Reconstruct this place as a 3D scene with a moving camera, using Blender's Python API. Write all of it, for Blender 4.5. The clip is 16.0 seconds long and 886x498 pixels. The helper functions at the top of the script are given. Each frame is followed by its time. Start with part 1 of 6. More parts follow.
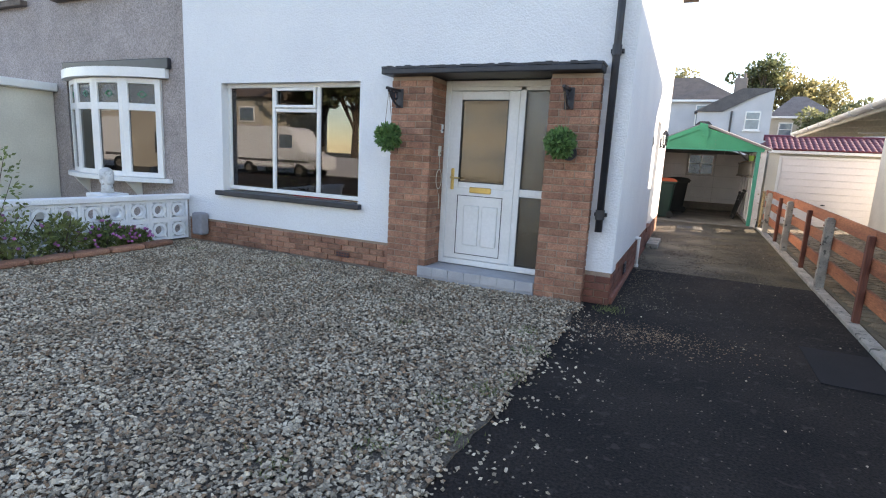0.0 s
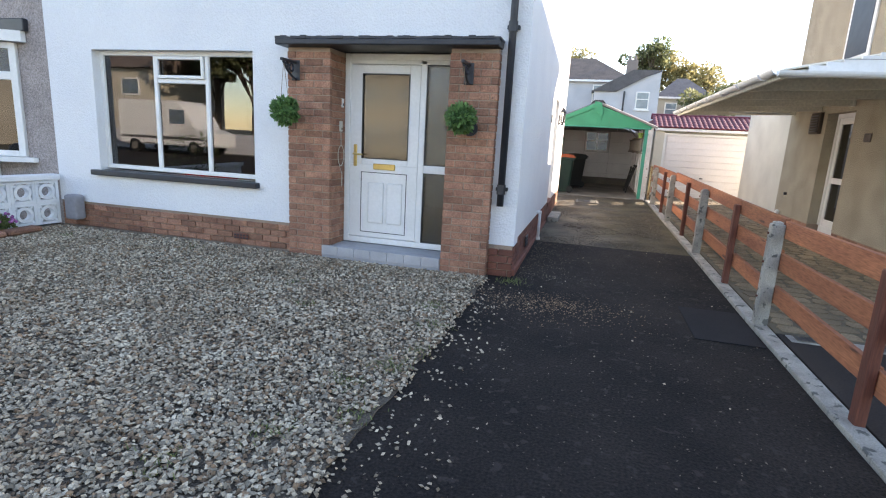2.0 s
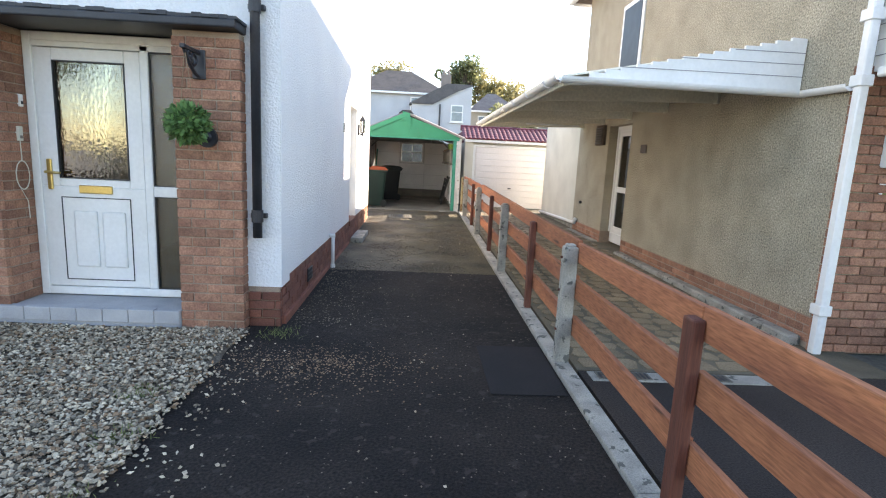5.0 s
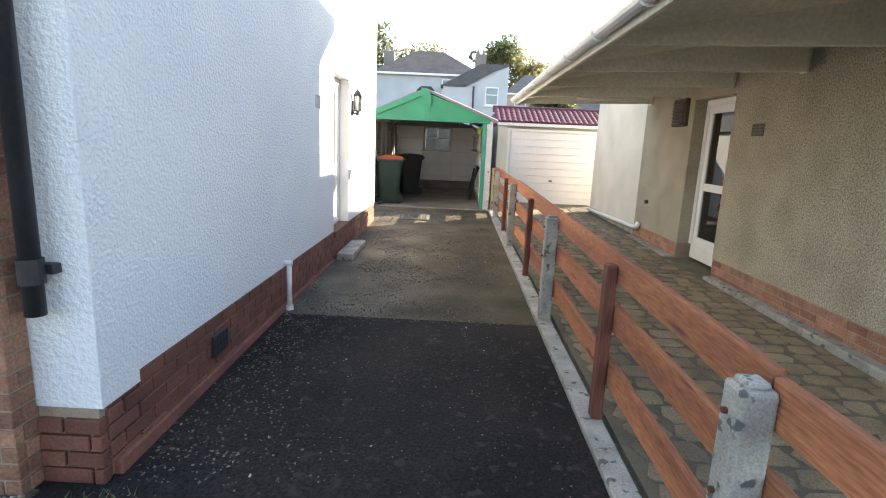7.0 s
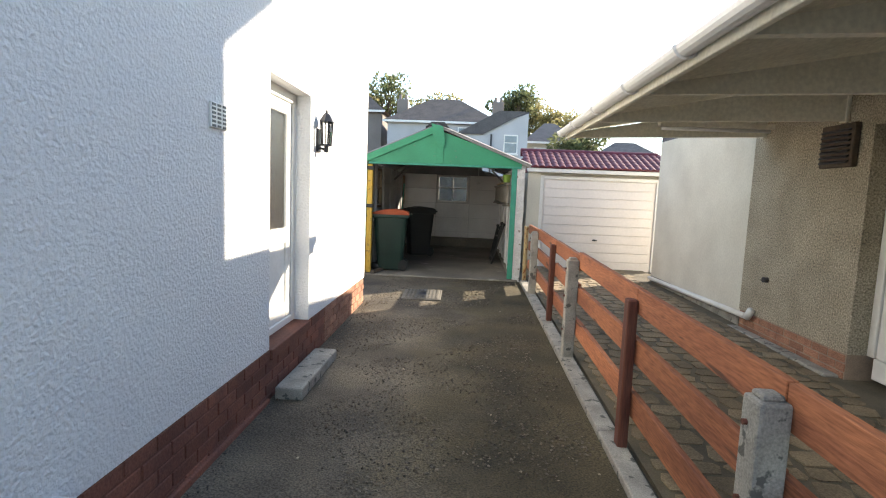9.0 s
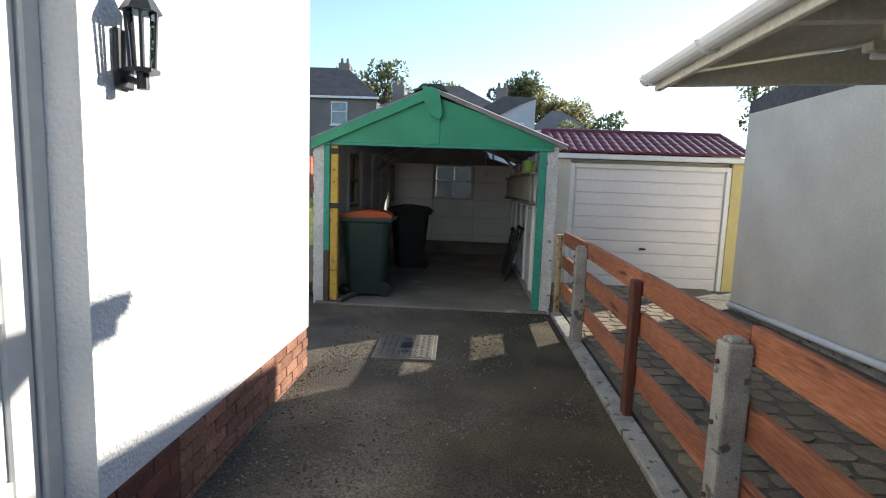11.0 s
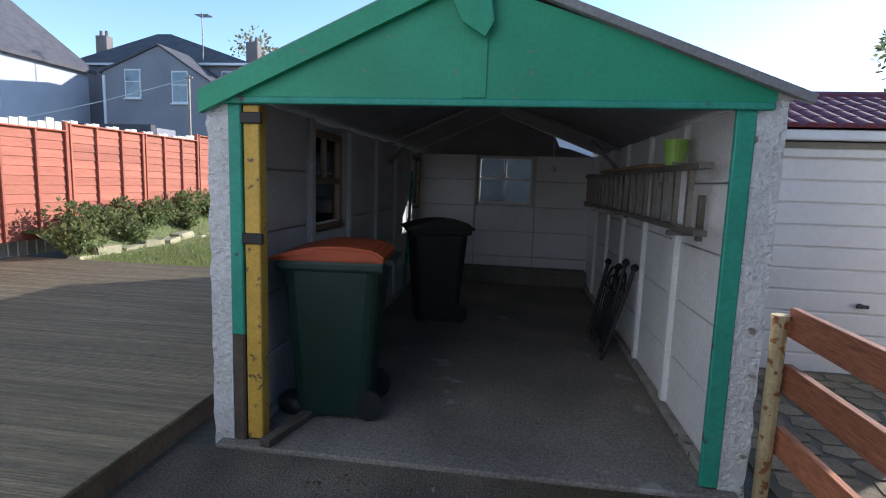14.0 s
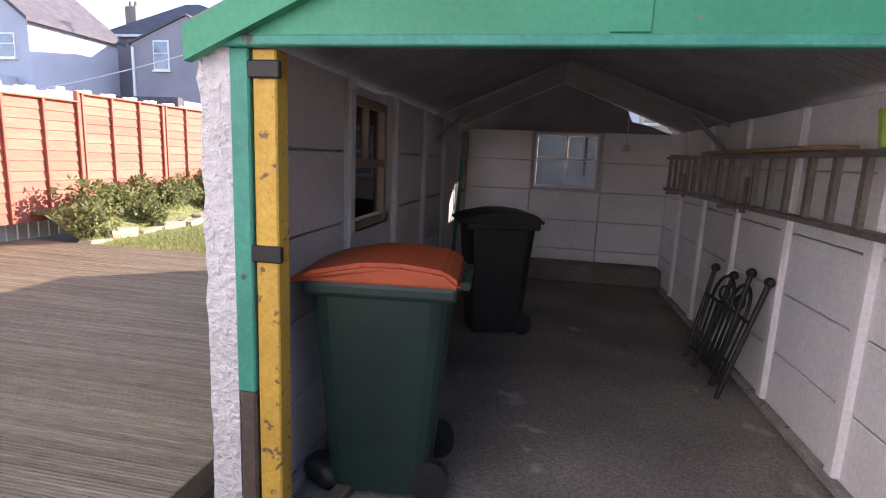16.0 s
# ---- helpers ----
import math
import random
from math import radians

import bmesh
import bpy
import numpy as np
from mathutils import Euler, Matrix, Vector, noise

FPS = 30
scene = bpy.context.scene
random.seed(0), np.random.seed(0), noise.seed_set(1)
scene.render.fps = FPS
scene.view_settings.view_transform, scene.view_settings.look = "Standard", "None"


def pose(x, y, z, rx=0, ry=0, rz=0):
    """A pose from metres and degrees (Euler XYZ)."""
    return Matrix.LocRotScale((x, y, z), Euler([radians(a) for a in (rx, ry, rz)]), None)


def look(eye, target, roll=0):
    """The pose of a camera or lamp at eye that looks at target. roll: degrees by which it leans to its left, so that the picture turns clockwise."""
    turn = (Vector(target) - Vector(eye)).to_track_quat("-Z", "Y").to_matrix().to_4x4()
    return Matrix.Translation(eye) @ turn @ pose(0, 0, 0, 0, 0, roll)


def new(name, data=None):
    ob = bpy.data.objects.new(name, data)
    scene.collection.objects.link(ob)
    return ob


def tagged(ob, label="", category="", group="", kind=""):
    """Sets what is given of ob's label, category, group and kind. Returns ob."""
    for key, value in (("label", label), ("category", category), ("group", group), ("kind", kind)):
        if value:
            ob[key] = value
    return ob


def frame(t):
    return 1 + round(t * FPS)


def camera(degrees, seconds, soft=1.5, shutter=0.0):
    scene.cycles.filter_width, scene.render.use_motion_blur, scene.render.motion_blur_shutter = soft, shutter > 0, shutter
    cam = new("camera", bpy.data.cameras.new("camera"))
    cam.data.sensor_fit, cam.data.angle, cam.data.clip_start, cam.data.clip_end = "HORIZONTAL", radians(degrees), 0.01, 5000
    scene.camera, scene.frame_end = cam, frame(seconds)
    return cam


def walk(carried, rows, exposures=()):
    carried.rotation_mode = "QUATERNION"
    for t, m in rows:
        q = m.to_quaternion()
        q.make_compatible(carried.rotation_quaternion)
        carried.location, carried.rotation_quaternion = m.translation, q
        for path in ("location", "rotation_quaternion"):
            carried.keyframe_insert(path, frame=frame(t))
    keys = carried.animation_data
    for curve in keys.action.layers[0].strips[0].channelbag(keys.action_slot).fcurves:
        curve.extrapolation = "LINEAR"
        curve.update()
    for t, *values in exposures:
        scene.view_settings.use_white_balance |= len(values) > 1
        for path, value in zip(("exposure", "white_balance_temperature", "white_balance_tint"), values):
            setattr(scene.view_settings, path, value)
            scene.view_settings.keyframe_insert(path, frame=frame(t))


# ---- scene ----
cam = camera(80.9, 16.0, soft=1.1)
METRES, EYE, TILT, LEAN, TURN = 14.0, 1.5, 0.0, 0.0, 25.1
ROWS = [
    (0.0, 0.0, 0.0, 0.0, 0.52, -10.13, -2.93),
    (0.5, -0.0001, 0.0004, -0.0008, -0.74, -10.17, -2.99),
    (1.0, -0.0006, 0.0005, -0.001, -1.98, -10.85, -2.95),
    (1.5, 0.0008, 0.0004, -0.0011, -3.99, -10.89, -2.92),
    (2.0, 0.0061, 0.0016, -0.0013, -9.21, -12.0, -2.99),
    (2.5, 0.0115, 0.0032, -0.0024, -16.13, -13.27, -2.97),
    (3.0, 0.022, 0.0095, -0.003, -23.02, -14.49, -2.92),
    (3.5, 0.0317, 0.0158, -0.0001, -26.84, -12.76, -2.93),
    (4.0, 0.0401, 0.0281, 0.0016, -27.81, -9.33, -2.85),
    (6.5, 0.1389, 0.1668, 0.0016, -24.88, -11.28, -2.45),
    (7.0, 0.1629, 0.2137, 0.0025, -23.62, -11.46, -2.5),
    (7.5, 0.1832, 0.2581, 0.0022, -23.77, -8.53, -2.48),
    (8.0, 0.2029, 0.307, 0.0019, -22.87, -7.99, -2.41),
    (8.5, 0.2207, 0.3498, 0.0022, -23.56, -7.42, -2.39),
    (9.0, 0.2415, 0.3982, 0.0035, -21.93, -6.12, -2.29),
    (11.5, 0.3361, 0.6197, 0.0045, -21.85, -7.52, -1.93),
    (12.0, 0.3581, 0.6641, 0.0052, -20.59, -8.64, -1.95),
    (12.5, 0.3743, 0.7058, 0.0061, -19.75, -8.44, -1.99),
    (13.0, 0.3895, 0.7441, 0.0072, -18.78, -8.75, -1.91),
    (13.5, 0.3988, 0.7769, 0.0081, -17.39, -7.26, -2.08),
    (14.0, 0.4076, 0.8087, 0.0094, -16.97, -7.42, -1.86),
    (14.5, 0.4177, 0.8329, 0.0101, -16.81, -8.11, -1.89),
    (15.0, 0.42, 0.849, 0.0094, -15.93, -9.49, -2.27),
    (15.5, 0.4156, 0.8676, 0.0099, -15.99, -10.24, -2.38),
    (16.0, 0.4074, 0.8827, 0.0116, -13.95, -10.06, -2.38),
]
walk(cam, [(t, pose(0, 0, EYE, TILT, LEAN, TURN) @ pose(METRES * x, METRES * y, METRES * z, 90 + pitch, roll, yaw)) for t, x, y, z, yaw, pitch, roll in ROWS],
     [(0.0, 2.0, 7600, 18), (4.0, 2.35, 7600, 16), (7.0, 2.32, 7700, 12), (9.0, 1.92, 7500, 11), (11.5, 0.86, 6300, 9), (12.5, 0.53, 5750, 9), (13.4, 0.6, 5550, 9), (14.5, 1.38, 6150, 20), (15.2, 1.82, 6550, 29), (16.0, 2.1, 6850, 33)])

# ---- light ----
SUN_EL, SUN_AZ = radians(22), radians(52.5)      # azimuth from +y towards +x
world = bpy.data.worlds.new("sky_world")
world.use_nodes = True
scene.world = world
sky = world.node_tree.nodes.new("ShaderNodeTexSky")
sky.sky_type = 'NISHITA'
sky.sun_disc = False
sky.dust_density, sky.air_density, sky.ozone_density = 0.2, 1.0, 2.0
sky.sun_elevation, sky.sun_rotation = SUN_EL, SUN_AZ
bg = world.node_tree.nodes["Background"]
bg.inputs["Strength"].default_value = 0.15
world.node_tree.links.new(sky.outputs[0], bg.inputs[0])
sun = new("sun", bpy.data.lights.new("sun", "SUN"))
sun.data.energy, sun.data.angle, sun.data.color = 4.2, radians(0.6), (1.0, 0.93, 0.82)
sun_way = Vector((math.sin(SUN_AZ) * math.cos(SUN_EL), math.cos(SUN_AZ) * math.cos(SUN_EL), math.sin(SUN_EL)))
sun.matrix_world = look(sun_way * 60, (0, 0, 0))


# ---- materials ----
def mat(name, base, other=None, rough=0.8, metal=0.0, scale=4.0, fine=60.0, bump=0.3, depth=0.01, stain=0.25, spec=0.4, vary=0.0,
        stretch=(1, 1, 1), wear=None, wear_at=0.62, wear_scale=9.0, emit=None):
    """Paint or mineral: a broad mottle, a fine grain that also lifts the surface, worn patches, and a shift from piece to piece."""
    m = bpy.data.materials.new(name)
    m.use_nodes = True
    nt = m.node_tree
    nd, ln = nt.nodes, nt.links
    b = nd["Principled BSDF"]
    co = nd.new("ShaderNodeTexCoord")
    mp = nd.new("ShaderNodeMapping")
    mp.inputs["Scale"].default_value = stretch
    geo = nd.new("ShaderNodeNewGeometry")
    ln.new(geo.outputs["Position"], mp.inputs["Vector"])
    big = nd.new("ShaderNodeTexNoise")
    big.inputs["Scale"].default_value, big.inputs["Detail"].default_value = scale, 6
    ln.new(mp.outputs[0], big.inputs["Vector"])
    small = nd.new("ShaderNodeTexNoise")
    small.inputs["Scale"].default_value, small.inputs["Detail"].default_value = fine, 4
    ln.new(mp.outputs[0], small.inputs["Vector"])
    mix = nd.new("ShaderNodeMix")
    mix.data_type = 'RGBA'
    other = other or tuple(c * 0.7 for c in base)
    mix.inputs[6].default_value, mix.inputs[7].default_value = (*base, 1), (*other, 1)
    ramp = nd.new("ShaderNodeMapRange")
    ramp.inputs[1].default_value, ramp.inputs[2].default_value, ramp.inputs[4].default_value = 0.35, 0.7, 1.0
    ln.new(big.outputs[0], ramp.inputs[0])
    ln.new(ramp.outputs[0], mix.inputs[0])
    grain = nd.new("ShaderNodeMix")
    grain.data_type, grain.blend_type = 'RGBA', 'MULTIPLY'
    grain.inputs[0].default_value = stain
    gr = nd.new("ShaderNodeMapRange")
    gr.inputs[1].default_value, gr.inputs[2].default_value, gr.inputs[3].default_value, gr.inputs[4].default_value = 0.3, 0.7, 0.35, 1.5
    ln.new(small.outputs[0], gr.inputs[0])
    ln.new(mix.outputs[2], grain.inputs[6])
    ln.new(gr.outputs[0], grain.inputs[7])
    out = grain.outputs[2]
    if vary:
        info = nd.new("ShaderNodeObjectInfo")
        isl = nd.new("ShaderNodeMath")
        isl.operation = 'ADD'
        ln.new(info.outputs["Random"], isl.inputs[0])
        ln.new(geo.outputs["Random Per Island"], isl.inputs[1])
        fr = nd.new("ShaderNodeMath")
        fr.operation = 'FRACT'
        ln.new(isl.outputs[0], fr.inputs[0])
        vr = nd.new("ShaderNodeMapRange")
        vr.inputs[3].default_value, vr.inputs[4].default_value = 1 - vary, 1 + vary
        ln.new(fr.outputs[0], vr.inputs[0])
        mul = nd.new("ShaderNodeMix")
        mul.data_type, mul.blend_type = 'RGBA', 'MULTIPLY'
        mul.inputs[0].default_value = 1
        ln.new(out, mul.inputs[6])
        ln.new(vr.outputs[0], mul.inputs[7])
        out = mul.outputs[2]
    if wear:
        wn = nd.new("ShaderNodeTexNoise")
        wn.inputs["Scale"].default_value, wn.inputs["Detail"].default_value = wear_scale, 8
        ln.new(mp.outputs[0], wn.inputs["Vector"])
        wr = nd.new("ShaderNodeMapRange")
        wr.inputs[1].default_value, wr.inputs[2].default_value = wear_at, wear_at + 0.04
        ln.new(wn.outputs[0], wr.inputs[0])
        wm = nd.new("ShaderNodeMix")
        wm.data_type = 'RGBA'
        wm.inputs[7].default_value = (*wear, 1)
        ln.new(wr.outputs[0], wm.inputs[0])
        ln.new(out, wm.inputs[6])
        out = wm.outputs[2]
    ln.new(out, b.inputs["Base Color"])
    b.inputs["Roughness"].default_value, b.inputs["Metallic"].default_value = rough, metal
    b.inputs["Specular IOR Level"].default_value = spec
    if bump:
        bp = nd.new("ShaderNodeBump")
        bp.inputs["Strength"].default_value, bp.inputs["Distance"].default_value = bump, depth
        ln.new(small.outputs[0], bp.inputs["Height"])
        ln.new(bp.outputs[0], b.inputs["Normal"])
    return m


def glass(name, tint=(1, 1, 1), rough=0.0, bump=0.0, scale=40.0):
    """A thin pane: mostly clear, with the gloss of glass."""
    m = bpy.data.materials.new(name)
    m.use_nodes = True
    nd, ln = m.node_tree.nodes, m.node_tree.links
    nd.remove(nd["Principled BSDF"])
    clear, shine, mix, fres = nd.new("ShaderNodeBsdfTransparent"), nd.new("ShaderNodeBsdfGlossy"), nd.new("ShaderNodeMixShader"), nd.new("ShaderNodeFresnel")
    clear.inputs[0].default_value = (*tint, 1)
    shine.inputs["Roughness"].default_value = rough
    fres.inputs[0].default_value = 2.0
    if bump:
        tex, bp = nd.new("ShaderNodeTexNoise"), nd.new("ShaderNodeBump")
        tex.inputs["Scale"].default_value = scale
        bp.inputs["Strength"].default_value, bp.inputs["Distance"].default_value = bump, 0.02
        ln.new(tex.outputs[0], bp.inputs["Height"])
        ln.new(bp.outputs[0], shine.inputs["Normal"])
    ln.new(fres.outputs[0], mix.inputs[0])
    ln.new(clear.outputs[0], mix.inputs[1])
    ln.new(shine.outputs[0], mix.inputs[2])
    ln.new(mix.outputs[0], nd["Material Output"].inputs[0])
    return m


M_RENDER = mat("white_roughcast", (0.78, 0.79, 0.80), (0.74, 0.75, 0.77), 0.9, scale=1.5, fine=55, bump=0.75, depth=0.018, stain=0.06)
M_UPVC = mat("white_plastic", (0.78, 0.78, 0.77), (0.72, 0.72, 0.70), 0.35, scale=3, fine=30, bump=0, stain=0.06)
M_BRICK = mat("red_brick", (0.36, 0.185, 0.12), (0.26, 0.122, 0.082), 0.9, scale=8, fine=70, bump=0.7, depth=0.010, stain=0.5, vary=0.28, wear=(0.17, 0.095, 0.068), wear_at=0.68, wear_scale=12)
M_MORTAR = mat("mortar", (0.36, 0.27, 0.205), (0.27, 0.20, 0.155), 0.95, scale=8, fine=120, bump=0.4, depth=0.005)
M_PLINTH = mat("painted_plinth_brick", (0.20, 0.075, 0.05), (0.13, 0.052, 0.04), 0.85, scale=5, fine=80, bump=0.4, depth=0.006, stain=0.4, vary=0.22)
M_BLACK = mat("black_paint", (0.022, 0.024, 0.03), (0.035, 0.037, 0.045), 0.42, scale=6, fine=60, bump=0.1, depth=0.003)
M_ASPHALT = mat("asphalt", (0.0155, 0.0127, 0.0122), (0.036, 0.028, 0.0235), 0.95, scale=1.1, fine=60, bump=0.9, depth=0.018, stain=0.9, spec=0.2, wear=(0.044, 0.036, 0.031), wear_at=0.61, wear_scale=11)
M_OLDASPHALT = mat("old_asphalt", (0.075, 0.064, 0.05), (0.20, 0.165, 0.12), 0.95, scale=1.5, fine=85, bump=1.0, depth=0.018, stain=0.9)
M_NDRIVE = mat("neighbour_tarmac", (0.034, 0.028, 0.026), (0.05, 0.041, 0.037), 0.95, scale=1.2, fine=90, bump=0.7, depth=0.012, stain=0.7, spec=0.2)
M_PATCH = mat("asphalt_patch", (0.017, 0.0165, 0.0185), (0.024, 0.0225, 0.024), 0.9, scale=3, fine=120, bump=0.4, depth=0.006, stain=0.5, spec=0.2)
M_GRAVEL = mat("gravel_stone", (0.46, 0.385, 0.285), (0.29, 0.225, 0.155), 0.85, scale=2, fine=120, bump=0.2, depth=0.003, stain=0.3, vary=0.6)
M_GRAVELBED = mat("gravel_bed", (0.15, 0.12, 0.09), (0.10, 0.08, 0.06), 0.95, scale=3, fine=70, bump=1.0, depth=0.02, stain=0.8)
M_CONC = mat("weathered_concrete", (0.36, 0.34, 0.30), (0.22, 0.21, 0.19), 0.92, scale=6, fine=120, bump=0.6, depth=0.006, stain=0.4, wear=(0.10, 0.10, 0.09), wear_at=0.6, wear_scale=14)
M_MOSSCONC = mat("mossy_concrete", (0.125, 0.118, 0.105), (0.065, 0.061, 0.054), 0.95, scale=6, fine=90, bump=0.8, depth=0.008, stain=0.6, wear=(0.30, 0.29, 0.25), wear_at=0.62, wear_scale=16)
M_PAVE = mat("paving", (0.27, 0.21, 0.135), (0.17, 0.13, 0.085), 0.92, scale=3, fine=90, bump=0.6, depth=0.008, stain=0.5, vary=0.15)
M_PAVEJOINT = mat("paving_joint", (0.15, 0.125, 0.09), (0.10, 0.088, 0.06), 0.95, fine=90, bump=0.5)
M_FENCE = mat("stained_fence_wood", (0.38, 0.14, 0.065), (0.23, 0.08, 0.042), 0.8, scale=1.6, fine=24, bump=0.5, depth=0.005, stain=0.5, vary=0.24, stretch=(5, 0.5, 5), wear=(0.09, 0.04, 0.026), wear_at=0.66, wear_scale=3.0)
M_FENCEPOST = mat("dark_post_wood", (0.14, 0.045, 0.028), (0.09, 0.032, 0.022), 0.75, scale=3, fine=30, bump=0.35, depth=0.004, stain=0.4, stretch=(6, 6, 0.4))
M_PEBBLE = mat("beige_pebbledash", (0.44, 0.39, 0.30), (0.34, 0.30, 0.225), 0.95, scale=2.5, fine=62, bump=1.0, depth=0.022, stain=0.85)
M_GREYDASH = mat("grey_pebbledash", (0.40, 0.35, 0.335), (0.33, 0.29, 0.275), 0.95, scale=2.5, fine=55, bump=1.0, depth=0.018, stain=0.6)
M_CREAM = mat("cream_render", (0.66, 0.63, 0.54), (0.56, 0.53, 0.45), 0.9, scale=1.5, fine=40, bump=0.3, depth=0.01, stain=0.12)
M_GREEN = mat("green_paint", (0.03, 0.30, 0.16), (0.022, 0.24, 0.125), 0.5, scale=2, fine=50, bump=0.15, depth=0.003, stain=0.15, wear=(0.16, 0.19, 0.15), wear_at=0.66, wear_scale=14)
M_TEAL = mat("teal_paint", (0.04, 0.30, 0.21), (0.03, 0.24, 0.17), 0.55, scale=4, fine=50, bump=0.2, depth=0.004, stain=0.2, wear=(0.07, 0.06, 0.05), wear_at=0.65, wear_scale=7)
M_YELLOW = mat("yellow_paint", (0.60, 0.38, 0.06), (0.5, 0.31, 0.05), 0.6, scale=4, fine=60, bump=0.2, depth=0.004, stain=0.2, wear=(0.16, 0.10, 0.05), wear_at=0.62, wear_scale=18)
M_FLAKY = mat("flaking_white_masonry", (0.66, 0.66, 0.65), (0.55, 0.55, 0.53), 0.9, scale=4, fine=45, bump=1.0, depth=0.025, stain=0.2, wear=(0.24, 0.21, 0.17), wear_at=0.64, wear_scale=10)
# right and back garage panels: colour raised to stand in for missing interior light
M_SLAB = mat("brightened_concrete_panel", (0.80, 0.80, 0.79), (0.72, 0.72, 0.71), 0.9, scale=2.5, fine=50, bump=0.25, depth=0.006, stain=0.15)
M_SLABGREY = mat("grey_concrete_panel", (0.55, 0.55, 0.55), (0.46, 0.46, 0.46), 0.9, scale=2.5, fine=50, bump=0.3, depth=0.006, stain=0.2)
M_GFLOOR = mat("garage_concrete_floor", (0.235, 0.212, 0.178), (0.13, 0.118, 0.10), 0.9, scale=1.3, fine=60, bump=0.35, depth=0.008, stain=0.6, wear=(0.30, 0.28, 0.25), wear_at=0.65, wear_scale=2.5)
M_SHEET = mat("grey_cement_sheet", (0.26, 0.255, 0.25), (0.2, 0.195, 0.19), 0.9, scale=3, fine=50, bump=0.3, depth=0.006)
M_MAROON = mat("maroon_roof_tile", (0.15, 0.03, 0.045), (0.11, 0.025, 0.036), 0.6, scale=3, fine=50, bump=0.15, depth=0.004, stain=0.2)
M_GDOOR = mat("white_garage_door", (0.76, 0.72, 0.70), (0.70, 0.66, 0.645), 0.45, scale=1.5, fine=20, bump=0, stain=0.06)
M_SLATE = mat("roof_slate", (0.11, 0.105, 0.11), (0.075, 0.072, 0.078), 0.8, scale=2, fine=18, bump=0.4, depth=0.02, stain=0.4)
M_BROWNTILE = mat("roof_brown_tile", (0.17, 0.13, 0.11), (0.12, 0.095, 0.08), 0.85, scale=2, fine=14, bump=0.4, depth=0.02, stain=0.4)
M_FARWALL = mat("far_render", (0.50, 0.51, 0.54), (0.42, 0.43, 0.46), 0.9, scale=0.8, fine=20, bump=0.2, stain=0.12)
M_FARGREY = mat("far_grey_render", (0.29, 0.285, 0.305), (0.24, 0.235, 0.25), 0.9, scale=0.8, fine=20, bump=0.2, stain=0.15)
M_FARCREAM = mat("far_cream_render", (0.50, 0.46, 0.38), (0.43, 0.39, 0.32), 0.9, scale=0.8, fine=20, bump=0.2, stain=0.15)
M_FARSTONE = mat("far_brown_render", (0.235, 0.205, 0.19), (0.18, 0.155, 0.145), 0.9, scale=0.8, fine=20, bump=0.2, stain=0.2)
M_SOIL = mat("lawn_soil", (0.17, 0.19, 0.07), (0.12, 0.13, 0.055), 0.95, scale=1.0, fine=40, bump=0.6, depth=0.02, stain=0.5)
M_GROUND = mat("far_ground", (0.10, 0.10, 0.09), (0.075, 0.08, 0.06), 0.95, scale=0.3, fine=20, bump=0.4, stain=0.4)
M_TREE = mat("tree_leaf", (0.13, 0.155, 0.075), (0.18, 0.185, 0.095), 0.6, scale=0.5, fine=20, bump=0, stain=0.2, vary=0.4)
M_GRASS = mat("grass_blade", (0.22, 0.27, 0.08), (0.30, 0.31, 0.12), 0.7, scale=1.2, fine=10, bump=0, stain=0.2, vary=0.35)
M_LEAF = mat("leaf", (0.15, 0.20, 0.075), (0.22, 0.235, 0.09), 0.6, scale=2, fine=20, bump=0, stain=0.2, vary=0.4)
M_LEAFGOLD = mat("autumn_leaf", (0.32, 0.275, 0.13), (0.22, 0.21, 0.10), 0.6, scale=1, fine=20, bump=0, stain=0.2, vary=0.4)
M_BASKET = mat("topiary_leaf", (0.12, 0.24, 0.085), (0.17, 0.30, 0.11), 0.45, scale=20, fine=60, bump=0, stain=0.2, vary=0.4)
M_BARK = mat("bark", (0.11, 0.085, 0.065), (0.075, 0.06, 0.045), 0.9, scale=6, fine=30, bump=0.5, depth=0.02)
M_DECK = mat("deck_board", (0.25, 0.205, 0.125), (0.165, 0.135, 0.085), 0.8, scale=2, fine=22, bump=0.3, depth=0.004, stain=0.45, vary=0.2, stretch=(0.4, 5, 5))
M_GFENCE = mat("orange_fence_board", (0.42, 0.135, 0.08), (0.33, 0.10, 0.06), 0.75, scale=2, fine=22, bump=0.3, depth=0.004, stain=0.3, vary=0.15, stretch=(5, 0.4, 5))
M_BINGREEN = mat("dark_green_bin_plastic", (0.010, 0.035, 0.026), (0.008, 0.026, 0.02), 0.45, scale=4, fine=60, bump=0.1, depth=0.002, stain=0.2)
M_BINLID = mat("orange_bin_lid", (0.45, 0.085, 0.025), (0.36, 0.07, 0.025), 0.5, scale=4, fine=60, bump=0.08, depth=0.002, stain=0.15)
M_BINBLACK = mat("black_bin_plastic", (0.016, 0.018, 0.018), (0.012, 0.013, 0.013), 0.5, scale=4, fine=60, bump=0.1, depth=0.002, stain=0.2)
M_METAL = mat("dull_aluminium", (0.30, 0.27, 0.23), (0.2, 0.18, 0.15), 0.5, 0.6, scale=6, fine=60, bump=0.1, depth=0.002)
M_IRON = mat("cast_iron_cover", (0.17, 0.155, 0.13), (0.11, 0.10, 0.085), 0.7, 0.2, scale=6, fine=80, bump=0.4, depth=0.004, stain=0.4)
M_BRASS = mat("polished_brass", (0.66, 0.50, 0.20), None, 0.3, 0.9, bump=0, stain=0.1)
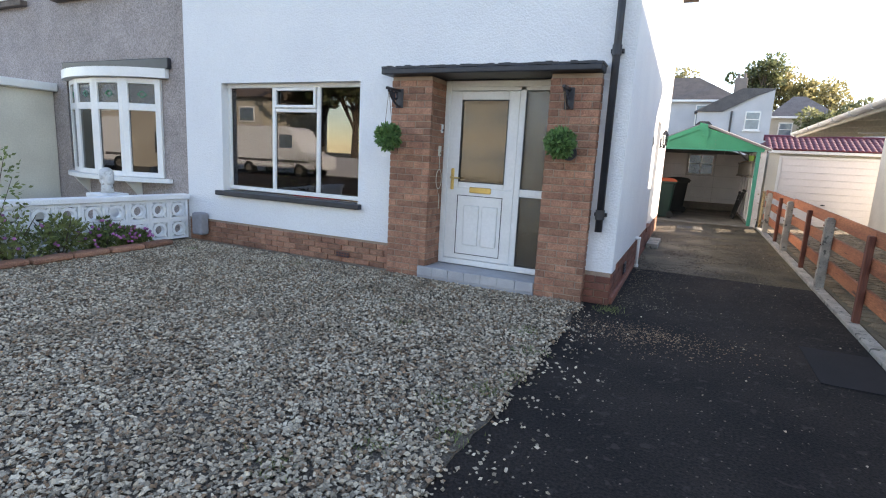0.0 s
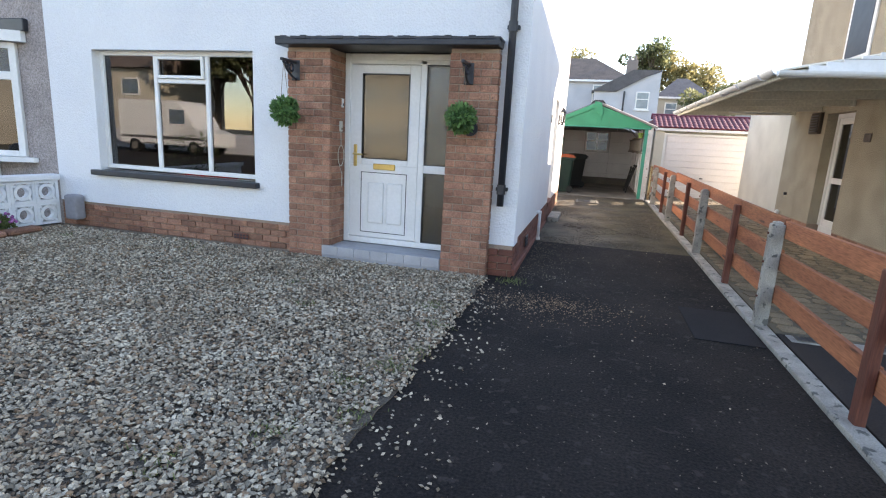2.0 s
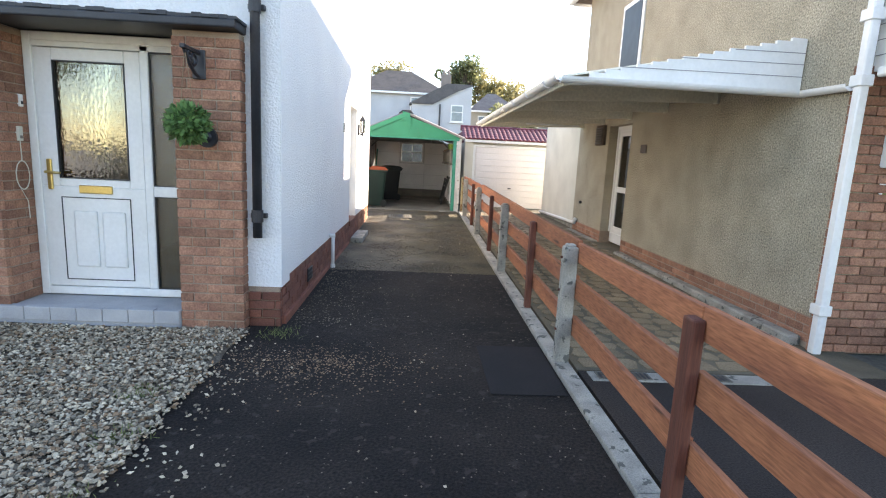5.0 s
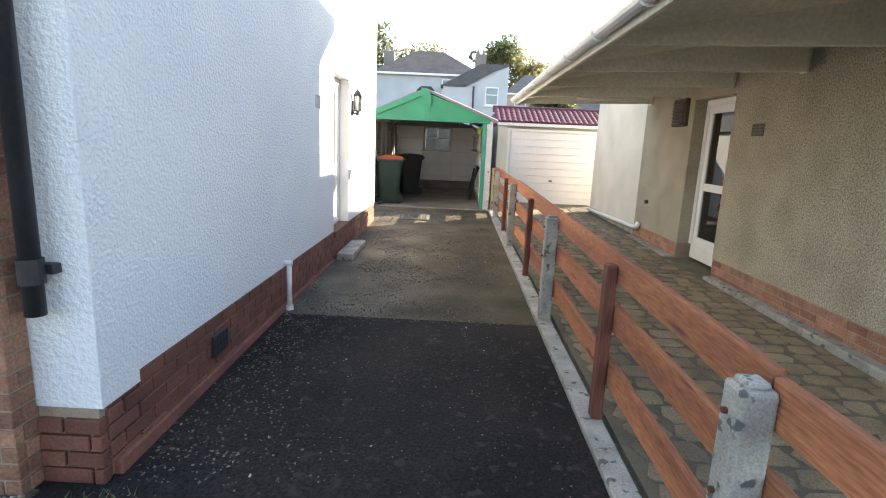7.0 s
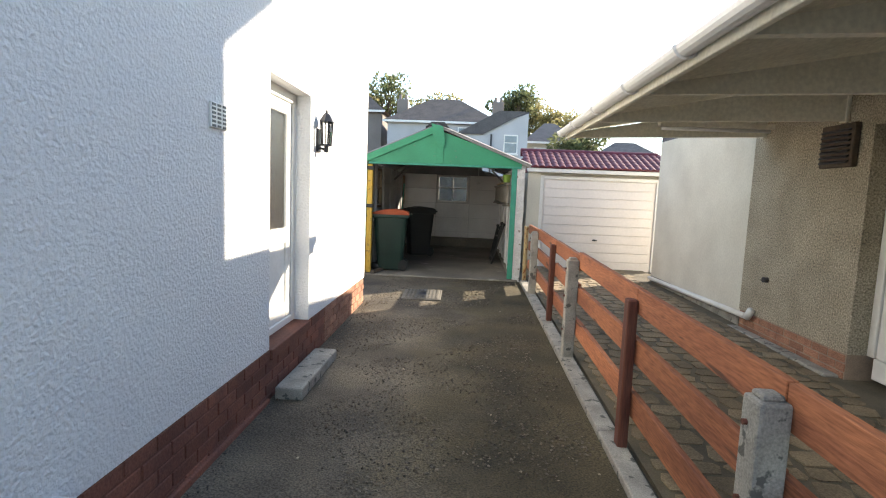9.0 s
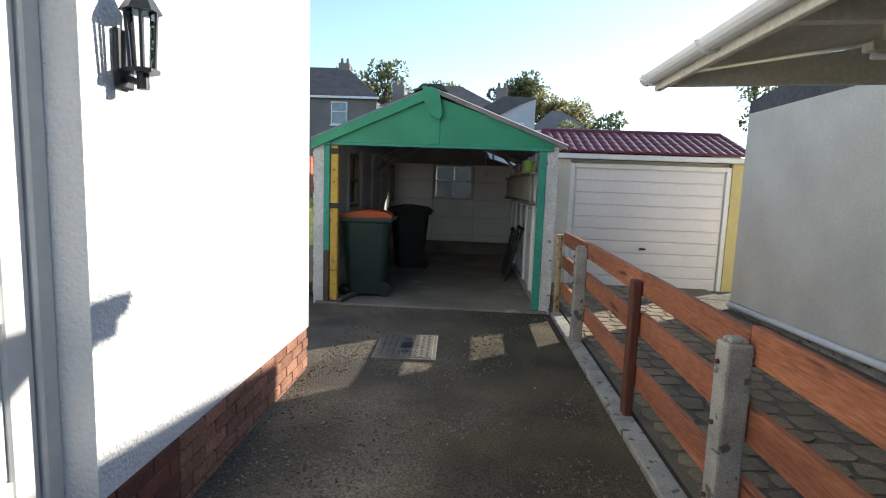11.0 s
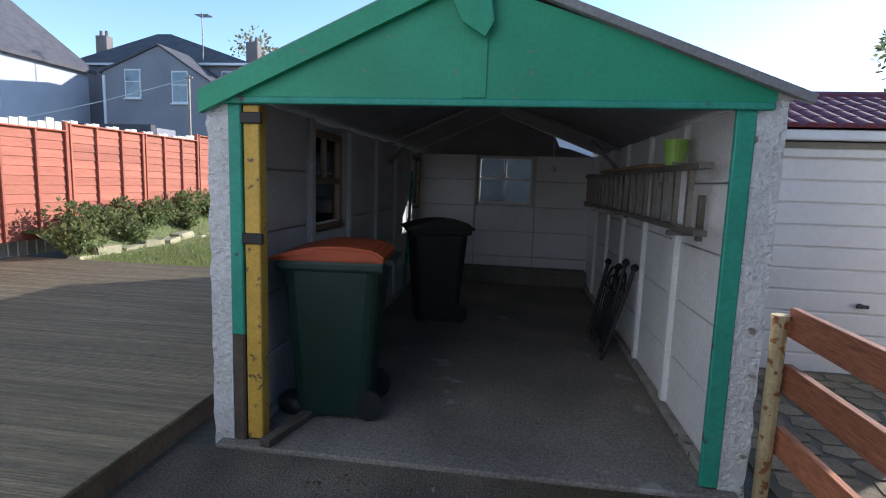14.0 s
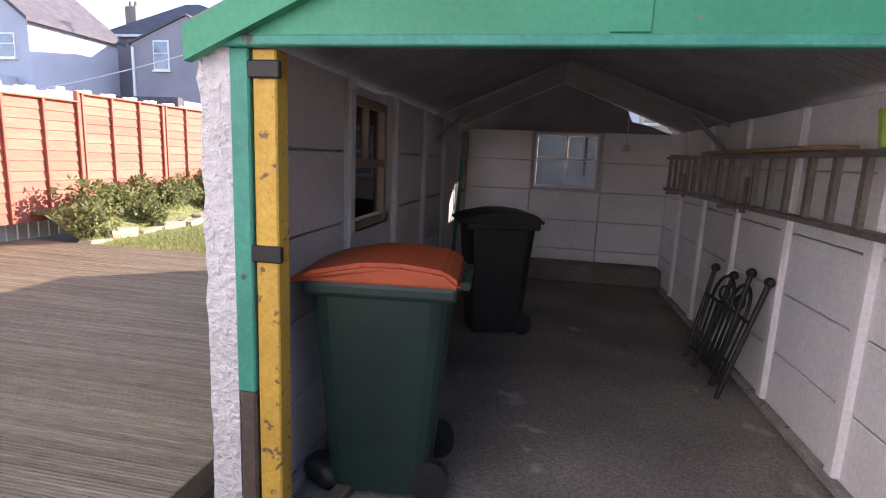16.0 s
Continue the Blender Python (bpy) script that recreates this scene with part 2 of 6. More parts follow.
M_STEP = mat("smooth_grey_step", (0.42, 0.42, 0.43), (0.33, 0.33, 0.345), 0.7, scale=5, fine=120, bump=0.2, depth=0.003, stain=0.2)
M_WOODTRIM = mat("weathered_wood", (0.27, 0.19, 0.12), (0.18, 0.13, 0.085), 0.85, scale=4, fine=40, bump=0.3, depth=0.004)
M_PINE = mat("varnished_timber", (0.40, 0.26, 0.13), (0.3, 0.19, 0.09), 0.6, scale=4, fine=40, bump=0.2, depth=0.003)
M_CARPORT = mat("carport_soffit", (0.80, 0.77, 0.66), (0.68, 0.65, 0.54), 0.75, scale=1.5, fine=30, bump=0.1, depth=0.004, stain=0.2)
M_LIME = mat("lime_plastic", (0.36, 0.62, 0.10), None, 0.4, bump=0, stain=0.1)
M_ROOM = mat("interior_wall", (0.46, 0.38, 0.28), (0.4, 0.33, 0.25), 0.9, bump=0.1, stain=0.1)
M_CARPET = mat("interior_floor", (0.16, 0.11, 0.08), None, 0.95, bump=0.2)
M_RED = mat("red_upholstery", (0.55, 0.025, 0.04), None, 0.8, bump=0.1)
M_CURTAIN = mat("beige_curtain", (0.50, 0.38, 0.26), None, 0.9, bump=0.1)
M_FLOWER = mat("purple_flower", (0.30, 0.09, 0.28), (0.42, 0.16, 0.3), 0.6, bump=0, vary=0.4)
M_GRAVELBROWN = mat("brown_gravel_stone", (0.27, 0.17, 0.10), (0.19, 0.13, 0.085), 0.85, scale=3, fine=120, bump=0.2, depth=0.003, vary=0.5)
M_GRIT = mat("loose_grit", (0.17, 0.14, 0.105), (0.085, 0.07, 0.055), 0.95, scale=3, fine=120, bump=0, vary=0.5)
M_STONEWALL = mat("far_stone", (0.40, 0.35, 0.22), (0.27, 0.25, 0.15), 0.9, scale=3, fine=30, bump=0.5)
for m_ in (M_LEAF, M_LEAFGOLD, M_GRASS, M_BASKET, M_TREE):
    nd, ln = m_.node_tree.nodes, m_.node_tree.links
    b_ = nd["Principled BSDF"]
    tr, mx = nd.new("ShaderNodeBsdfTranslucent"), nd.new("ShaderNodeMixShader")
    mx.inputs[0].default_value = 0.55
    ln.new(b_.inputs["Base Color"].links[0].from_socket, tr.inputs[0])
    ln.new(b_.outputs[0], mx.inputs[1])
    ln.new(tr.outputs[0], mx.inputs[2])
    ln.new(mx.outputs[0], nd["Material Output"].inputs[0])
# moss stain on the fence side of the older drive, with a ragged edge
nd, ln = M_OLDASPHALT.node_tree.nodes, M_OLDASPHALT.node_tree.links
b_ = nd["Principled BSDF"]
geo_, sep, nz, add, rng_, mixm = (nd.new("ShaderNode" + k) for k in ("NewGeometry", "SeparateXYZ", "TexNoise", "Math", "MapRange", "Mix"))
nz.inputs["Scale"].default_value, nz.inputs["Detail"].default_value = 1.4, 6
ln.new(geo_.outputs["Position"], sep.inputs[0])
ln.new(geo_.outputs["Position"], nz.inputs["Vector"])
add.operation = 'MULTIPLY_ADD'
add.inputs[1].default_value = 1.8
ln.new(nz.outputs[0], add.inputs[0])
ln.new(sep.outputs[0], add.inputs[2])
rng_.inputs[1].default_value, rng_.inputs[2].default_value = 1.0, 1.7
ln.new(add.outputs[0], rng_.inputs[0])
mixm.data_type, mixm.blend_type = 'RGBA', 'MULTIPLY'
mixm.inputs[7].default_value = (0.62, 0.60, 0.45, 1)
ln.new(rng_.outputs[0], mixm.inputs[0])
ln.new(b_.inputs["Base Color"].links[0].from_socket, mixm.inputs[6])
ln.new(mixm.outputs[2], b_.inputs["Base Color"])
G_CLEAR = glass("window_glass", (0.92, 0.94, 0.93))
G_DARK = glass("tinted_pane", (0.30, 0.31, 0.30))
G_OBSC = glass("obscured_glass", (0.45, 0.45, 0.42), 0.06, 0.5, 30)
G_MOTTLED = glass("mottled_glass", (0.50, 0.51, 0.44), 0.03, 0.05, 22)


# ---- builders ----
def box(bm, x0, x1, y0, y1, z0, z1, bev=0.0, seg=1, m=None):
    r = bmesh.ops.create_cube(bm, size=1)
    vs = r["verts"]
    for v in vs:
        v.co = Vector(((x0 + x1) / 2 + v.co.x * (x1 - x0), (y0 + y1) / 2 + v.co.y * (y1 - y0), (z0 + z1) / 2 + v.co.z * (z1 - z0)))
    if bev:
        es = list({e for v in vs for e in v.link_edges})
        r = bmesh.ops.bevel(bm, geom=es, offset=bev, segments=seg, affect='EDGES', profile=0.5)
        vs = list({v for f in r["faces"] for v in f.verts} | {v for v in vs if v.is_valid})
    if m:
        bmesh.ops.transform(bm, matrix=m, verts=vs)
    return vs


def cyl(bm, a, b, r0, r1=None, n=12):
    a, b = Vector(a), Vector(b)
    d = b - a
    m = Matrix.Translation((a + b) / 2) @ d.to_track_quat("Z", "Y").to_matrix().to_4x4()
    return bmesh.ops.create_cone(bm, cap_ends=True, segments=n, radius1=r0, radius2=r0 if r1 is None else r1, depth=d.length, matrix=m)["verts"]


def prism(bm, pts, axis, a, b):
    """An outline of (u, v) pushed from a to b along x, y or z."""
    def at(u, v, w):
        return {"x": (w, u, v), "y": (u, w, v), "z": (u, v, w)}[axis]
    lo = [bm.verts.new(at(u, v, a)) for u, v in pts]
    hi = [bm.verts.new(at(u, v, b)) for u, v in pts]
    n = len(pts)
    fs = [bm.faces.new(lo), bm.faces.new(hi)]
    for i in range(n):
        fs.append(bm.faces.new((lo[i], lo[(i + 1) % n], hi[(i + 1) % n], hi[i])))
    bmesh.ops.recalc_face_normals(bm, faces=fs)
    return lo + hi


def finish(bm, name, material, smooth=False):
    me = bpy.data.meshes.new(name)
    bm.to_mesh(me)
    bm.free()
    if material:
        me.materials.append(material)
    if smooth:
        for p in me.polygons:
            p.use_smooth = True
    return me


def part(name, bm, material, parent, label="", smooth=False):
    ob = new(name, finish(bm, name, material, smooth))
    ob.parent = parent
    if label:
        ob["label"] = label
    return ob


def thing(name, label, category, group="", at=None, bm=None, material=None, kind="", smooth=False):
    ob = new(name, finish(bm, name, material, smooth) if bm else None)
    if at:
        ob.matrix_basis = at
    return tagged(ob, label, category, group, kind)


def bx(name, parent, material, *b, bev=0.0, label="", seg=1):
    bm = bmesh.new()
    box(bm, *b, bev=bev, seg=seg)
    return part(name, bm, material, parent, label)


def corrugated(name, parent, material, xa, za, xb, zb, y0, y1, n, amp, thick=0.012, label=""):
    """One wavy sheet that falls from (xa, za) to (xb, zb)."""
    bm = bmesh.new()
    top = [(y0 + (y1 - y0) * i / n, amp * (i % 2)) for i in range(n + 1)]
    vs = prism(bm, top + [(y, z - thick) for y, z in reversed(top)], "x", xa, xb)
    for v in vs:
        v.co.z += za + (zb - za) * (v.co.x - xa) / (xb - xa)
    return part(name, bm, material, parent, label)


def gz(y):
    """The drive's height, which climbs gently from the street."""
    return 0.11 * min(1.0, max(0.0, (y - 5.0) / 9.0))


def sheet(name, label, category, material, x0, x1, y0, y1, up, step=0.5, bumpy=0.0, edge=None, thick=0.05):
    """A ground layer that follows the slope, with a raggedly cut border where edge is given."""
    bm = bmesh.new()
    ny, nx = max(1, round((y1 - y0) / step)), max(1, round((x1 - x0) / step))
    grid = []
    for j in range(ny + 1):
        y = y0 + (y1 - y0) * j / ny
        row = []
        for i in range(nx + 1):
            x = x0 + (x1 - x0) * i / nx
            if edge and edge < 0 and i == 0:
                x -= edge * noise.noise((y * 0.8, 5.1, 0)) * 2
            if edge and edge > 0 and i == nx:
                x += edge * noise.noise((y * 1.3, 3.1, 0)) + edge * 0.5 * noise.noise((y * 5, 7, 0))
            row.append(bm.verts.new((x, y, gz(y) + up + bumpy * noise.noise((x * 1.5, y * 1.5, 0)))))
        grid.append(row)
    for j in range(ny):
        for i in range(nx):
            bm.faces.new((grid[j][i], grid[j][i + 1], grid[j + 1][i + 1], grid[j + 1][i]))
    if thick:
        r = bmesh.ops.extrude_face_region(bm, geom=bm.faces[:])
        bmesh.ops.translate(bm, vec=(0, 0, -thick), verts=[v for v in r["geom"] if isinstance(v, bmesh.types.BMVert)])
        bmesh.ops.recalc_face_normals(bm, faces=bm.faces[:])
    return thing(name, label, category, bm=bm, material=material, kind="structure")


def wall_y(bm, x0, x1, y0, y1, z0, z1, holes):
    """A wall along x with holes (x0, x1, z0, z1) through it, in order of x and apart."""
    at = x0
    for hx0, hx1, hz0, hz1 in holes:
        box(bm, at, hx0, y0, y1, z0, z1)
        if hz0 > z0:
            box(bm, hx0, hx1, y0, y1, z0, hz0)
        if hz1 < z1:
            box(bm, hx0, hx1, y0, y1, hz1, z1)
        at = hx1
    box(bm, at, x1, y0, y1, z0, z1)


def wall_x(bm, x0, x1, y0, y1, z0, z1, holes):
    at = y0
    for hy0, hy1, hz0, hz1 in holes:
        box(bm, x0, x1, at, hy0, z0, z1)
        if hz0 > z0:
            box(bm, x0, x1, hy0, hy1, z0, hz0)
        if hz1 < z1:
            box(bm, x0, x1, hy0, hy1, hz1, z1)
        at = hy1
    box(bm, x0, x1, at, y1, z0, z1)


def pane(name, parent, material, *b):
    ob = bx(name, parent, material, *b)
    ob.visible_shadow = False
    return ob


# ---- ground ----
bm = bmesh.new()
ys = [-300, -60, -20, 0, 5, 8, 11, 14, 20, 60, 300]
xs = [-300, -40, 0, 40, 300]
rows = [[bm.verts.new((x, y, gz(y) - 0.03)) for x in xs] for y in ys]
for j in range(len(ys) - 1):
    for i in range(len(xs) - 1):
        bm.faces.new((rows[j][i], rows[j][i + 1], rows[j + 1][i + 1], rows[j + 1][i]))
thing("ground", "brown-green open ground reaching to the horizon", "ground", bm=bm, material=M_GROUND, kind="structure")
sheet("driveway", "dark worn asphalt driveway beside the white house", "driveway", M_ASPHALT, -2.9, 1.56, -4, 7.95, 0.0)
sheet("old_driveway", "older brown-grey gritty asphalt of the rear drive", "driveway", M_OLDASPHALT, -1.45, 1.56, 7.95, 15.24, -0.004)
sheet("road", "grey asphalt street in front of the houses", "road", M_ASPHALT, -40, 40, -13, -4.02, 0.0, step=2)
sheet("gravel_bed", "bed under the loose beige gravel", "gravel", M_GRAVELBED, -7.15, -0.92, -3.6, 5.60, 0.010, step=0.12, bumpy=0.012, edge=0.06)
sheet("neighbour_drive", "smooth grey tarmac drive behind the timber fence", "driveway", M_NDRIVE, 1.74, 9.5, -4, 4.9, 0.0)
sheet("neighbour_path", "mossy joint bed under the crazy paving", "path", M_PAVEJOINT, 1.74, 4.3, 4.92, 17.4, 0.0)
bm = bmesh.new()
box(bm, 1.02, 1.54, 4.45, 5.35, 0.003, 0.009, 0.002)
thing("drive_patch", "smooth dark repair patch in the asphalt drive", "asphalt patch", bm=bm, material=M_PATCH, kind="structure")
# edging kerb
KERB = thing("kerb", "narrow weathered concrete edging along the fence", "kerb", kind="structure")
y = 1.6
while y < 15.2:
    n = min(0.9, 15.2 - y)
    bm = bmesh.new()
    box(bm, 1.565, 1.69, y + 0.004, y + n - 0.004, -0.05, 0.035, 0.006)
    for v in bm.verts:
        v.co.z += gz(v.co.y)
    part("edging_stone", bm, M_CONC, KERB)
    y += n

# ---- white house ----
HX0, HX1, HY0, HY1 = -7.12, -0.66, 5.68, 13.13
EAVE = 5.15
bm = bmesh.new()
wall_y(bm, HX0, HX1, HY0, HY0 + 0.27, 0.36, EAVE, [(-6.36, -3.93, 0.82, 2.38), (-2.88, -1.42, 0.36, 2.42)])
thing("wall_front", "white roughcast front wall of the house", "wall", bm=bm, material=M_RENDER, kind="structure")
bm = bmesh.new()
wall_x(bm, HX1 - 0.27, HX1, HY0 + 0.27, HY1, 0.42, EAVE, [(9.93, 10.80, 0.42, 2.30)])
thing("wall_side", "white roughcast side wall of the house", "wall", bm=bm, material=M_RENDER, kind="structure")
bm = bmesh.new()
box(bm, HX0, HX1 - 0.27, HY1 - 0.27, HY1, 0.42, EAVE)
box(bm, HX0, HX0 + 0.2, HY0 + 0.27, HY1 - 0.27, 0, EAVE)
thing("wall_back", "white roughcast rear and party walls", "wall", bm=bm, material=M_RENDER, kind="structure")
bm = bmesh.new()
prism(bm, [(HY0 - 0.35, EAVE), (HY0 - 0.35, EAVE + 0.12), ((HY0 + HY1) / 2, EAVE + 2.3), (HY1 + 0.35, EAVE + 0.12), (HY1 + 0.35, EAVE)], "x", HX0 - 8, HX1 + 0.3)
thing("house_roof", "brown tiled pitched roof over the pair of houses", "roof", bm=bm, material=M_BROWNTILE, kind="structure")
# ---- white house: trim ----
def rim(name, parent, material, x0, x1, z0, z1, y0, y1, w, bars=(), rails=(), bev=0.006):
    """A window frame in a wall along x: four sides, upright bars and cross rails (z, from x, to x) in one mesh."""
    bm = bmesh.new()
    box(bm, x0, x0 + w, y0, y1, z0, z1, bev)
    box(bm, x1 - w, x1, y0, y1, z0, z1, bev)
    box(bm, x0 + w, x1 - w, y0 + 0.001, y1 - 0.001, z0, z0 + w, bev)
    box(bm, x0 + w, x1 - w, y0 + 0.001, y1 - 0.001, z1 - w, z1, bev)
    for x in bars:
        box(bm, x - w / 2, x + w / 2, y0 + 0.002, y1 - 0.002, z0 + w, z1 - w, bev)
    for z, a, b in rails:
        box(bm, a, b, y0 + 0.003, y1 - 0.003, z - w / 2, z + w / 2, bev)
    return part(name, bm, material, parent)


win = thing("window_1", "white three-light window with a black sill in the white wall", "window", kind="structure")
rim("window_frame", win, M_UPVC, -6.36, -3.93, 0.85, 2.38, 5.79, 5.86, 0.055, (-5.47, -4.68), [(2.02, -5.44, -4.71)])
rim("sash", win, M_UPVC, -5.44, -4.71, 2.05, 2.32, 5.765, 5.80, 0.04)
for a, b, c, d in ((-6.30, -5.50, 0.90, 2.33), (-5.44, -4.71, 0.90, 1.99), (-5.40, -4.75, 2.09, 2.28), (-4.65, -3.99, 0.90, 2.33)):
    pane("pane", win, G_CLEAR, a, b, 5.82, 5.826, c, d)
bm = bmesh.new()
box(bm, -6.46, -3.87, 5.60, 5.80, 0.755, 0.825, 0.012, 2)
part("window_sill", bm, M_BLACK, win, "black painted window sill")
# the room behind
bm = bmesh.new()
box(bm, -6.9, -3.2, 9.3, 9.4, 0.2, 2.7)
box(bm, -3.22, -3.12, 6.0, 9.3, 0.2, 2.7)
thing("wall_room", "warm beige walls of the front room", "wall", bm=bm, material=M_ROOM, kind="structure")
bm = bmesh.new()
box(bm, -6.92, -0.94, 5.96, 12.7, 0.05, 0.2)
thing("floor_room", "brown carpet in the front room", "floor", bm=bm, material=M_CARPET, kind="structure")
bm = bmesh.new()
box(bm, -6.92, -0.94, 5.96, 12.7, 2.7, 2.8)
thing("ceiling_room", "pale ceiling over the ground floor", "ceiling", bm=bm, material=M_CREAM, kind="structure")
sofa = thing("sofa", "red upholstered sofa behind the window", "sofa")
bx("seat", sofa, M_RED, -5.3, -4.0, 6.28, 7.0, 0.2, 0.62, bev=0.05, seg=2)
bx("backrest", sofa, M_RED, -5.3, -4.45, 5.99, 6.26, 0.2, 1.58, bev=0.06, seg=2)
bx("arm", sofa, M_RED, -5.5, -5.3, 6.06, 7.0, 0.2, 0.8, bev=0.05, seg=2)
bx("arm", sofa, M_RED, -4.0, -3.8, 6.06, 7.0, 0.2, 0.8, bev=0.05, seg=2)
bm = bmesh.new()
prism(bm, [(-4.42 + i * 0.025, 5.99 + 0.03 * math.sin(i * 1.3)) for i in range(20)] + [(-3.95 - i * 0.025, 6.01 + 0.03 * math.sin((19 - i) * 1.3)) for i in range(20)], "z", 0.3, 2.45)
thing("curtain", "beige curtain hanging at the window's side", "curtain", bm=bm, material=M_CURTAIN)

# ---- brickwork: one brick mesh for each length, shared ----
BRICKS = {}


def brick(parent, material, length, m, deep=0.05, high=0.065):
    key = (round(length, 3), material.name, high)
    if key not in BRICKS:
        b = bmesh.new()
        box(b, 0, length, 0, deep, 0, high, 0.004)
        BRICKS[key] = finish(b, "brick", material)
    ob = new("brick", BRICKS[key])
    ob.parent = parent
    ob.matrix_basis = m
    return ob


def courses(parent, material, start, along, width, z0, z1, turn, course=0.0785, stretch=0.215, first=0):
    """Stretcher-bond bricks on a wall face that starts at start and runs for width; turn: degrees about z."""
    n = int((z1 - z0) / course)
    for j in range(n):
        u = 0.0
        half = (j + first) % 2
        while u < width - 0.03:
            length = stretch / 2 - 0.005 if (half and u == 0) else stretch
            length = min(length, width - u)
            z = z0 + j * course
            p = Vector(start) + Vector(along) * u
            brick(parent, material, length, Matrix.Translation((p.x, p.y, z)) @ pose(0, 0, 0, 0, 0, turn) @ pose(0, random.uniform(-0.003, 0.002), 0), high=course - 0.010)
            u += length + 0.01


PIER_Z = 2.40
piers = []
for x0, x1 in ((-3.38, -2.84), (-1.46, -0.94)):
    p = thing("brick_pier", "red-brown brick pier beside the front door", "pier", "door piers")
    bx("core", p, M_MORTAR, x0 + 0.008, x1 - 0.008, 5.558, 6.0, 0.0, PIER_Z)
    piers.append((p, x0, x1))
# plinths
PF = thing("plinth_front", "weathered red-brown brick plinth under the front wall", "plinth", kind="structure")
bx("core", PF, M_MORTAR, HX0, -3.38, HY0 + 0.018, HY0 + 0.27, -0.05, 0.358)
PC = thing("plinth_corner", "dark red brick plinth at the house corner", "plinth", kind="structure")
bx("core", PC, M_MORTAR, -0.94, HX1 - 0.018, HY0 - 0.0, HY0 + 0.25, -0.05, 0.358)
PS = thing("plinth_side", "dark red painted brick plinth along the side wall", "plinth", kind="structure")
bx("core", PS, M_PLINTH, HX1 - 0.26, HX1 - 0.005, HY0 + 0.27, 11.3, -0.05, 0.418)
bx("core", PS, M_MORTAR, HX1 - 0.26, HX1 - 0.018, 11.3, HY1 - 0.01, -0.05, 0.418)
bx("kicker", PS, M_PLINTH, HX1 - 0.02, HX1 + 0.022, HY0 + 0.06, 9.9, -0.05, 0.085, bev=0.008, label="projecting painted footing course")
bm = bmesh.new()
box(bm, -7.0, -0.95, HY1 - 0.25, HY1 - 0.02, -0.05, 0.418)
thing("plinth_back", "dark brick plinth under the rear wall", "plinth", bm=bm, material=M_PLINTH, kind="structure")

# canopy, step
bm = bmesh.new()
box(bm, -3.46, -0.93, 5.42, 5.98, 2.41, 2.475, 0.012, 2)
can = thing("door_canopy", "thin black felted canopy slab over the front door", "canopy")
part("slab", bm, M_BLACK, can)
bm = bmesh.new()
N = 40
for i in range(N):
    a = -3.46 + 2.53 * i / N
    box(bm, a, a + 2.53 / N + 0.01, 5.42 + 0.008 * math.sin(i), 5.675, 2.47, 2.49 + 0.016 * (noise.noise((i * 0.7, 0, 0)) + 0.6), 0.004)
part("felt_edge", bm, M_BLACK, can, "ragged black felt edge")
bm = bmesh.new()
box(bm, -2.93, -1.463, 5.53, 6.02, -0.02, 0.155, 0.012, 2)
step = thing("door_step", "grey concrete doorstep with a tiled edge", "step", bm=bm, material=M_STEP)
for i in range(7):
    bx("tile", step, M_STEP, -2.925 + i * 0.209, -2.925 + i * 0.209 + 0.205, 5.518, 5.60, 0.05, 0.163, bev=0.004)

# front door
door = thing("front_door", "white plastic front door with glazing, letterbox and side light", "door")
rim("door_frame", door, M_UPVC, -2.84, -1.462, 0.165, 2.40, 5.92, 5.99, 0.07, (-1.86,))
bm = bmesh.new()
box(bm, -2.77, -1.90, 5.935, 5.98, 0.24, 1.13, 0.006)
box(bm, -2.77, -2.62, 5.935, 5.98, 1.13, 2.28, 0.006)
box(bm, -2.03, -1.90, 5.935, 5.98, 1.13, 2.28, 0.006)
box(bm, -2.62, -2.03, 5.935, 5.98, 2.18, 2.28, 0.006)
box(bm, -2.62, -2.03, 5.936, 5.979, 1.13, 1.20, 0.006)
leaf = part("leaf", bm, M_UPVC, door)
bx("transom", door, M_UPVC, -2.77, -1.53, 5.922, 5.988, 2.285, 2.33, bev=0.005)
bx("transom", door, M_UPVC, -1.825, -1.53, 5.925, 5.985, 1.07, 1.16, bev=0.005)
pane("pane", door, G_MOTTLED, -2.62, -2.03, 5.955, 5.961, 1.20, 2.18)
pane("pane", door, G_OBSC, -1.825, -1.53, 5.955, 5.961, 1.16, 2.285)
pane("pane", door, G_OBSC, -1.825, -1.53, 5.955, 5.961, 0.235, 1.07)
for a, b, c, d in ((-2.62, -2.03, 1.20, 2.18), (-2.62, -2.03, 0.30, 1.04), (-1.825, -1.53, 1.16, 2.285), (-1.825, -1.53, 0.235, 1.07)):
    bm = bmesh.new()
    w, y0, y1 = 0.008, 5.931, 5.95
    box(bm, a, b, y0, y1, d - w, d)
    box(bm, a, b, y0, y1, c, c + w)
    box(bm, a, a + w, y0, y1, c + w, d - w)
    box(bm, b - w, b, y0, y1, c + w, d - w)
    part("gasket", bm, M_BLACK, door)
for a in (-2.52, -2.28):
    bm = bmesh.new()
    box(bm, a, a + 0.20, 5.920, 5.94, 0.42, 0.92, 0.014, 2)
    part("moulded_panel", bm, M_UPVC, leaf)
bx("letterbox", leaf, M_BRASS, -2.46, -2.18, 5.918, 5.94, 1.075, 1.145, bev=0.006, label="polished brass letterbox")
h = bx("handle", leaf, M_BRASS, -2.715, -2.675, 5.912, 5.936, 1.10, 1.36, bev=0.006, label="brass lever handle")
bm = bmesh.new()
cyl(bm, (-2.695, 5.912, 1.25), (-2.695, 5.875, 1.25), 0.012)
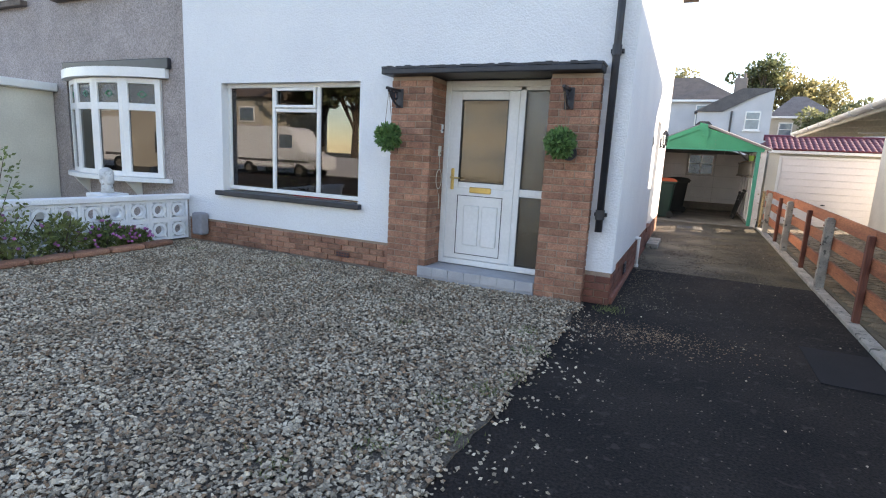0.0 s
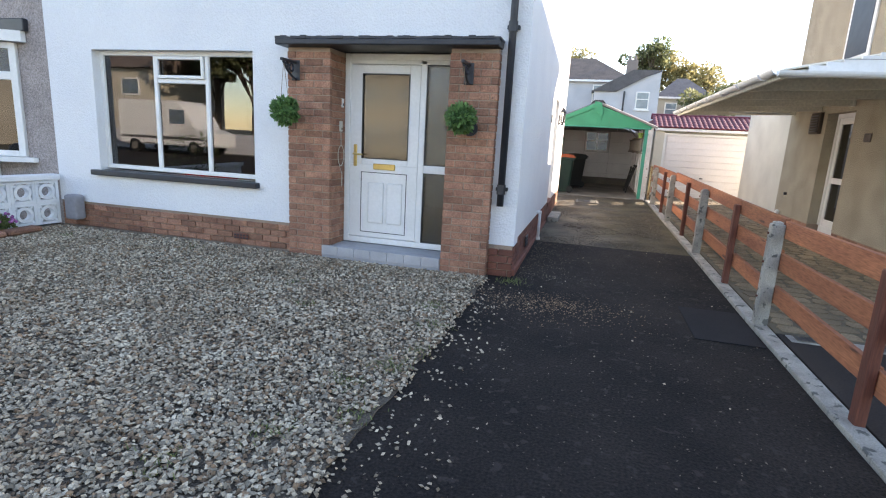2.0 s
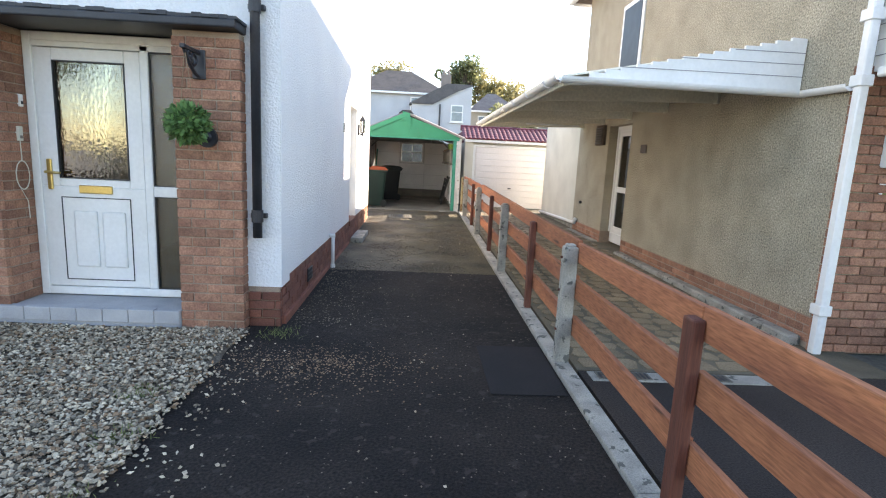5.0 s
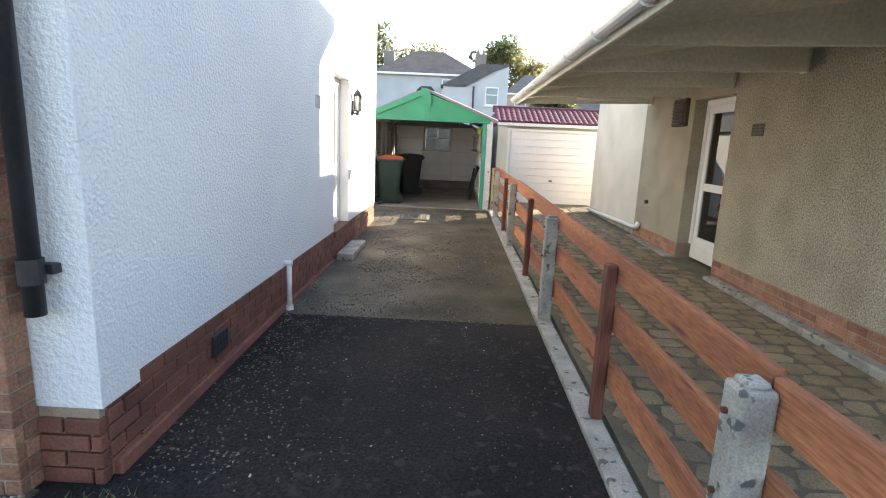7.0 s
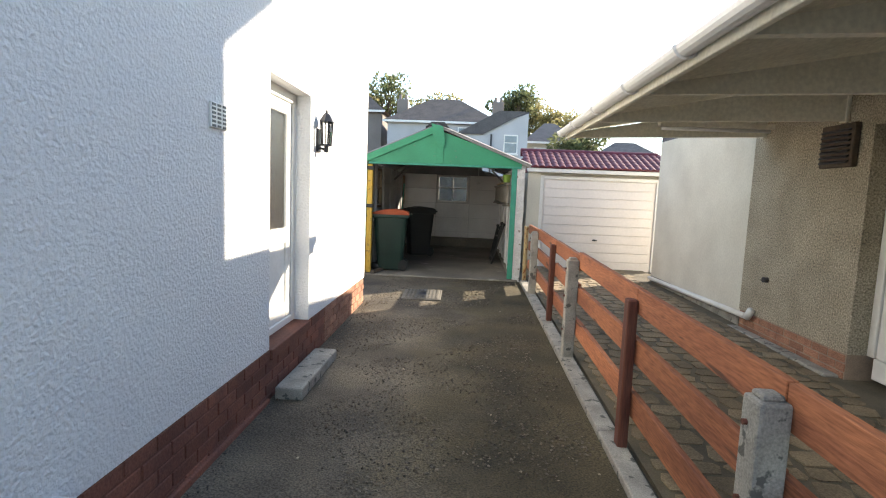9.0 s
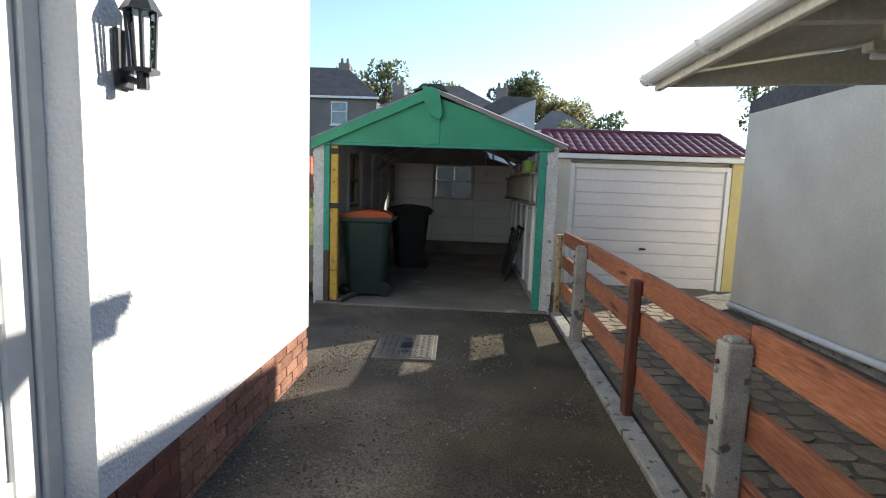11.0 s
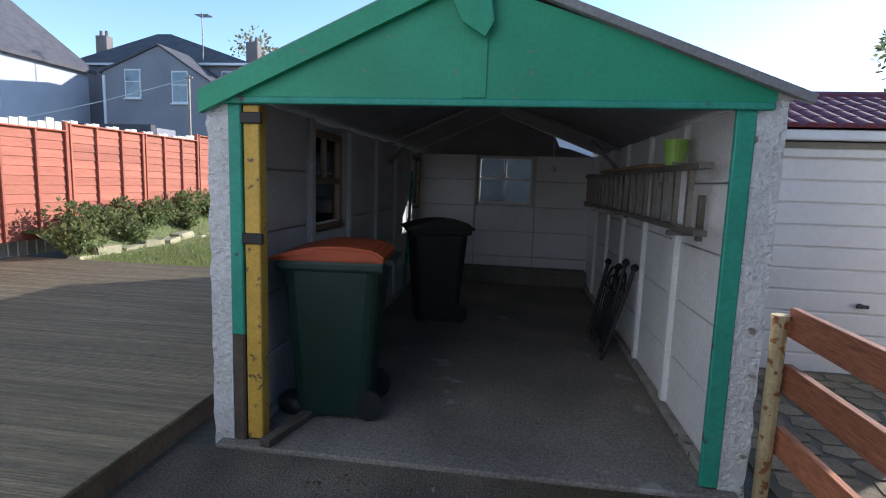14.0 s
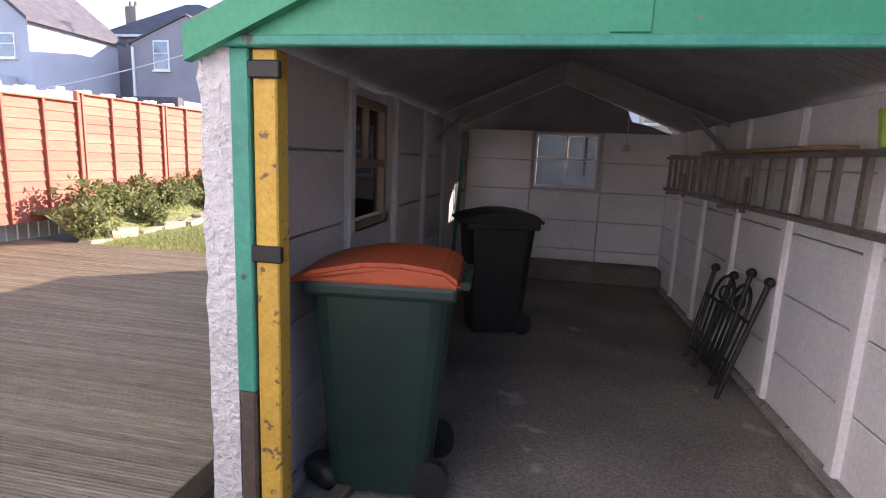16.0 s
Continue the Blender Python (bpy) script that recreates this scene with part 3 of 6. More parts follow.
cyl(bm, (-2.705, 5.878, 1.25), (-2.58, 5.878, 1.245), 0.011)
part("lever", bm, M_BRASS, h)
# hall behind the door
bm = bmesh.new()
box(bm, -2.95, -2.85, 6.0, 9.3, 0.2, 2.7)
box(bm, -2.85, -0.94, 9.3, 9.4, 0.2, 2.7)
thing("wall_hall", "dim beige walls of the hall behind the door", "wall", bm=bm, material=M_ROOM, kind="structure")

# bell push, cable
bx_bell = thing("doorbell", "small cream doorbell on the inner brick reveal", "doorbell")
bx("casing", bx_bell, M_CREAM, -2.85, -2.82, 5.78, 5.83, 1.50, 1.62, bev=0.004)
bx("button", bx_bell, M_METAL, -2.822, -2.814, 5.793, 5.817, 1.52, 1.545, bev=0.002)
bx_sens = thing("sensor_box", "small white sensor box high on the reveal", "sensor")
bx("casing", bx_sens, M_UPVC, -2.85, -2.825, 5.83, 5.87, 1.78, 1.88, bev=0.004)
bx("lens", bx_sens, M_BLACK, -2.826, -2.819, 5.84, 5.86, 1.80, 1.825, bev=0.002)


def cable(name, label, pts, r, material):
    cu = bpy.data.curves.new(name, "CURVE")
    cu.dimensions, cu.bevel_depth, cu.bevel_resolution = '3D', r, 2
    sp = cu.splines.new('POLY')
    sp.points.add(len(pts) - 1)
    for q, p in zip(sp.points, pts):
        q.co = (*p, 1)
    cu.materials.append(material)
    return tagged(new(name, cu), label, "cable")


cable("door_cable", "thin coiled white cable by the door frame",
      [(-2.83, 5.80, 1.55), (-2.82, 5.79, 1.35)] + [(-2.815, 5.78 + 0.075 * math.sin(a * 0.55), 1.22 + 0.12 * math.cos(a * 0.55)) for a in range(20)] + [(-2.82, 5.82, 1.0), (-2.83, 5.84, 0.85)], 0.004, M_CREAM)

# downpipe
dp = thing("downpipe", "black downpipe down the front corner of the house", "downpipe")
bm = bmesh.new()
cyl(bm, (-0.835, 5.60, 0.80), (-0.835, 5.60, 5.0), 0.038, n=16)
part("pipe", bm, M_BLACK, dp, smooth=True)
for z in (0.98, 2.62, 4.2):
    bm = bmesh.new()
    cyl(bm, (-0.835, 5.60, z - 0.05), (-0.835, 5.60, z + 0.05), 0.047, n=16)
    box(bm, -0.90, -0.77, 5.63, 5.679, z - 0.02, z + 0.02, 0.004)
    part("bracket", bm, M_BLACK, dp)


# hanging topiary baskets on iron brackets
def leaf_ball(bm, c, r, n, size, flat=1.0):
    for k in range(n):
        d = Vector((random.gauss(0, 1), random.gauss(0, 1), random.gauss(0, 1))).normalized()
        p = Vector(c) + Vector((d.x, d.y, d.z * flat)) * r * random.uniform(0.72, 1.03)
        t = d.cross(Vector((random.gauss(0, 1), random.gauss(0, 1), random.gauss(0, 1)))).normalized()
        u = (d * 0.75 + t * 0.5).normalized() * size * random.uniform(0.7, 1.2)
        w = d.cross(t).normalized() * size * 0.32
        a = bm.verts.new(p)
        b = bm.verts.new(p + u * 0.5 + w)
        e = bm.verts.new(p + u * 1.0 + d * size * 0.1)
        f = bm.verts.new(p + u * 0.5 - w)
        bm.faces.new((a, b, e, f))


def basket(x):
    br = thing("wall_bracket", "black scrolled iron bracket on the brick pier", "bracket", "basket brackets")
    bx("back_plate", br, M_BLACK, x - 0.05, x + 0.05, 5.535, 5.556, 2.04, 2.26, bev=0.006)
    bm = bmesh.new()
    box(bm, x - 0.016, x + 0.016, 5.25, 5.54, 2.22, 2.25, 0.004)
    for i in range(10):
        a, b = i / 10, (i + 1) / 10
        cyl(bm, (x, 5.53 - 0.24 * a, 2.06 + 0.16 * a ** 1.8), (x, 5.53 - 0.24 * b, 2.06 + 0.16 * b ** 1.8), 0.014, n=6)
    for cy, cz, r in ((5.45, 2.17, 0.04), (5.36, 2.19, 0.025)):
        for i in range(10):
            a, b = i * 0.628, (i + 1) * 0.628
            cyl(bm, (x, cy + r * math.cos(a), cz + r * math.sin(a)), (x, cy + r * math.cos(b), cz + r * math.sin(b)), 0.012, n=6)
    part("scroll_arm", bm, M_BLACK, br)
    ball = thing("topiary_ball", "green artificial topiary ball hanging from an iron bracket", "topiary ball", "topiary balls")
    bm = bmesh.new()
    bmesh.ops.create_icosphere(bm, subdivisions=2, radius=0.11, matrix=Matrix.Translation((x, 5.31, 1.69)))
    part("core", bm, M_BASKET, ball)
    bm = bmesh.new()
    leaf_ball(bm, (x, 5.31, 1.69), 0.135, 700, 0.05)
    part("foliage", bm, M_BASKET, ball)
    for s in (-0.05, 0.05):
        bm = bmesh.new()
        cyl(bm, (x, 5.30, 2.225), (x + s, 5.31, 1.80), 0.003, n=5)
        part("chain", bm, M_WOODTRIM, ball)


basket(-3.27)
basket(-1.25)
bm = bmesh.new()
cyl(bm, (-1.20, 5.556, 1.60), (-1.20, 5.52, 1.60), 0.08, n=20)
cyl(bm, (-1.20, 5.525, 1.60), (-1.20, 5.50, 1.60), 0.045, 0.03, n=16)
lampr = thing("round_wall_fitting", "round black fitting on the brick pier", "wall fitting", bm=bm, material=M_BLACK)

# meter tap box, airbricks
bm = bmesh.new()
box(bm, -6.86, -6.66, 5.50, 5.66, 0.12, 0.46, 0.03, 2)
thing("meter_box", "small grey plastic box at the wall's foot", "meter box", bm=bm, material=M_FARGREY)


def airbrick(name, label, m, w, h, material, rows_=4, cols=5):
    ob = thing(name, label, "air vent", at=m)
    bm = bmesh.new()
    box(bm, 0, w, 0, 0.012, 0, h, 0.002)
    part("plate", bm, material, ob)
    for j in range(rows_):
        for i in range(cols):
            a, c = w * (i + 0.18) / cols, h * (j + 0.2) / rows_
            bx("slot", ob, M_BLACK, a, a + w * 0.64 / cols, -0.003, 0.006, c, c + h * 0.55 / rows_)
    return ob


airbrick("airbrick", "dark airbrick in the front plinth", pose(-4.25, HY0 - 0.022, 0.09), 0.215, 0.07, M_PLINTH, 2, 5)
airbrick("airbrick", "dark airbrick in the side plinth", pose(HX1 + 0.022, 6.66, 0.17, 0, 0, 90), 0.215, 0.14, M_BLACK, 3, 5)
airbrick("wall_vent", "white louvred vent in the side wall", pose(HX1 + 0.012, 9.12, 1.84, 0, 0, 90), 0.17, 0.13, M_UPVC, 6, 3)

# side door in its reveal
sd = thing("side_door", "white glazed plastic side door in a deep reveal", "door")
bm = bmesh.new()
for a, b, c, d in ((9.93, 10.0, 0.42, 2.30), (10.73, 10.80, 0.42, 2.30), (10.0, 10.73, 2.22, 2.30), (10.0, 10.73, 0.42, 0.48)):
    box(bm, HX1 - 0.19, HX1 - 0.12, a, b, c, d, 0.006)
part("door_frame", bm, M_UPVC, sd)
bm = bmesh.new()
for a, b, c, d in ((10.01, 10.11, 0.48, 2.22), (10.62, 10.72, 0.48, 2.22), (10.11, 10.62, 2.12, 2.22), (10.11, 10.62, 0.48, 0.60), (10.11, 10.62, 1.10, 1.22)):
    box(bm, HX1 - 0.18, HX1 - 0.135, a, b, c, d, 0.006)
part("leaf", bm, M_UPVC, sd)
pane("pane", sd, G_OBSC, HX1 - 0.16, HX1 - 0.154, 10.11, 10.62, 1.22, 2.12)
bx("panel", sd, M_UPVC, HX1 - 0.165, HX1 - 0.15, 10.11, 10.62, 0.60, 1.10, bev=0.004)
bm = bmesh.new()
box(bm, HX1 - 0.14, HX1 - 0.07, 10.06, 10.085, 1.15, 1.19, 0.005)
part("handle", bm, M_METAL, sd)
bx("threshold", sd, M_PLINTH, HX1 - 0.26, HX1 + 0.02, 9.94, 10.79, 0.34, 0.416, bev=0.006)
bm = bmesh.new()
box(bm, HX1 + 0.03, HX1 + 0.23, 9.95, 10.9, gz(10) - 0.01, gz(10) + 0.085, 0.015, 2)
thing("side_step", "worn grey concrete step below the side door", "step", bm=bm, material=M_CONC)

# lantern
lan = thing("wall_lantern", "black traditional wall lantern on the side wall", "lantern")
lx, ly = HX1 + 0.078, 11.0
bx("wall_plate", lan, M_BLACK, HX1 + 0.0, HX1 + 0.02, ly - 0.045, ly + 0.045, 1.86, 2.06, bev=0.006)
bm = bmesh.new()
cyl(bm, (HX1 + 0.01, ly, 1.90), (lx, ly, 1.88), 0.012)
cyl(bm, (lx, ly, 1.86), (lx, ly, 1.92), 0.02)
part("arm", bm, M_BLACK, lan)
bm = bmesh.new()
for i in range(6):
    a = i * math.pi / 3
    cyl(bm, (lx + 0.042 * math.cos(a), ly + 0.042 * math.sin(a), 1.92), (lx + 0.055 * math.cos(a), ly + 0.055 * math.sin(a), 2.12), 0.006, n=5)
cyl(bm, (lx, ly, 1.915), (lx, ly, 1.93), 0.055, n=6)
part("cage", bm, M_BLACK, lan)
bm = bmesh.new()
cyl(bm, (lx, ly, 2.12), (lx, ly, 2.19), 0.068, 0.026, n=6)
cyl(bm, (lx, ly, 2.19), (lx, ly, 2.23), 0.018, 0.004, n=8)
part("cap", bm, M_BLACK, lan)
bm = bmesh.new()
cyl(bm, (lx, ly, 1.93), (lx, ly, 2.12), 0.038, 0.05, n=6)
gl = part("glass", bm, G_CLEAR, lan)
gl.visible_shadow = False

# small waste pipe
wp = thing("waste_pipe", "short white waste pipe at the plinth", "pipe")
bm = bmesh.new()
cyl(bm, (HX1 + 0.05, 8.05, gz(8) + 0.02), (HX1 + 0.05, 8.05, 0.46), 0.022)
part("pipe", bm, M_UPVC, wp, smooth=True)
bm = bmesh.new()
cyl(bm, (HX1 - 0.02, 8.05, 0.46), (HX1 + 0.075, 8.05, 0.46), 0.026)
part("elbow", bm, M_UPVC, wp, smooth=True)
bm = bmesh.new()
cyl(bm, (HX1 + 0.05, 8.05, gz(8)), (HX1 + 0.05, 8.05, gz(8) + 0.04), 0.032)
part("shoe", bm, M_UPVC, wp)

# ---- timber fence with concrete posts ----
FENCE = thing("timber_fence", "orange-brown three-rail timber fence along the drive", "fence")
FX = 1.69
stops = [1.40, 3.28, 5.02, 6.42, 8.08, 9.53, 11.2, 12.5, 14.08, 15.33]
for i in range(len(stops) - 1):
    for z in (0.225, 0.545, 0.83):
        bm = bmesh.new()
        n = 8
        vs = box(bm, FX, FX + 0.038, stops[i] + 0.004, stops[i + 1] - 0.004, z, z + 0.145, 0.003)
        dz, lean_ = random.uniform(-0.012, 0.012), random.uniform(-0.012, 0.012)
        for v in bm.verts:
            v.co.z += gz(v.co.y) + dz + lean_ * (v.co.y - stops[i])
        part("rail", bm, M_FENCE, FENCE)
for y in (3.28, 6.42, 9.53, 12.5):
    bm = bmesh.new()
    box(bm, FX - 0.062, FX - 0.002, y - 0.045, y + 0.045, gz(y) - 0.03, gz(y) + 0.925, 0.012, 2)
    part("timber_post", bm, M_FENCEPOST, FENCE, "dark brown timber post")
for y in (5.02, 8.08, 11.2, 14.08):
    bm = bmesh.new()
    box(bm, FX - 0.105, FX - 0.003, y - 0.052, y + 0.052, gz(y) - 0.03, gz(y) + 0.925, 0.012, 2)
    box(bm, FX - 0.09, FX - 0.018, y - 0.037, y + 0.037, gz(y) + 0.92, gz(y) + 0.945, 0.012, 2)
    p = part("concrete_post", bm, M_CONC, FENCE, "mottled grey concrete post")
    for z in (0.30, 0.61, 0.86):
        bm = bmesh.new()
        cyl(bm, (FX - 0.118, y + 0.012, gz(y) + z - 0.02), (FX - 0.10, y + 0.012, gz(y) + z - 0.02), 0.010, n=8)
        part("bolt", bm, M_FENCEPOST, p)
bm = bmesh.new()
cyl(bm, (FX - 0.045, 15.31, 0.08), (FX - 0.045, 15.31, 1.03), 0.035, n=12)
cyl(bm, (FX - 0.045, 15.31, 1.03), (FX - 0.045, 15.31, 1.05), 0.042, n=12)
part("steel_post", bm, mat("rusty_cream_steel", (0.45, 0.37, 0.2), (0.3, 0.22, 0.11), 0.7, wear=(0.2, 0.08, 0.03), wear_at=0.58, wear_scale=20), FENCE, "rusty cream tubular post")
bm = bmesh.new()
box(bm, -0.065, 0.065, -0.065, 0.065, -0.05, 1.25, 0.012, 2)
thing("leaning_concrete_post", "leaning mossy concrete post at the fence's end", "post", at=pose(1.62, 2.30, 0.0, 46, 0, -14), bm=bm, material=M_MOSSCONC)

# ---- neighbouring house on the far side of the fence ----
NX, NY0, NY1 = 4.0, 5.50, 12.88
nb = thing("neighbour_house", "beige pebbledashed semi-detached house beside the carport", "house")
bm = bmesh.new()
wall_x(bm, NX, NX + 0.3, NY0, NY1, 0.30, 5.0, [(10.0, 11.05, 0.30, 2.26)])
part("side_wall", bm, M_PEBBLE, nb)
bm = bmesh.new()
box(bm, NX + 0.3, 10.5, NY1 - 0.3, NY1, 0.3, 5.0)
part("end_wall", bm, M_GREYDASH, nb)
bm = bmesh.new()
box(bm, NX + 0.3, 10.5, NY0, NY0 + 0.3, 2.5, 5.0)
part("end_wall", bm, M_GREYDASH, nb)
bm = bmesh.new()
box(bm, NX + 0.004, NX + 0.3, NY0 + 0.02, 9.995, -0.02, 0.298)
box(bm, NX + 0.004, NX + 0.3, 11.055, NY1 - 0.02, -0.02, 0.298)
box(bm, NX + 0.3, 10.5, NY1 - 0.28, NY1 - 0.02, -0.02, 0.298)
NPL = part("plinth", bm, M_MORTAR, nb)
bm = bmesh.new()
for a, b in ((NY0 + 0.1, 9.9), (11.1, NY1)):
    box(bm, NX - 0.14, NX + 0.0, a, b, 0.0, 0.10, 0.015)
part("haunch", bm, M_CONC, nb, "rough concrete footing strip")
bm = bmesh.new()
ym = (NY0 + NY1) / 2
prism(bm, [(NY0 - 0.35, 5.0), (NY0 - 0.35, 5.12), (ym, 7.1), (NY1 + 0.35, 5.12), (NY1 + 0.35, 5.0)], "x", NX - 0.28, 11.0)
for v in bm.verts:
    if v.co.z > 6 and v.co.x < 6:
        v.co.x += 3.2
part("roof", bm, M_BROWNTILE, nb)
bm = bmesh.new()
for y0_, y1_ in ((NY1 + 0.35, NY1 + 0.47), (NY0 - 0.47, NY0 - 0.35)):
    box(bm, NX - 0.28, 11, y0_, y1_, 4.96, 5.08, 0.02)
box(bm, NX - 0.40, NX - 0.28, NY0 - 0.4, NY1 + 0.4, 4.96, 5.08, 0.02)
part("gutter", bm, M_UPVC, nb)
uw = bx("window", nb, M_UPVC, NX - 0.03, NX + 0.0, 9.95, 10.85, 3.05, 4.3, bev=0.006)
bx("pane", uw, M_BLACK, NX - 0.036, NX - 0.028, 10.03, 10.77, 3.13, 4.22)
bx("window_sill", nb, M_BROWNTILE, NX - 0.08, NX + 0.0, 9.88, 10.92, 2.98, 3.048, bev=0.006)
bx("floor", nb, M_CARPET, NX + 0.3, 10.4, NY0 + 0.3, NY1 - 0.3, 0.05, 0.15)
bx("ceiling", nb, M_CREAM, NX + 0.3, 10.4, NY0 + 0.3, NY1 - 0.3, 2.6, 2.7)
bx("inner_wall", nb, M_ROOM, 6.4, 6.5, NY0 + 0.3, NY1 - 0.3, 0.15, 2.6)
# rear extension with cream wall
ext = thing("rear_extension", "single-storey cream rendered extension of the neighbouring house", "extension")
bm = bmesh.new()
box(bm, NX + 0.02, 9.5, NY1, 16.05, 0.22, 2.60)
part("wall", bm, M_CREAM, ext)
bx("plinth", ext, M_CONC, NX + 0.0, 9.5, NY1 + 0.01, 16.04, -0.02, 0.218, bev=0.01)
bm = bmesh.new()
prism(bm, [(NX + 0.02, 2.60), (NX + 0.02, 3.06), (9.5, 3.2), (9.5, 2.60)], "y", NY1, 16.05)
for v in bm.verts:
    if v.co.z > 2.97:
        v.co.z += 0.10 - 0.13 * (v.co.y - NY1)
part("roof", bm, M_SLATE, ext)
# garden door
nd_ = thing("neighbour_side_door", "white half-glazed plastic door under the carport", "door")
dx = NX + 0.16
bm = bmesh.new()
for a, b, c, d in ((10.0, 10.08, 0.30, 2.26), (10.97, 11.05, 0.30, 2.26), (10.08, 10.97, 2.18, 2.26), (10.08, 10.97, 0.12, 0.30)):
    box(bm, dx, dx + 0.07, a, b, c, d, 0.006)
part("door_frame", bm, M_UPVC, nd_)
bm = bmesh.new()
for a, b, c, d in ((10.09, 10.19, 0.30, 2.18), (10.86, 10.96, 0.30, 2.18), (10.19, 10.86, 2.08, 2.18), (10.19, 10.86, 0.30, 0.42), (10.19, 10.86, 1.06, 1.16)):
    box(bm, dx + 0.012, dx + 0.055, a, b, c, d, 0.006)
part("leaf", bm, M_UPVC, nd_)
pane("pane", nd_, G_DARK, dx + 0.03, dx + 0.036, 10.19, 10.86, 1.16, 2.08)
pane("pane", nd_, G_DARK, dx + 0.03, dx + 0.036, 10.19, 10.86, 0.42, 1.06)
bx("handle", nd_, M_METAL, dx - 0.03, dx + 0.012, 10.11, 10.14, 1.10, 1.30, bev=0.005)
bx("jamb", nd_, M_WOODTRIM, NX + 0.002, dx + 0.07, 11.052, 11.075, 0.30, 2.26)
v = airbrick("wall_vent", "small brown airbrick high in the pebbledash", pose(NX - 0.012, 9.55, 1.76, 0, 0, -90), 0.22, 0.13, M_BROWNTILE, 4, 3)
lv = thing("louvre_vent", "dark brown louvred boiler vent on the pebbledash", "vent")
bx("casing", lv, M_BARK, NX - 0.06, NX - 0.0, 11.20, 11.62, 1.92, 2.30, bev=0.008)
for i in range(7):
    bm = bmesh.new()
    box(bm, -0.022, 0.006, 0, 0.36, -0.003, 0.012, m=pose(NX - 0.063, 11.23, 1.965 + i * 0.046, 0, -35, 0))
    part("slat", bm, M_BLACK, lv)
bm = bmesh.new()
cyl(bm, (NX - 0.0, 12.35, 0.74), (NX - 0.05, 12.35, 0.74), 0.03)
thing("overflow_pipe", "short overflow pipe stub in the pebbledash", "pipe", bm=bm, material=M_BLACK)
dr = thing("drain_pipe", "white waste pipe running along the extension's foot", "pipe")
bm = bmesh.new()
cyl(bm, (NX - 0.06, 12.55, 0.27), (NX - 0.06, 15.9, 0.19), 0.035)
part("pipe", bm, M_UPVC, dr, smooth=True)
bm = bmesh.new()
cyl(bm, (NX - 0.06, 12.58, 0.26), (NX - 0.06, 12.50, 0.36), 0.042)
part("elbow", bm, M_UPVC, dr, smooth=True)

# carport
cp = thing("carport", "cream lean-to carport roof fixed to the neighbouring house", "carport")
CX, CY0, CY1 = 1.78, 6.15, 12.8
corrugated("roof_sheet", cp, M_CARPORT, CX, 2.325, NX - 0.005, 2.73, CY0, CY1, 92, 0.018)
for y in (6.22, 7.5, 8.8, 10.1, 11.4, 12.70):
    bm = bmesh.new()
    prism(bm, [(CX + 0.03, 2.25), (NX - 0.005, 2.33), (NX - 0.005, 2.69), (CX + 0.03, 2.305)], "y", y - 0.03, y + 0.03)
    b = part("rafter", bm, M_CARPORT, cp)
    bx("hanger", b, M_CARPORT, NX - 0.035, NX - 0.004, y - 0.045, y + 0.045, 2.32, 2.70, bev=0.003)
bx("edge_beam", cp, M_CARPORT, CX - 0.01, CX + 0.028, CY0, CY1, 2.235, 2.305, bev=0.004)
bm = bmesh.new()
prism(bm, [(CX + 0.2, 2.30), (NX - 0.01, 2.30), (NX - 0.01, 2.76)] + [p for i in range(14) for p in ((NX - 0.01 - (i + 1) * 0.142, 2.765 - i * 0.031), (NX - 0.01 - (i + 1) * 0.142, 2.765 - (i + 1) * 0.031))], "y", CY0 - 0.03, CY0)
part("fascia", bm, M_UPVC, cp, "white boarded end fascia with a stepped edge")
for z in (2.42, 2.53, 2.63):
    bx("fascia_joint", cp, M_FARGREY, max(CX + 0.25, NX - (2.765 - z) * 5), NX - 0.012, CY0 - 0.034, CY0 - 0.028, z, z + 0.006)


def gutter(name, parent, a, b, r=0.055):
    """Half-round gutter from a to b, open at the top."""
    bm = bmesh.new()
    a, b = Vector(a), Vector(b)
    side = (b - a).normalized().cross(Vector((0, 0, 1)))
    ring = [(math.cos(k * math.pi / 8) * rr, -math.sin(k * math.pi / 8) * rr) for rr, ks in ((r, range(9)), (r - 0.006, range(8, -1, -1))) for k in ks]
    lo = [bm.verts.new(a + side * u + Vector((0, 0, w))) for u, w in ring]
    hi = [bm.verts.new(b + side * u + Vector((0, 0, w))) for u, w in ring]
    for k in range(len(ring)):
        bm.faces.new((lo[k], lo[(k + 1) % len(ring)], hi[(k + 1) % len(ring)], hi[k]))
    bm.faces.new(lo)
    bm.faces.new(hi)
    bmesh.ops.recalc_face_normals(bm, faces=bm.faces[:])
    return part(name, bm, M_UPVC, parent, "white plastic gutter")


g1 = gutter("gutter", cp, (CX - 0.06, CY0 - 0.08, 2.32), (CX - 0.06, CY1, 2.32))
g2 = gutter("gutter", cp, (CX - 0.06, CY0 - 0.09, 2.30), (NX + 0.02, CY0 - 0.09, 2.285))
g3 = gutter("gutter", cp, (NX - 0.04, CY0 - 0.09, 2.285), (NX - 0.05, NY0 - 0.02, 2.275))
for y in (6.5, 7.4, 8.3, 9.2, 10.1, 11.0, 11.9, 12.7):
    bm = bmesh.new()
    for k in range(8):
        t0, t1 = math.pi * k / 8, math.pi * (k + 1) / 8
        cyl(bm, (CX - 0.06 + 0.06 * math.cos(t0), y, 2.32 - 0.06 * math.sin(t0)), (CX - 0.06 + 0.06 * math.cos(t1), y, 2.32 - 0.06 * math.sin(t1)), 0.012, n=5)
    part("bracket", bm, M_UPVC, g1)
cl = thing("tube_light", "unlit fluorescent tube fitting under the carport", "light fitting")
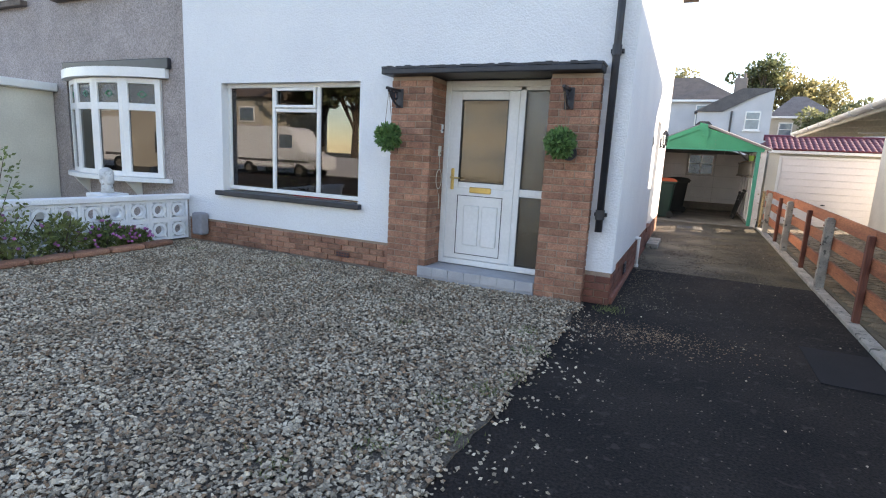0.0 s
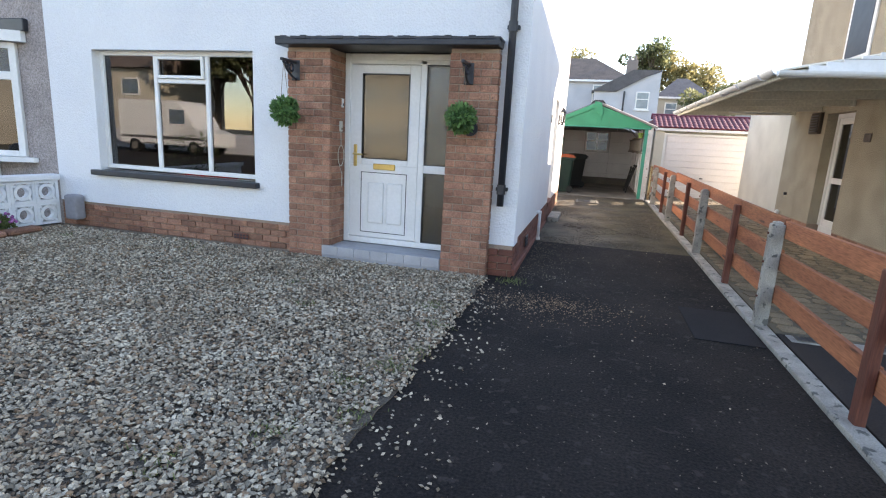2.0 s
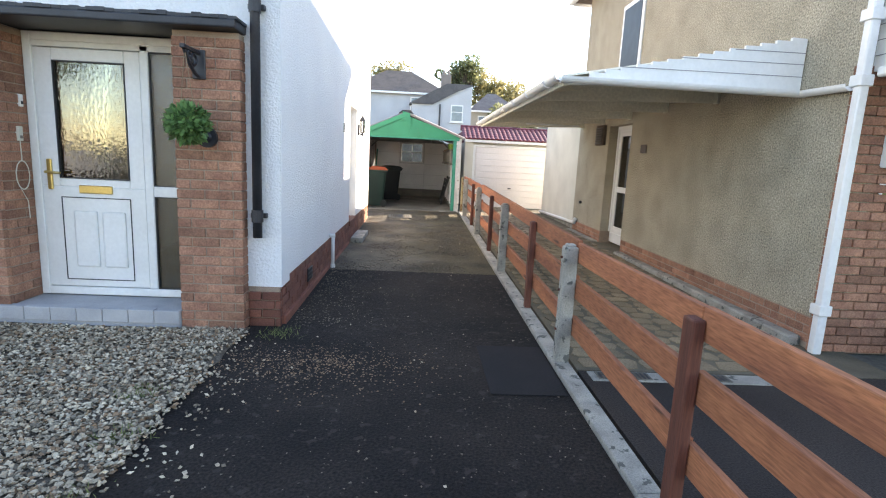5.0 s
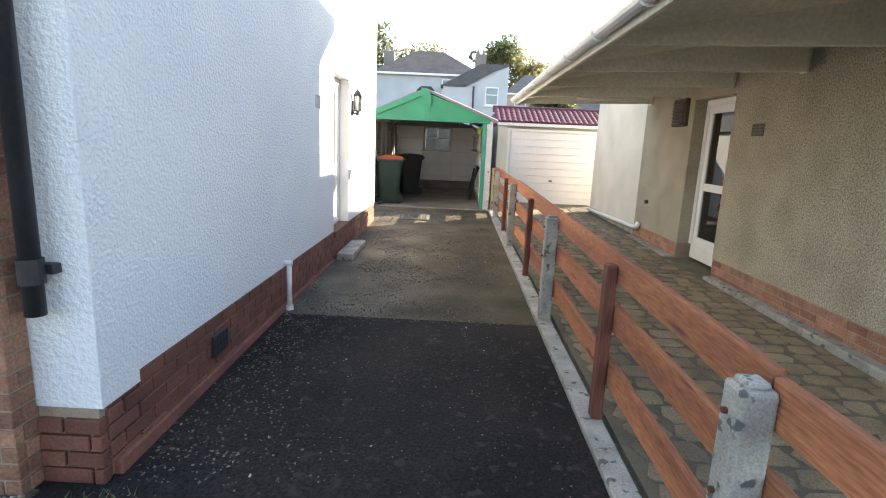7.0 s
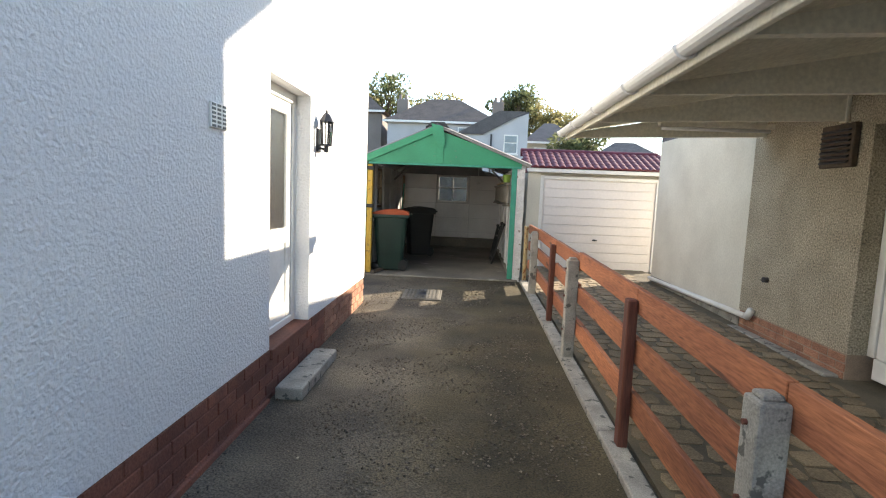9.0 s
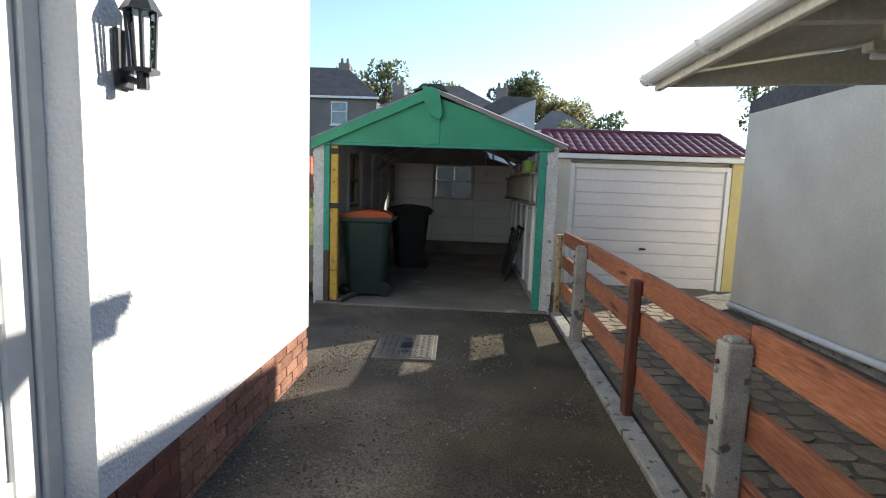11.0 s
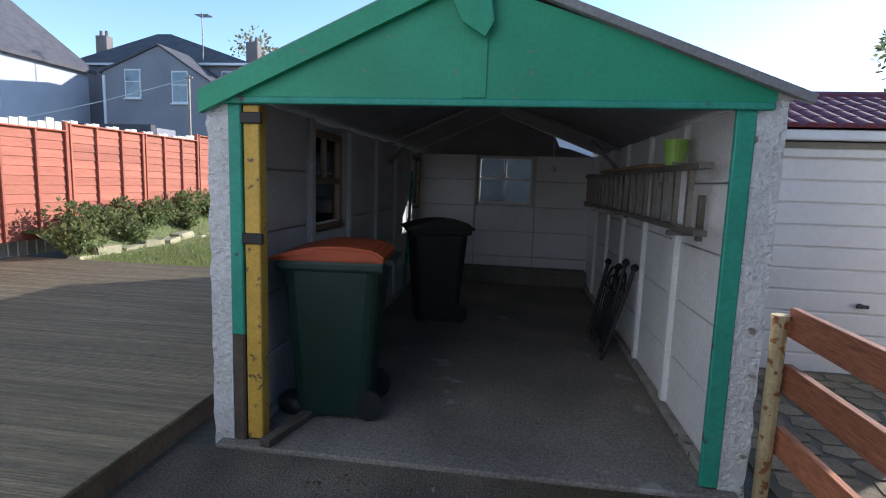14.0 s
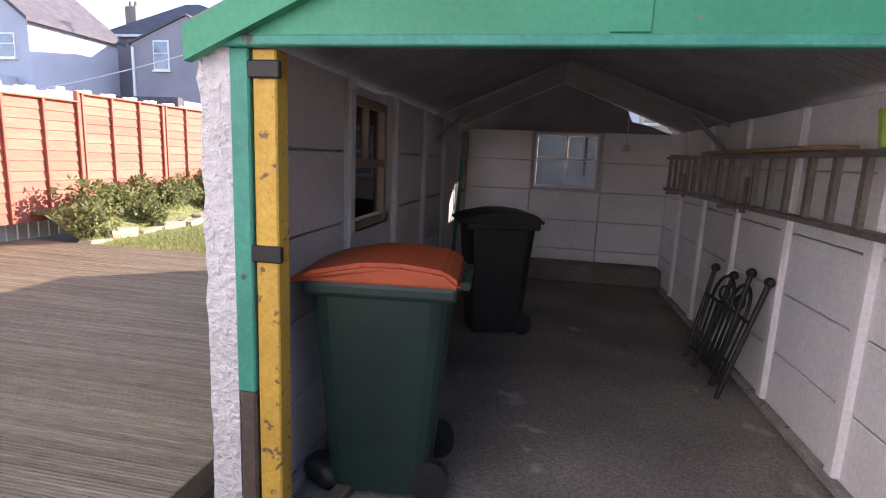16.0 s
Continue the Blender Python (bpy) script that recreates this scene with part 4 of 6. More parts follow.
bx("body", cl, M_CARPORT, 2.6, 3.75, 12.05, 12.13, 2.33, 2.38, bev=0.006)
bm = bmesh.new()
cyl(bm, (2.63, 12.09, 2.31), (3.72, 12.09, 2.31), 0.018)
part("tube", bm, M_UPVC, cl, smooth=True)
bx("hanger", cl, M_CARPORT, 2.7, 2.74, 12.05, 12.13, 2.38, 2.5)
bx("hanger", cl, M_CARPORT, 3.6, 3.64, 12.05, 12.13, 2.38, 2.66)

# neighbour's front corner: brick, downpipe, porch, bay window
bm = bmesh.new()
box(bm, NX + 0.02, 4.76, NY0 + 0.01, NY0 + 0.29, -0.02, 2.5)
fb = part("front_bay", bm, M_MORTAR, nb, "red brick front bay")
NFW = bx("bay_wall", fb, M_GREYDASH, 4.76, 10.5, NY0 + 0.06, NY0 + 0.29, -0.02, 0.10)
rim("bay_window_frame", fb, M_UPVC, 4.77, 6.6, 0.10, 2.45, NY0 - 0.02, NY0 + 0.06, 0.08, (5.7,), [(1.0, 4.85, 5.66), (1.0, 5.74, 6.52)])
pane("pane", fb, G_DARK, 4.85, 5.66, NY0 + 0.02, NY0 + 0.026, 1.04, 2.37)
pane("pane", fb, G_DARK, 4.85, 5.66, NY0 + 0.02, NY0 + 0.026, 0.18, 0.96)
pane("pane", fb, G_DARK, 5.74, 6.52, NY0 + 0.02, NY0 + 0.026, 0.18, 2.37)
bx("front_wall", fb, M_BRICK, 6.6, 10.5, NY0, NY0 + 0.29, -0.02, 2.5)
dpw = thing("white_downpipe", "white square downpipe at the neighbour's corner", "downpipe")
bx("pipe", dpw, M_UPVC, NX - 0.045, NX + 0.035, NY0 - 0.11, NY0 - 0.03, 0.0, 5.0, bev=0.01)
for z in (0.35, 2.25, 2.75):
    bx("collar", dpw, M_UPVC, NX - 0.06, NX + 0.05, NY0 - 0.125, NY0 - 0.0, z, z + 0.09, bev=0.006)
po = thing("porch_roof", "white boarded lean-to porch roof with brown tiles", "porch")
bm = bmesh.new()
prism(bm, [(NY0 - 0.005, 2.38), (NY0 - 0.005, 2.95), (NY0 - 1.1, 2.45), (NY0 - 1.1, 2.38)], "x", NX + 0.12, NX + 0.15)
part("cheek", bm, M_UPVC, po, "white shiplap cheek")
for k, z in enumerate((2.5, 2.62, 2.74)):
    bx("board_joint", po, M_FARGREY, NX + 0.116, NX + 0.122, NY0 - 1.1 + (z - 2.45) * 2.2 + 0.03, NY0 - 0.01, z, z + 0.006)
bm = bmesh.new()
prism(bm, [(NY0 - 0.005, 2.97), (NY0 - 0.005, 3.05), (NY0 - 1.2, 2.50), (NY0 - 1.2, 2.42)], "x", NX + 0.10, 8.0)
part("tiles", bm, M_BROWNTILE, po)
bx("bargeboard", po, M_UPVC, NX + 0.10, 8.0, NY0 - 1.16, NY0 - 1.09, 2.33, 2.43, bev=0.006)
bx("soffit", po, M_CARPORT, NX + 0.16, 8.0, NY0 - 1.08, NY0 - 0.005, 2.385, 2.40)
bx("side_gutter", po, M_UPVC, NX + 0.05, NX + 0.115, NY0 - 1.1, NY0 - 0.12, 2.32, 2.40, bev=0.015)
br = bx("bracket_post", po, M_UPVC, NX + 0.32, NX + 0.40, NY0 - 0.085, NY0 - 0.008, 1.62, 2.33, bev=0.006)
bm = bmesh.new()
prism(bm, [(NY0 - 0.09, 1.80), (NY0 - 0.09, 1.92), (NY0 - 0.75, 2.33), (NY0 - 0.90, 2.33)], "x", NX + 0.33, NX + 0.39)
part("brace", bm, M_UPVC, br)
wl = thing("carriage_lamp", "white carriage lamp on the brick front", "lantern")
lx2, ly2 = NX + 0.66, NY0 - 0.17
bm = bmesh.new()
cyl(bm, (lx2 - 0.12, NY0 - 0.03, 1.58), (lx2 - 0.12, NY0 + 0.0, 1.58), 0.07, n=14)
cyl(bm, (lx2 - 0.12, NY0 - 0.03, 1.58), (lx2, ly2, 1.60), 0.014, n=8)
part("arm", bm, M_UPVC, wl)
bm = bmesh.new()
for i in range(6):
    a = i * math.pi / 3
    cyl(bm, (lx2 + 0.045 * math.cos(a), ly2 + 0.045 * math.sin(a), 1.62), (lx2 + 0.075 * math.cos(a), ly2 + 0.075 * math.sin(a), 1.80), 0.007, n=5)
cyl(bm, (lx2, ly2, 1.60), (lx2, ly2, 1.625), 0.05, n=6)
cyl(bm, (lx2, ly2, 1.80), (lx2, ly2, 1.87), 0.09, 0.03, n=6)
part("cage", bm, M_UPVC, wl)
pl = thing("number_plate", "oval white house number plate on brick", "house number")
bm = bmesh.new()
vs = cyl(bm, (0, 0, 0), (0, -0.012, 0), 0.065, n=24)
for v in bm.verts:
    v.co.z *= 1.3
part("plate", bm, M_UPVC, pl)
cu = bpy.data.curves.new("number", "FONT")
cu.body, cu.size, cu.align_x, cu.extrude = "36", 0.07, 'CENTER', 0.001
cu.materials.append(M_BLACK)
tx = new("number", cu)
tx.parent, tx.matrix_basis = pl, pose(0, -0.014, 0.0, 90, 0, 0)
bx("motif", pl, M_LEAF, -0.03, 0.03, -0.014, -0.011, -0.05, -0.015)
pl.matrix_basis = pose(NX + 0.42, NY0 - 0.004, 1.45)
# ---- green garage ----
GX0, GX1, GY0, GY1, GF = -1.27, 1.55, 15.35, 20.8, 0.13
IX0, IX1 = GX0 + 0.13, GX1 - 0.10
gar = thing("green_garage", "old sectional concrete garage with a green gable front", "garage")
bm = bmesh.new()
box(bm, GX0 + 0.02, GX1 - 0.02, GY0 - 0.12, GY1, 0.0, GF, 0.01)
gfl = part("floor_slab", bm, M_GFLOOR, gar, "stained concrete floor")
# panels of both side walls and the back, each slab a piece between posts
SLABS = {}


def slab(parent, material, m, w, h):
    key = (round(w, 3), round(h, 3), material.name)
    if key not in SLABS:
        b = bmesh.new()
        box(b, 0.004, w - 0.004, 0, 0.05, 0.004, h - 0.004, 0.006)
        SLABS[key] = finish(b, "slab", material)
    ob = new("slab", SLABS[key])
    ob.parent, ob.matrix_basis = parent, m
    return ob


bays = 6
bay = (GY1 - GY0 - 0.1) / bays
for side, x in (("right", IX1), ("left", IX0)):
    bm = bmesh.new()
    if side == "right":
        box(bm, x + 0.055, x + 0.07, GY0 + 0.05, GY1, GF - 0.02, 2.05)
    else:
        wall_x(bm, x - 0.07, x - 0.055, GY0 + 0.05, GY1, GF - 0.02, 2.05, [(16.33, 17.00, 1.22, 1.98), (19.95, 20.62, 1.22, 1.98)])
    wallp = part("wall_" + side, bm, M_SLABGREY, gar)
    for i in range(bays):
        y = GY0 + 0.08 + i * bay
        for j in range(5):
            z = GF + j * 0.385
            if side == "left" and ((i == 1 or i == 5) and j >= 3):
                continue
            # right side takes the light-lifted panel colour, left side the darker grey
            if side == "right":
                slab(wallp, M_SLAB, pose(x, y + bay, z, 0, 0, -90), bay, 0.385)
            else:
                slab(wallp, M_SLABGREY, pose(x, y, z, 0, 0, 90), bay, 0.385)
    for i in range(bays + 1):
        y = GY0 + 0.08 + i * bay
        b = bmesh.new()
        if side == "right":
            box(b, x - 0.035, x + 0.02, y - 0.045, y + 0.045, GF, 2.05, 0.012)
        else:
            box(b, x - 0.02, x + 0.035, y - 0.045, y + 0.045, GF, 2.05, 0.012)
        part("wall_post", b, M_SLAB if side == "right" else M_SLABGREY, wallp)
    bx("skirt", wallp, M_CONC, x - 0.06 if side == "right" else x - 0.0, x if side == "right" else x + 0.06, GY0 + 0.1, GY1 - 0.1, GF, GF + 0.05, bev=0.01)
bm = bmesh.new()
wall_y(bm, GX0 + 0.02, GX1 - 0.02, GY1 - 0.05, GY1 + 0.02, GF, 2.05, [(-0.24, 0.58, 1.32, 2.03)])
bw = part("wall_back", bm, M_SLABGREY, gar)
for x0, x1 in ((IX0, -0.28), (0.64, IX1)):
    for j in range(5):
        b = bmesh.new()
        box(b, x0, x1, GY1 - 0.10, GY1 - 0.052, GF + j * 0.385 + 0.004, GF + j * 0.385 + 0.381, 0.006)
        part("slab", b, M_SLAB, bw)
for j in range(3):
    b = bmesh.new()
    box(b, -0.27, 0.63, GY1 - 0.09, GY1 - 0.052, GF + j * 0.385 + 0.004, GF + j * 0.385 + 0.381, 0.006)
    part("slab", b, M_SLAB, bw)
rim("window_frame", bw, M_UPVC, -0.24, 0.58, 1.32, 2.03, GY1 - 0.06, GY1, 0.035, (0.17,), [(1.70, -0.205, 0.545)])
pane("pane", bw, G_OBSC, -0.21, 0.55, GY1 - 0.03, GY1 - 0.026, 1.35, 2.0)
bx("upstand", gar, M_GFLOOR, -0.55, IX1 - 0.02, GY1 - 0.42, GY1 - 0.11, GF, GF + 0.24, bev=0.02, label="raised dark ledge along the back wall")
for y0_, y1_ in ((16.33, 17.00), (19.95, 20.62)):
    bm = bmesh.new()
    for a, b, c, d in ((y0_, y0_ + 0.05, 1.22, 1.98), (y1_ - 0.05, y1_, 1.22, 1.98), (y0_ + 0.05, y1_ - 0.05, 1.22, 1.27), (y0_ + 0.05, y1_ - 0.05, 1.93, 1.98), (y0_ + 0.05, y1_ - 0.05, 1.58, 1.63)):
        box(bm, IX0 - 0.06, IX0 + 0.012, a, b, c, d, 0.005)
    box(bm, IX0 - 0.04, IX0 - 0.0, (y0_ + y1_) / 2 - 0.012, (y0_ + y1_) / 2 + 0.012, 1.63, 1.93)
    w = part("window_frame", bm, M_WOODTRIM, gar, "weathered timber window frame")
    pane("pane", w, G_CLEAR, IX0 - 0.03, IX0 - 0.026, y0_ + 0.05, y1_ - 0.05, 1.27, 1.93)
    bm = bmesh.new()
    b0 = GF + 3 * 0.385
    box(bm, IX0 - 0.05, IX0, y0_ - 0.10, y1_ + 0.10, b0 - 0.08, 1.218)
    box(bm, IX0 - 0.05, IX0, y0_ - 0.06, y0_ - 0.002, 1.218, 2.05)
    box(bm, IX0 - 0.05, IX0, y1_ + 0.002, y1_ + 0.22 if y1_ < 18 else y1_ + 0.06, 1.218, 2.05)
    part("infill", bm, M_SLABGREY, gar)
# front jambs: flaking masonry, teal board, yellow board
for s, x0, x1 in ((-1, GX0 - 0.02, GX0 + 0.10), (1, GX1 - 0.11, GX1 + 0.02)):
    bm = bmesh.new()
    n = 40
    rough_ = [0.018 * noise.noise((k * 0.5, s * 3, 0)) + 0.008 * noise.noise((k * 1.9, s, 2)) for k in range(n + 1)]
    out_ = [((x0 if s < 0 else x1) + d, 0.02 + 2.03 * k / n) for k, d in enumerate(rough_)]
    in_ = x1 if s < 0 else x0
    prism(bm, out_ + [(in_, 2.05), (in_, 0.02)], "y", GY0 - 0.05, GY0 + 0.06)
    part("masonry_jamb", bm, M_FLAKY, gar, "flaking white roughcast jamb")
bm = bmesh.new()
box(bm, GX0 + 0.102, GX0 + 0.175, GY0 - 0.06, GY0 + 0.04, 0.75, 2.0, 0.006)
part("door_post", bm, M_TEAL, gar, "peeling teal timber post")
bx("door_post", gar, M_BARK, GX0 + 0.104, GX0 + 0.172, GY0 - 0.055, GY0 + 0.04, 0.05, 0.75, bev=0.01, label="bare rotten foot of the post")
bx("door_post", gar, M_TEAL, GX1 - 0.20, GX1 - 0.112, GY0 - 0.06, GY0 - 0.025, 0.14, 2.02, bev=0.006, label="peeling teal timber post")
yb = bx("door_stile", gar, M_YELLOW, GX0 + 0.18, GX0 + 0.27, GY0 - 0.045, GY0 + 0.04, 0.14, 1.998, bev=0.006, label="chipped yellow timber stile")
for z in (1.26, 1.90):
    bx("hinge", yb, M_BINBLACK, GX0 + 0.17, GX0 + 0.29, GY0 - 0.062, GY0 - 0.04, z, z + 0.06, bev=0.005)
# gable front
AX, AZ, EZ = 0.07, 2.67, 2.06
slope = (AZ - EZ) / (AX - (GX0 - 0.06))
slope_r = (AZ - EZ) / (GX1 + 0.06 - AX)
bm = bmesh.new()
prism(bm, [(GX0 + 0.1, 2.037), (AX + 0.06, 2.037), (AX + 0.06, AZ - 0.09), (AX, AZ - 0.06), (GX0 + 0.1, 2.12)], "y", GY0 - 0.07, GY0 - 0.045)
part("gable_board", bm, M_GREEN, gar)
bm = bmesh.new()
prism(bm, [(AX + 0.063, 2.037), (GX1 - 0.04, 2.037), (GX1 - 0.04, 2.12), (AX + 0.063, AZ - 0.09)], "y", GY0 - 0.07, GY0 - 0.045)
part("gable_board", bm, M_GREEN, gar)
bx("cover_strip", gar, M_GREEN, AX + 0.005, AX + 0.12, GY0 - 0.078, GY0 - 0.071, 2.04, AZ - 0.12, bev=0.002)
bx("lintel", gar, M_TEAL, GX0 + 0.06, GX1 - 0.05, GY0 - 0.085, GY0 - 0.04, 2.00, 2.035, bev=0.005, label="peeling teal lintel strip")
bx("header", gar, M_FENCEPOST, GX0 + 0.1, GX1 - 0.1, GY0 - 0.02, GY0 + 0.06, 2.02, 2.13, bev=0.006)
for s in (-1, 1):
    bm = bmesh.new()
    ex = GX0 - 0.03 if s < 0 else GX1 + 0.10
    w = 0.115 if s < 0 else 0.035
    prism(bm, [(AX, AZ), (ex, EZ), (ex, EZ - w), (AX, AZ - w)], "y", GY0 - 0.115, GY0 - 0.072)
    part("bargeboard", bm, M_GREEN if s < 0 else M_SHEET, gar)
bm = bmesh.new()
prism(bm, [(AX - 0.09, AZ + 0.02), (AX + 0.10, AZ - 0.02), (AX + 0.15, AZ - 0.29), (AX + 0.11, AZ - 0.36), (AX + 0.0, AZ - 0.29), (AX - 0.08, AZ - 0.12)], "y", GY0 - 0.14, GY0 - 0.117)
part("finial", bm, M_GREEN, gar, "green pentagonal apex plate")
for s in (-1, 1):
    ex = GX0 - 0.05 if s < 0 else GX1 + 0.12
    corrugated("roof_sheet", gar, M_SHEET, AX, AZ + 0.015, ex, EZ + 0.01, GY0 - 0.09, GY1 + 0.11, 80, 0.022, label="grey corrugated cement roof")
bm = bmesh.new()
prism(bm, [(AX - 0.20, AZ - 0.03), (AX - 0.1, AZ + 0.06), (AX + 0.12, AZ + 0.06), (AX + 0.2, AZ - 0.03), (AX, AZ + 0.04)], "y", GY0 - 0.04, GY1 + 0.1)
part("ridge_cap", bm, M_BLACK, gar)
bm = bmesh.new()
prism(bm, [(GX0, 2.03), (GX1, 2.03), (1.12, 2.17), (0.96, 2.20), (0.89, 2.345), (AX, AZ), (GX0, 2.08)], "y", GY1 - 0.02, GY1 + 0.02)
part("back_gable", bm, M_SHEET, gar)
for y in (18.6,):
    bm = bmesh.new()
    for a, b in (((IX0, 2.03), (AX, 2.56)), ((IX1, 2.03), (AX, 2.56)), ((IX0 + 0.02, 1.82), (IX0 + 0.32, 2.12)), ((IX1 - 0.02, 1.82), (IX1 - 0.32, 2.12))):
        cyl(bm, (a[0], y, a[1]), (b[0], y, b[1]), 0.022, n=6)
    part("truss", bm, M_SHEET, gar)
# pendant socket
bm = bmesh.new()
cyl(bm, (0.85, 20.3, 1.88), (0.85, 20.3, 2.25), 0.006, n=6)
cyl(bm, (0.85, 20.3, 1.82), (0.85, 20.3, 1.90), 0.05, 0.02, n=12)
thing("pendant_lampholder", "white pendant lampholder hanging from the roof", "lampholder", bm=bm, material=M_UPVC)


# wheeled bins
def wheelie(x, y, turn, body_m, lid_m, label, s=1.0, grp="wheeled bins", slim=1.0):
    b = thing("wheeled_bin", label, "bin", grp, at=pose(x, y, GF, 0, 0, turn) @ Matrix.Diagonal((slim, slim, 1, 1)))
    bm = bmesh.new()
    n = 5
    prev = None
    for j in range(n + 1):
        f = j / n
        z = 0.03 + 0.92 * f * s
        w, d = (0.22 + 0.06 * f) * s, (0.25 + 0.09 * f) * s
        ring = []
        for k in range(20):
            a = 2 * math.pi * k / 20
            cx_, sy = math.cos(a), math.sin(a)
            ring.append(bm.verts.new((w * math.copysign(abs(cx_) ** 0.28, cx_), d * math.copysign(abs(sy) ** 0.28, sy), z)))
        if prev:
            for k in range(20):
                bm.faces.new((prev[k], prev[(k + 1) % 20], ring[(k + 1) % 20], ring[k]))
        else:
            bm.faces.new(ring[::-1])
        prev = ring
    bm.faces.new(prev)
    part("body", bm, body_m, b, smooth=False)
    bm = bmesh.new()
    box(bm, -0.295 * s, 0.295 * s, -0.36 * s, 0.36 * s, 0.90 * s, 0.965 * s, 0.02, 2)
    part("rim", bm, body_m, b)
    bm = bmesh.new()
    prof = [(-0.41, 0.955), (-0.405, 0.97), (-0.30, 1.005), (-0.08, 1.045), (0.10, 1.05), (0.30, 1.03), (0.37, 0.985), (0.37, 0.955)]
    vs = prism(bm, [(u * s, v_ * s) for u, v_ in prof], "x", -0.305 * s, 0.305 * s)
    bmesh.ops.bevel(bm, geom=bm.edges[:], offset=0.018, segments=2, affect='EDGES')
    part("lid", bm, lid_m, b, "moulded lid")
    bm = bmesh.new()
    cyl(bm, (-0.22 * s, 0.40 * s, 0.96 * s), (0.22 * s, 0.40 * s, 0.96 * s), 0.017)
    for k in (-0.2, 0.0, 0.2):
        box(bm, (k - 0.02) * s, (k + 0.02) * s, 0.34 * s, 0.41 * s, 0.945 * s, 0.975 * s)
    part("handle", bm, body_m, b)
    for k in (-0.2, 0.2):
        bm = bmesh.new()
        cyl(bm, (k * s - 0.025, 0.26 * s, 0.10), (k * s + 0.025, 0.26 * s, 0.10), 0.10, n=18)
        wh = part("wheel", bm, M_BINBLACK, b)
        bm = bmesh.new()
        cyl(bm, (k * s - 0.028, 0.26 * s, 0.10), (k * s + 0.028, 0.26 * s, 0.10), 0.035, n=10)
        part("hub", bm, M_BINBLACK, wh)
    return b


wheelie(-0.74, 15.84, -84, M_BINGREEN, M_BINLID, "dark green wheeled bin with an orange lid", 1.05, slim=0.86)
wheelie(-0.47, 18.2, -70, M_BINBLACK, M_BINBLACK, "black wheeled bin with a closed lid", 1.05, slim=0.85)

# dark sack and offcut by the door stile
bm = bmesh.new()
bmesh.ops.create_icosphere(bm, subdivisions=3, radius=0.10)
for v_ in bm.verts:
    v_.co *= 1 + 0.35 * noise.noise(v_.co * 9 + Vector((3, 1, 2)))
    v_.co.z = max(-0.06, v_.co.z * 0.75)
thing("sack", "crumpled black plastic sack behind the garage post", "sack", at=pose(-0.98, 15.72, GF + 0.06), bm=bm, material=M_BINBLACK, smooth=True)
bm = bmesh.new()
box(bm, -0.035, 0.035, -0.27, 0.27, 0, 0.05, 0.006)
thing("timber_offcut", "dirty timber offcut lying by the yellow stile", "offcut", at=pose(-0.90, 15.50, GF, 0, 0, -12), bm=bm, material=M_BARK)

# ladder on the right wall
lad = thing("ladder", "long aluminium ladder stored on wall brackets", "ladder")
for z in (1.39, 1.74):
    bx("stile", lad, M_METAL, IX1 - 0.17, IX1 - 0.10, 15.52, 20.1, z, z + 0.032, bev=0.004)
y = 15.75
while y < 20.05:
    bx("rung", lad, M_METAL, IX1 - 0.15, IX1 - 0.12, y - 0.02, y + 0.02, 1.422, 1.74)
    y += 0.25
for y in (15.9, 18.0, 19.8):
    br = thing("ladder_bracket", "steel bracket holding the ladder to the wall", "bracket", "ladder brackets")
    bx("arm", br, M_METAL, IX1 - 0.2, IX1 + 0.005, y - 0.015, y + 0.015, 1.36, 1.388, bev=0.003)
    bx("plate", br, M_METAL, IX1 - 0.035, IX1 + 0.0, y - 0.02, y + 0.02, 1.33, 1.60, bev=0.003)
    bx("arm", br, M_METAL, IX1 - 0.2, IX1 + 0.005, y - 0.012, y + 0.012, 1.773, 1.788)
bm = bmesh.new()
cyl(bm, (IX1 - 0.13, 16.1, 1.775), (IX1 - 0.13, 16.1, 1.93), 0.055, 0.075, n=18)
thing("tub", "lime green plastic tub on the ladder", "tub", bm=bm, material=M_LIME, smooth=False)
bm = bmesh.new()
box(bm, IX1 - 0.2, IX1 - 0.05, 16.5, 18.6, 1.775, 1.80, 0.006)
thing("plank", "length of pale timber lying on the ladder", "plank", bm=bm, material=M_PINE)

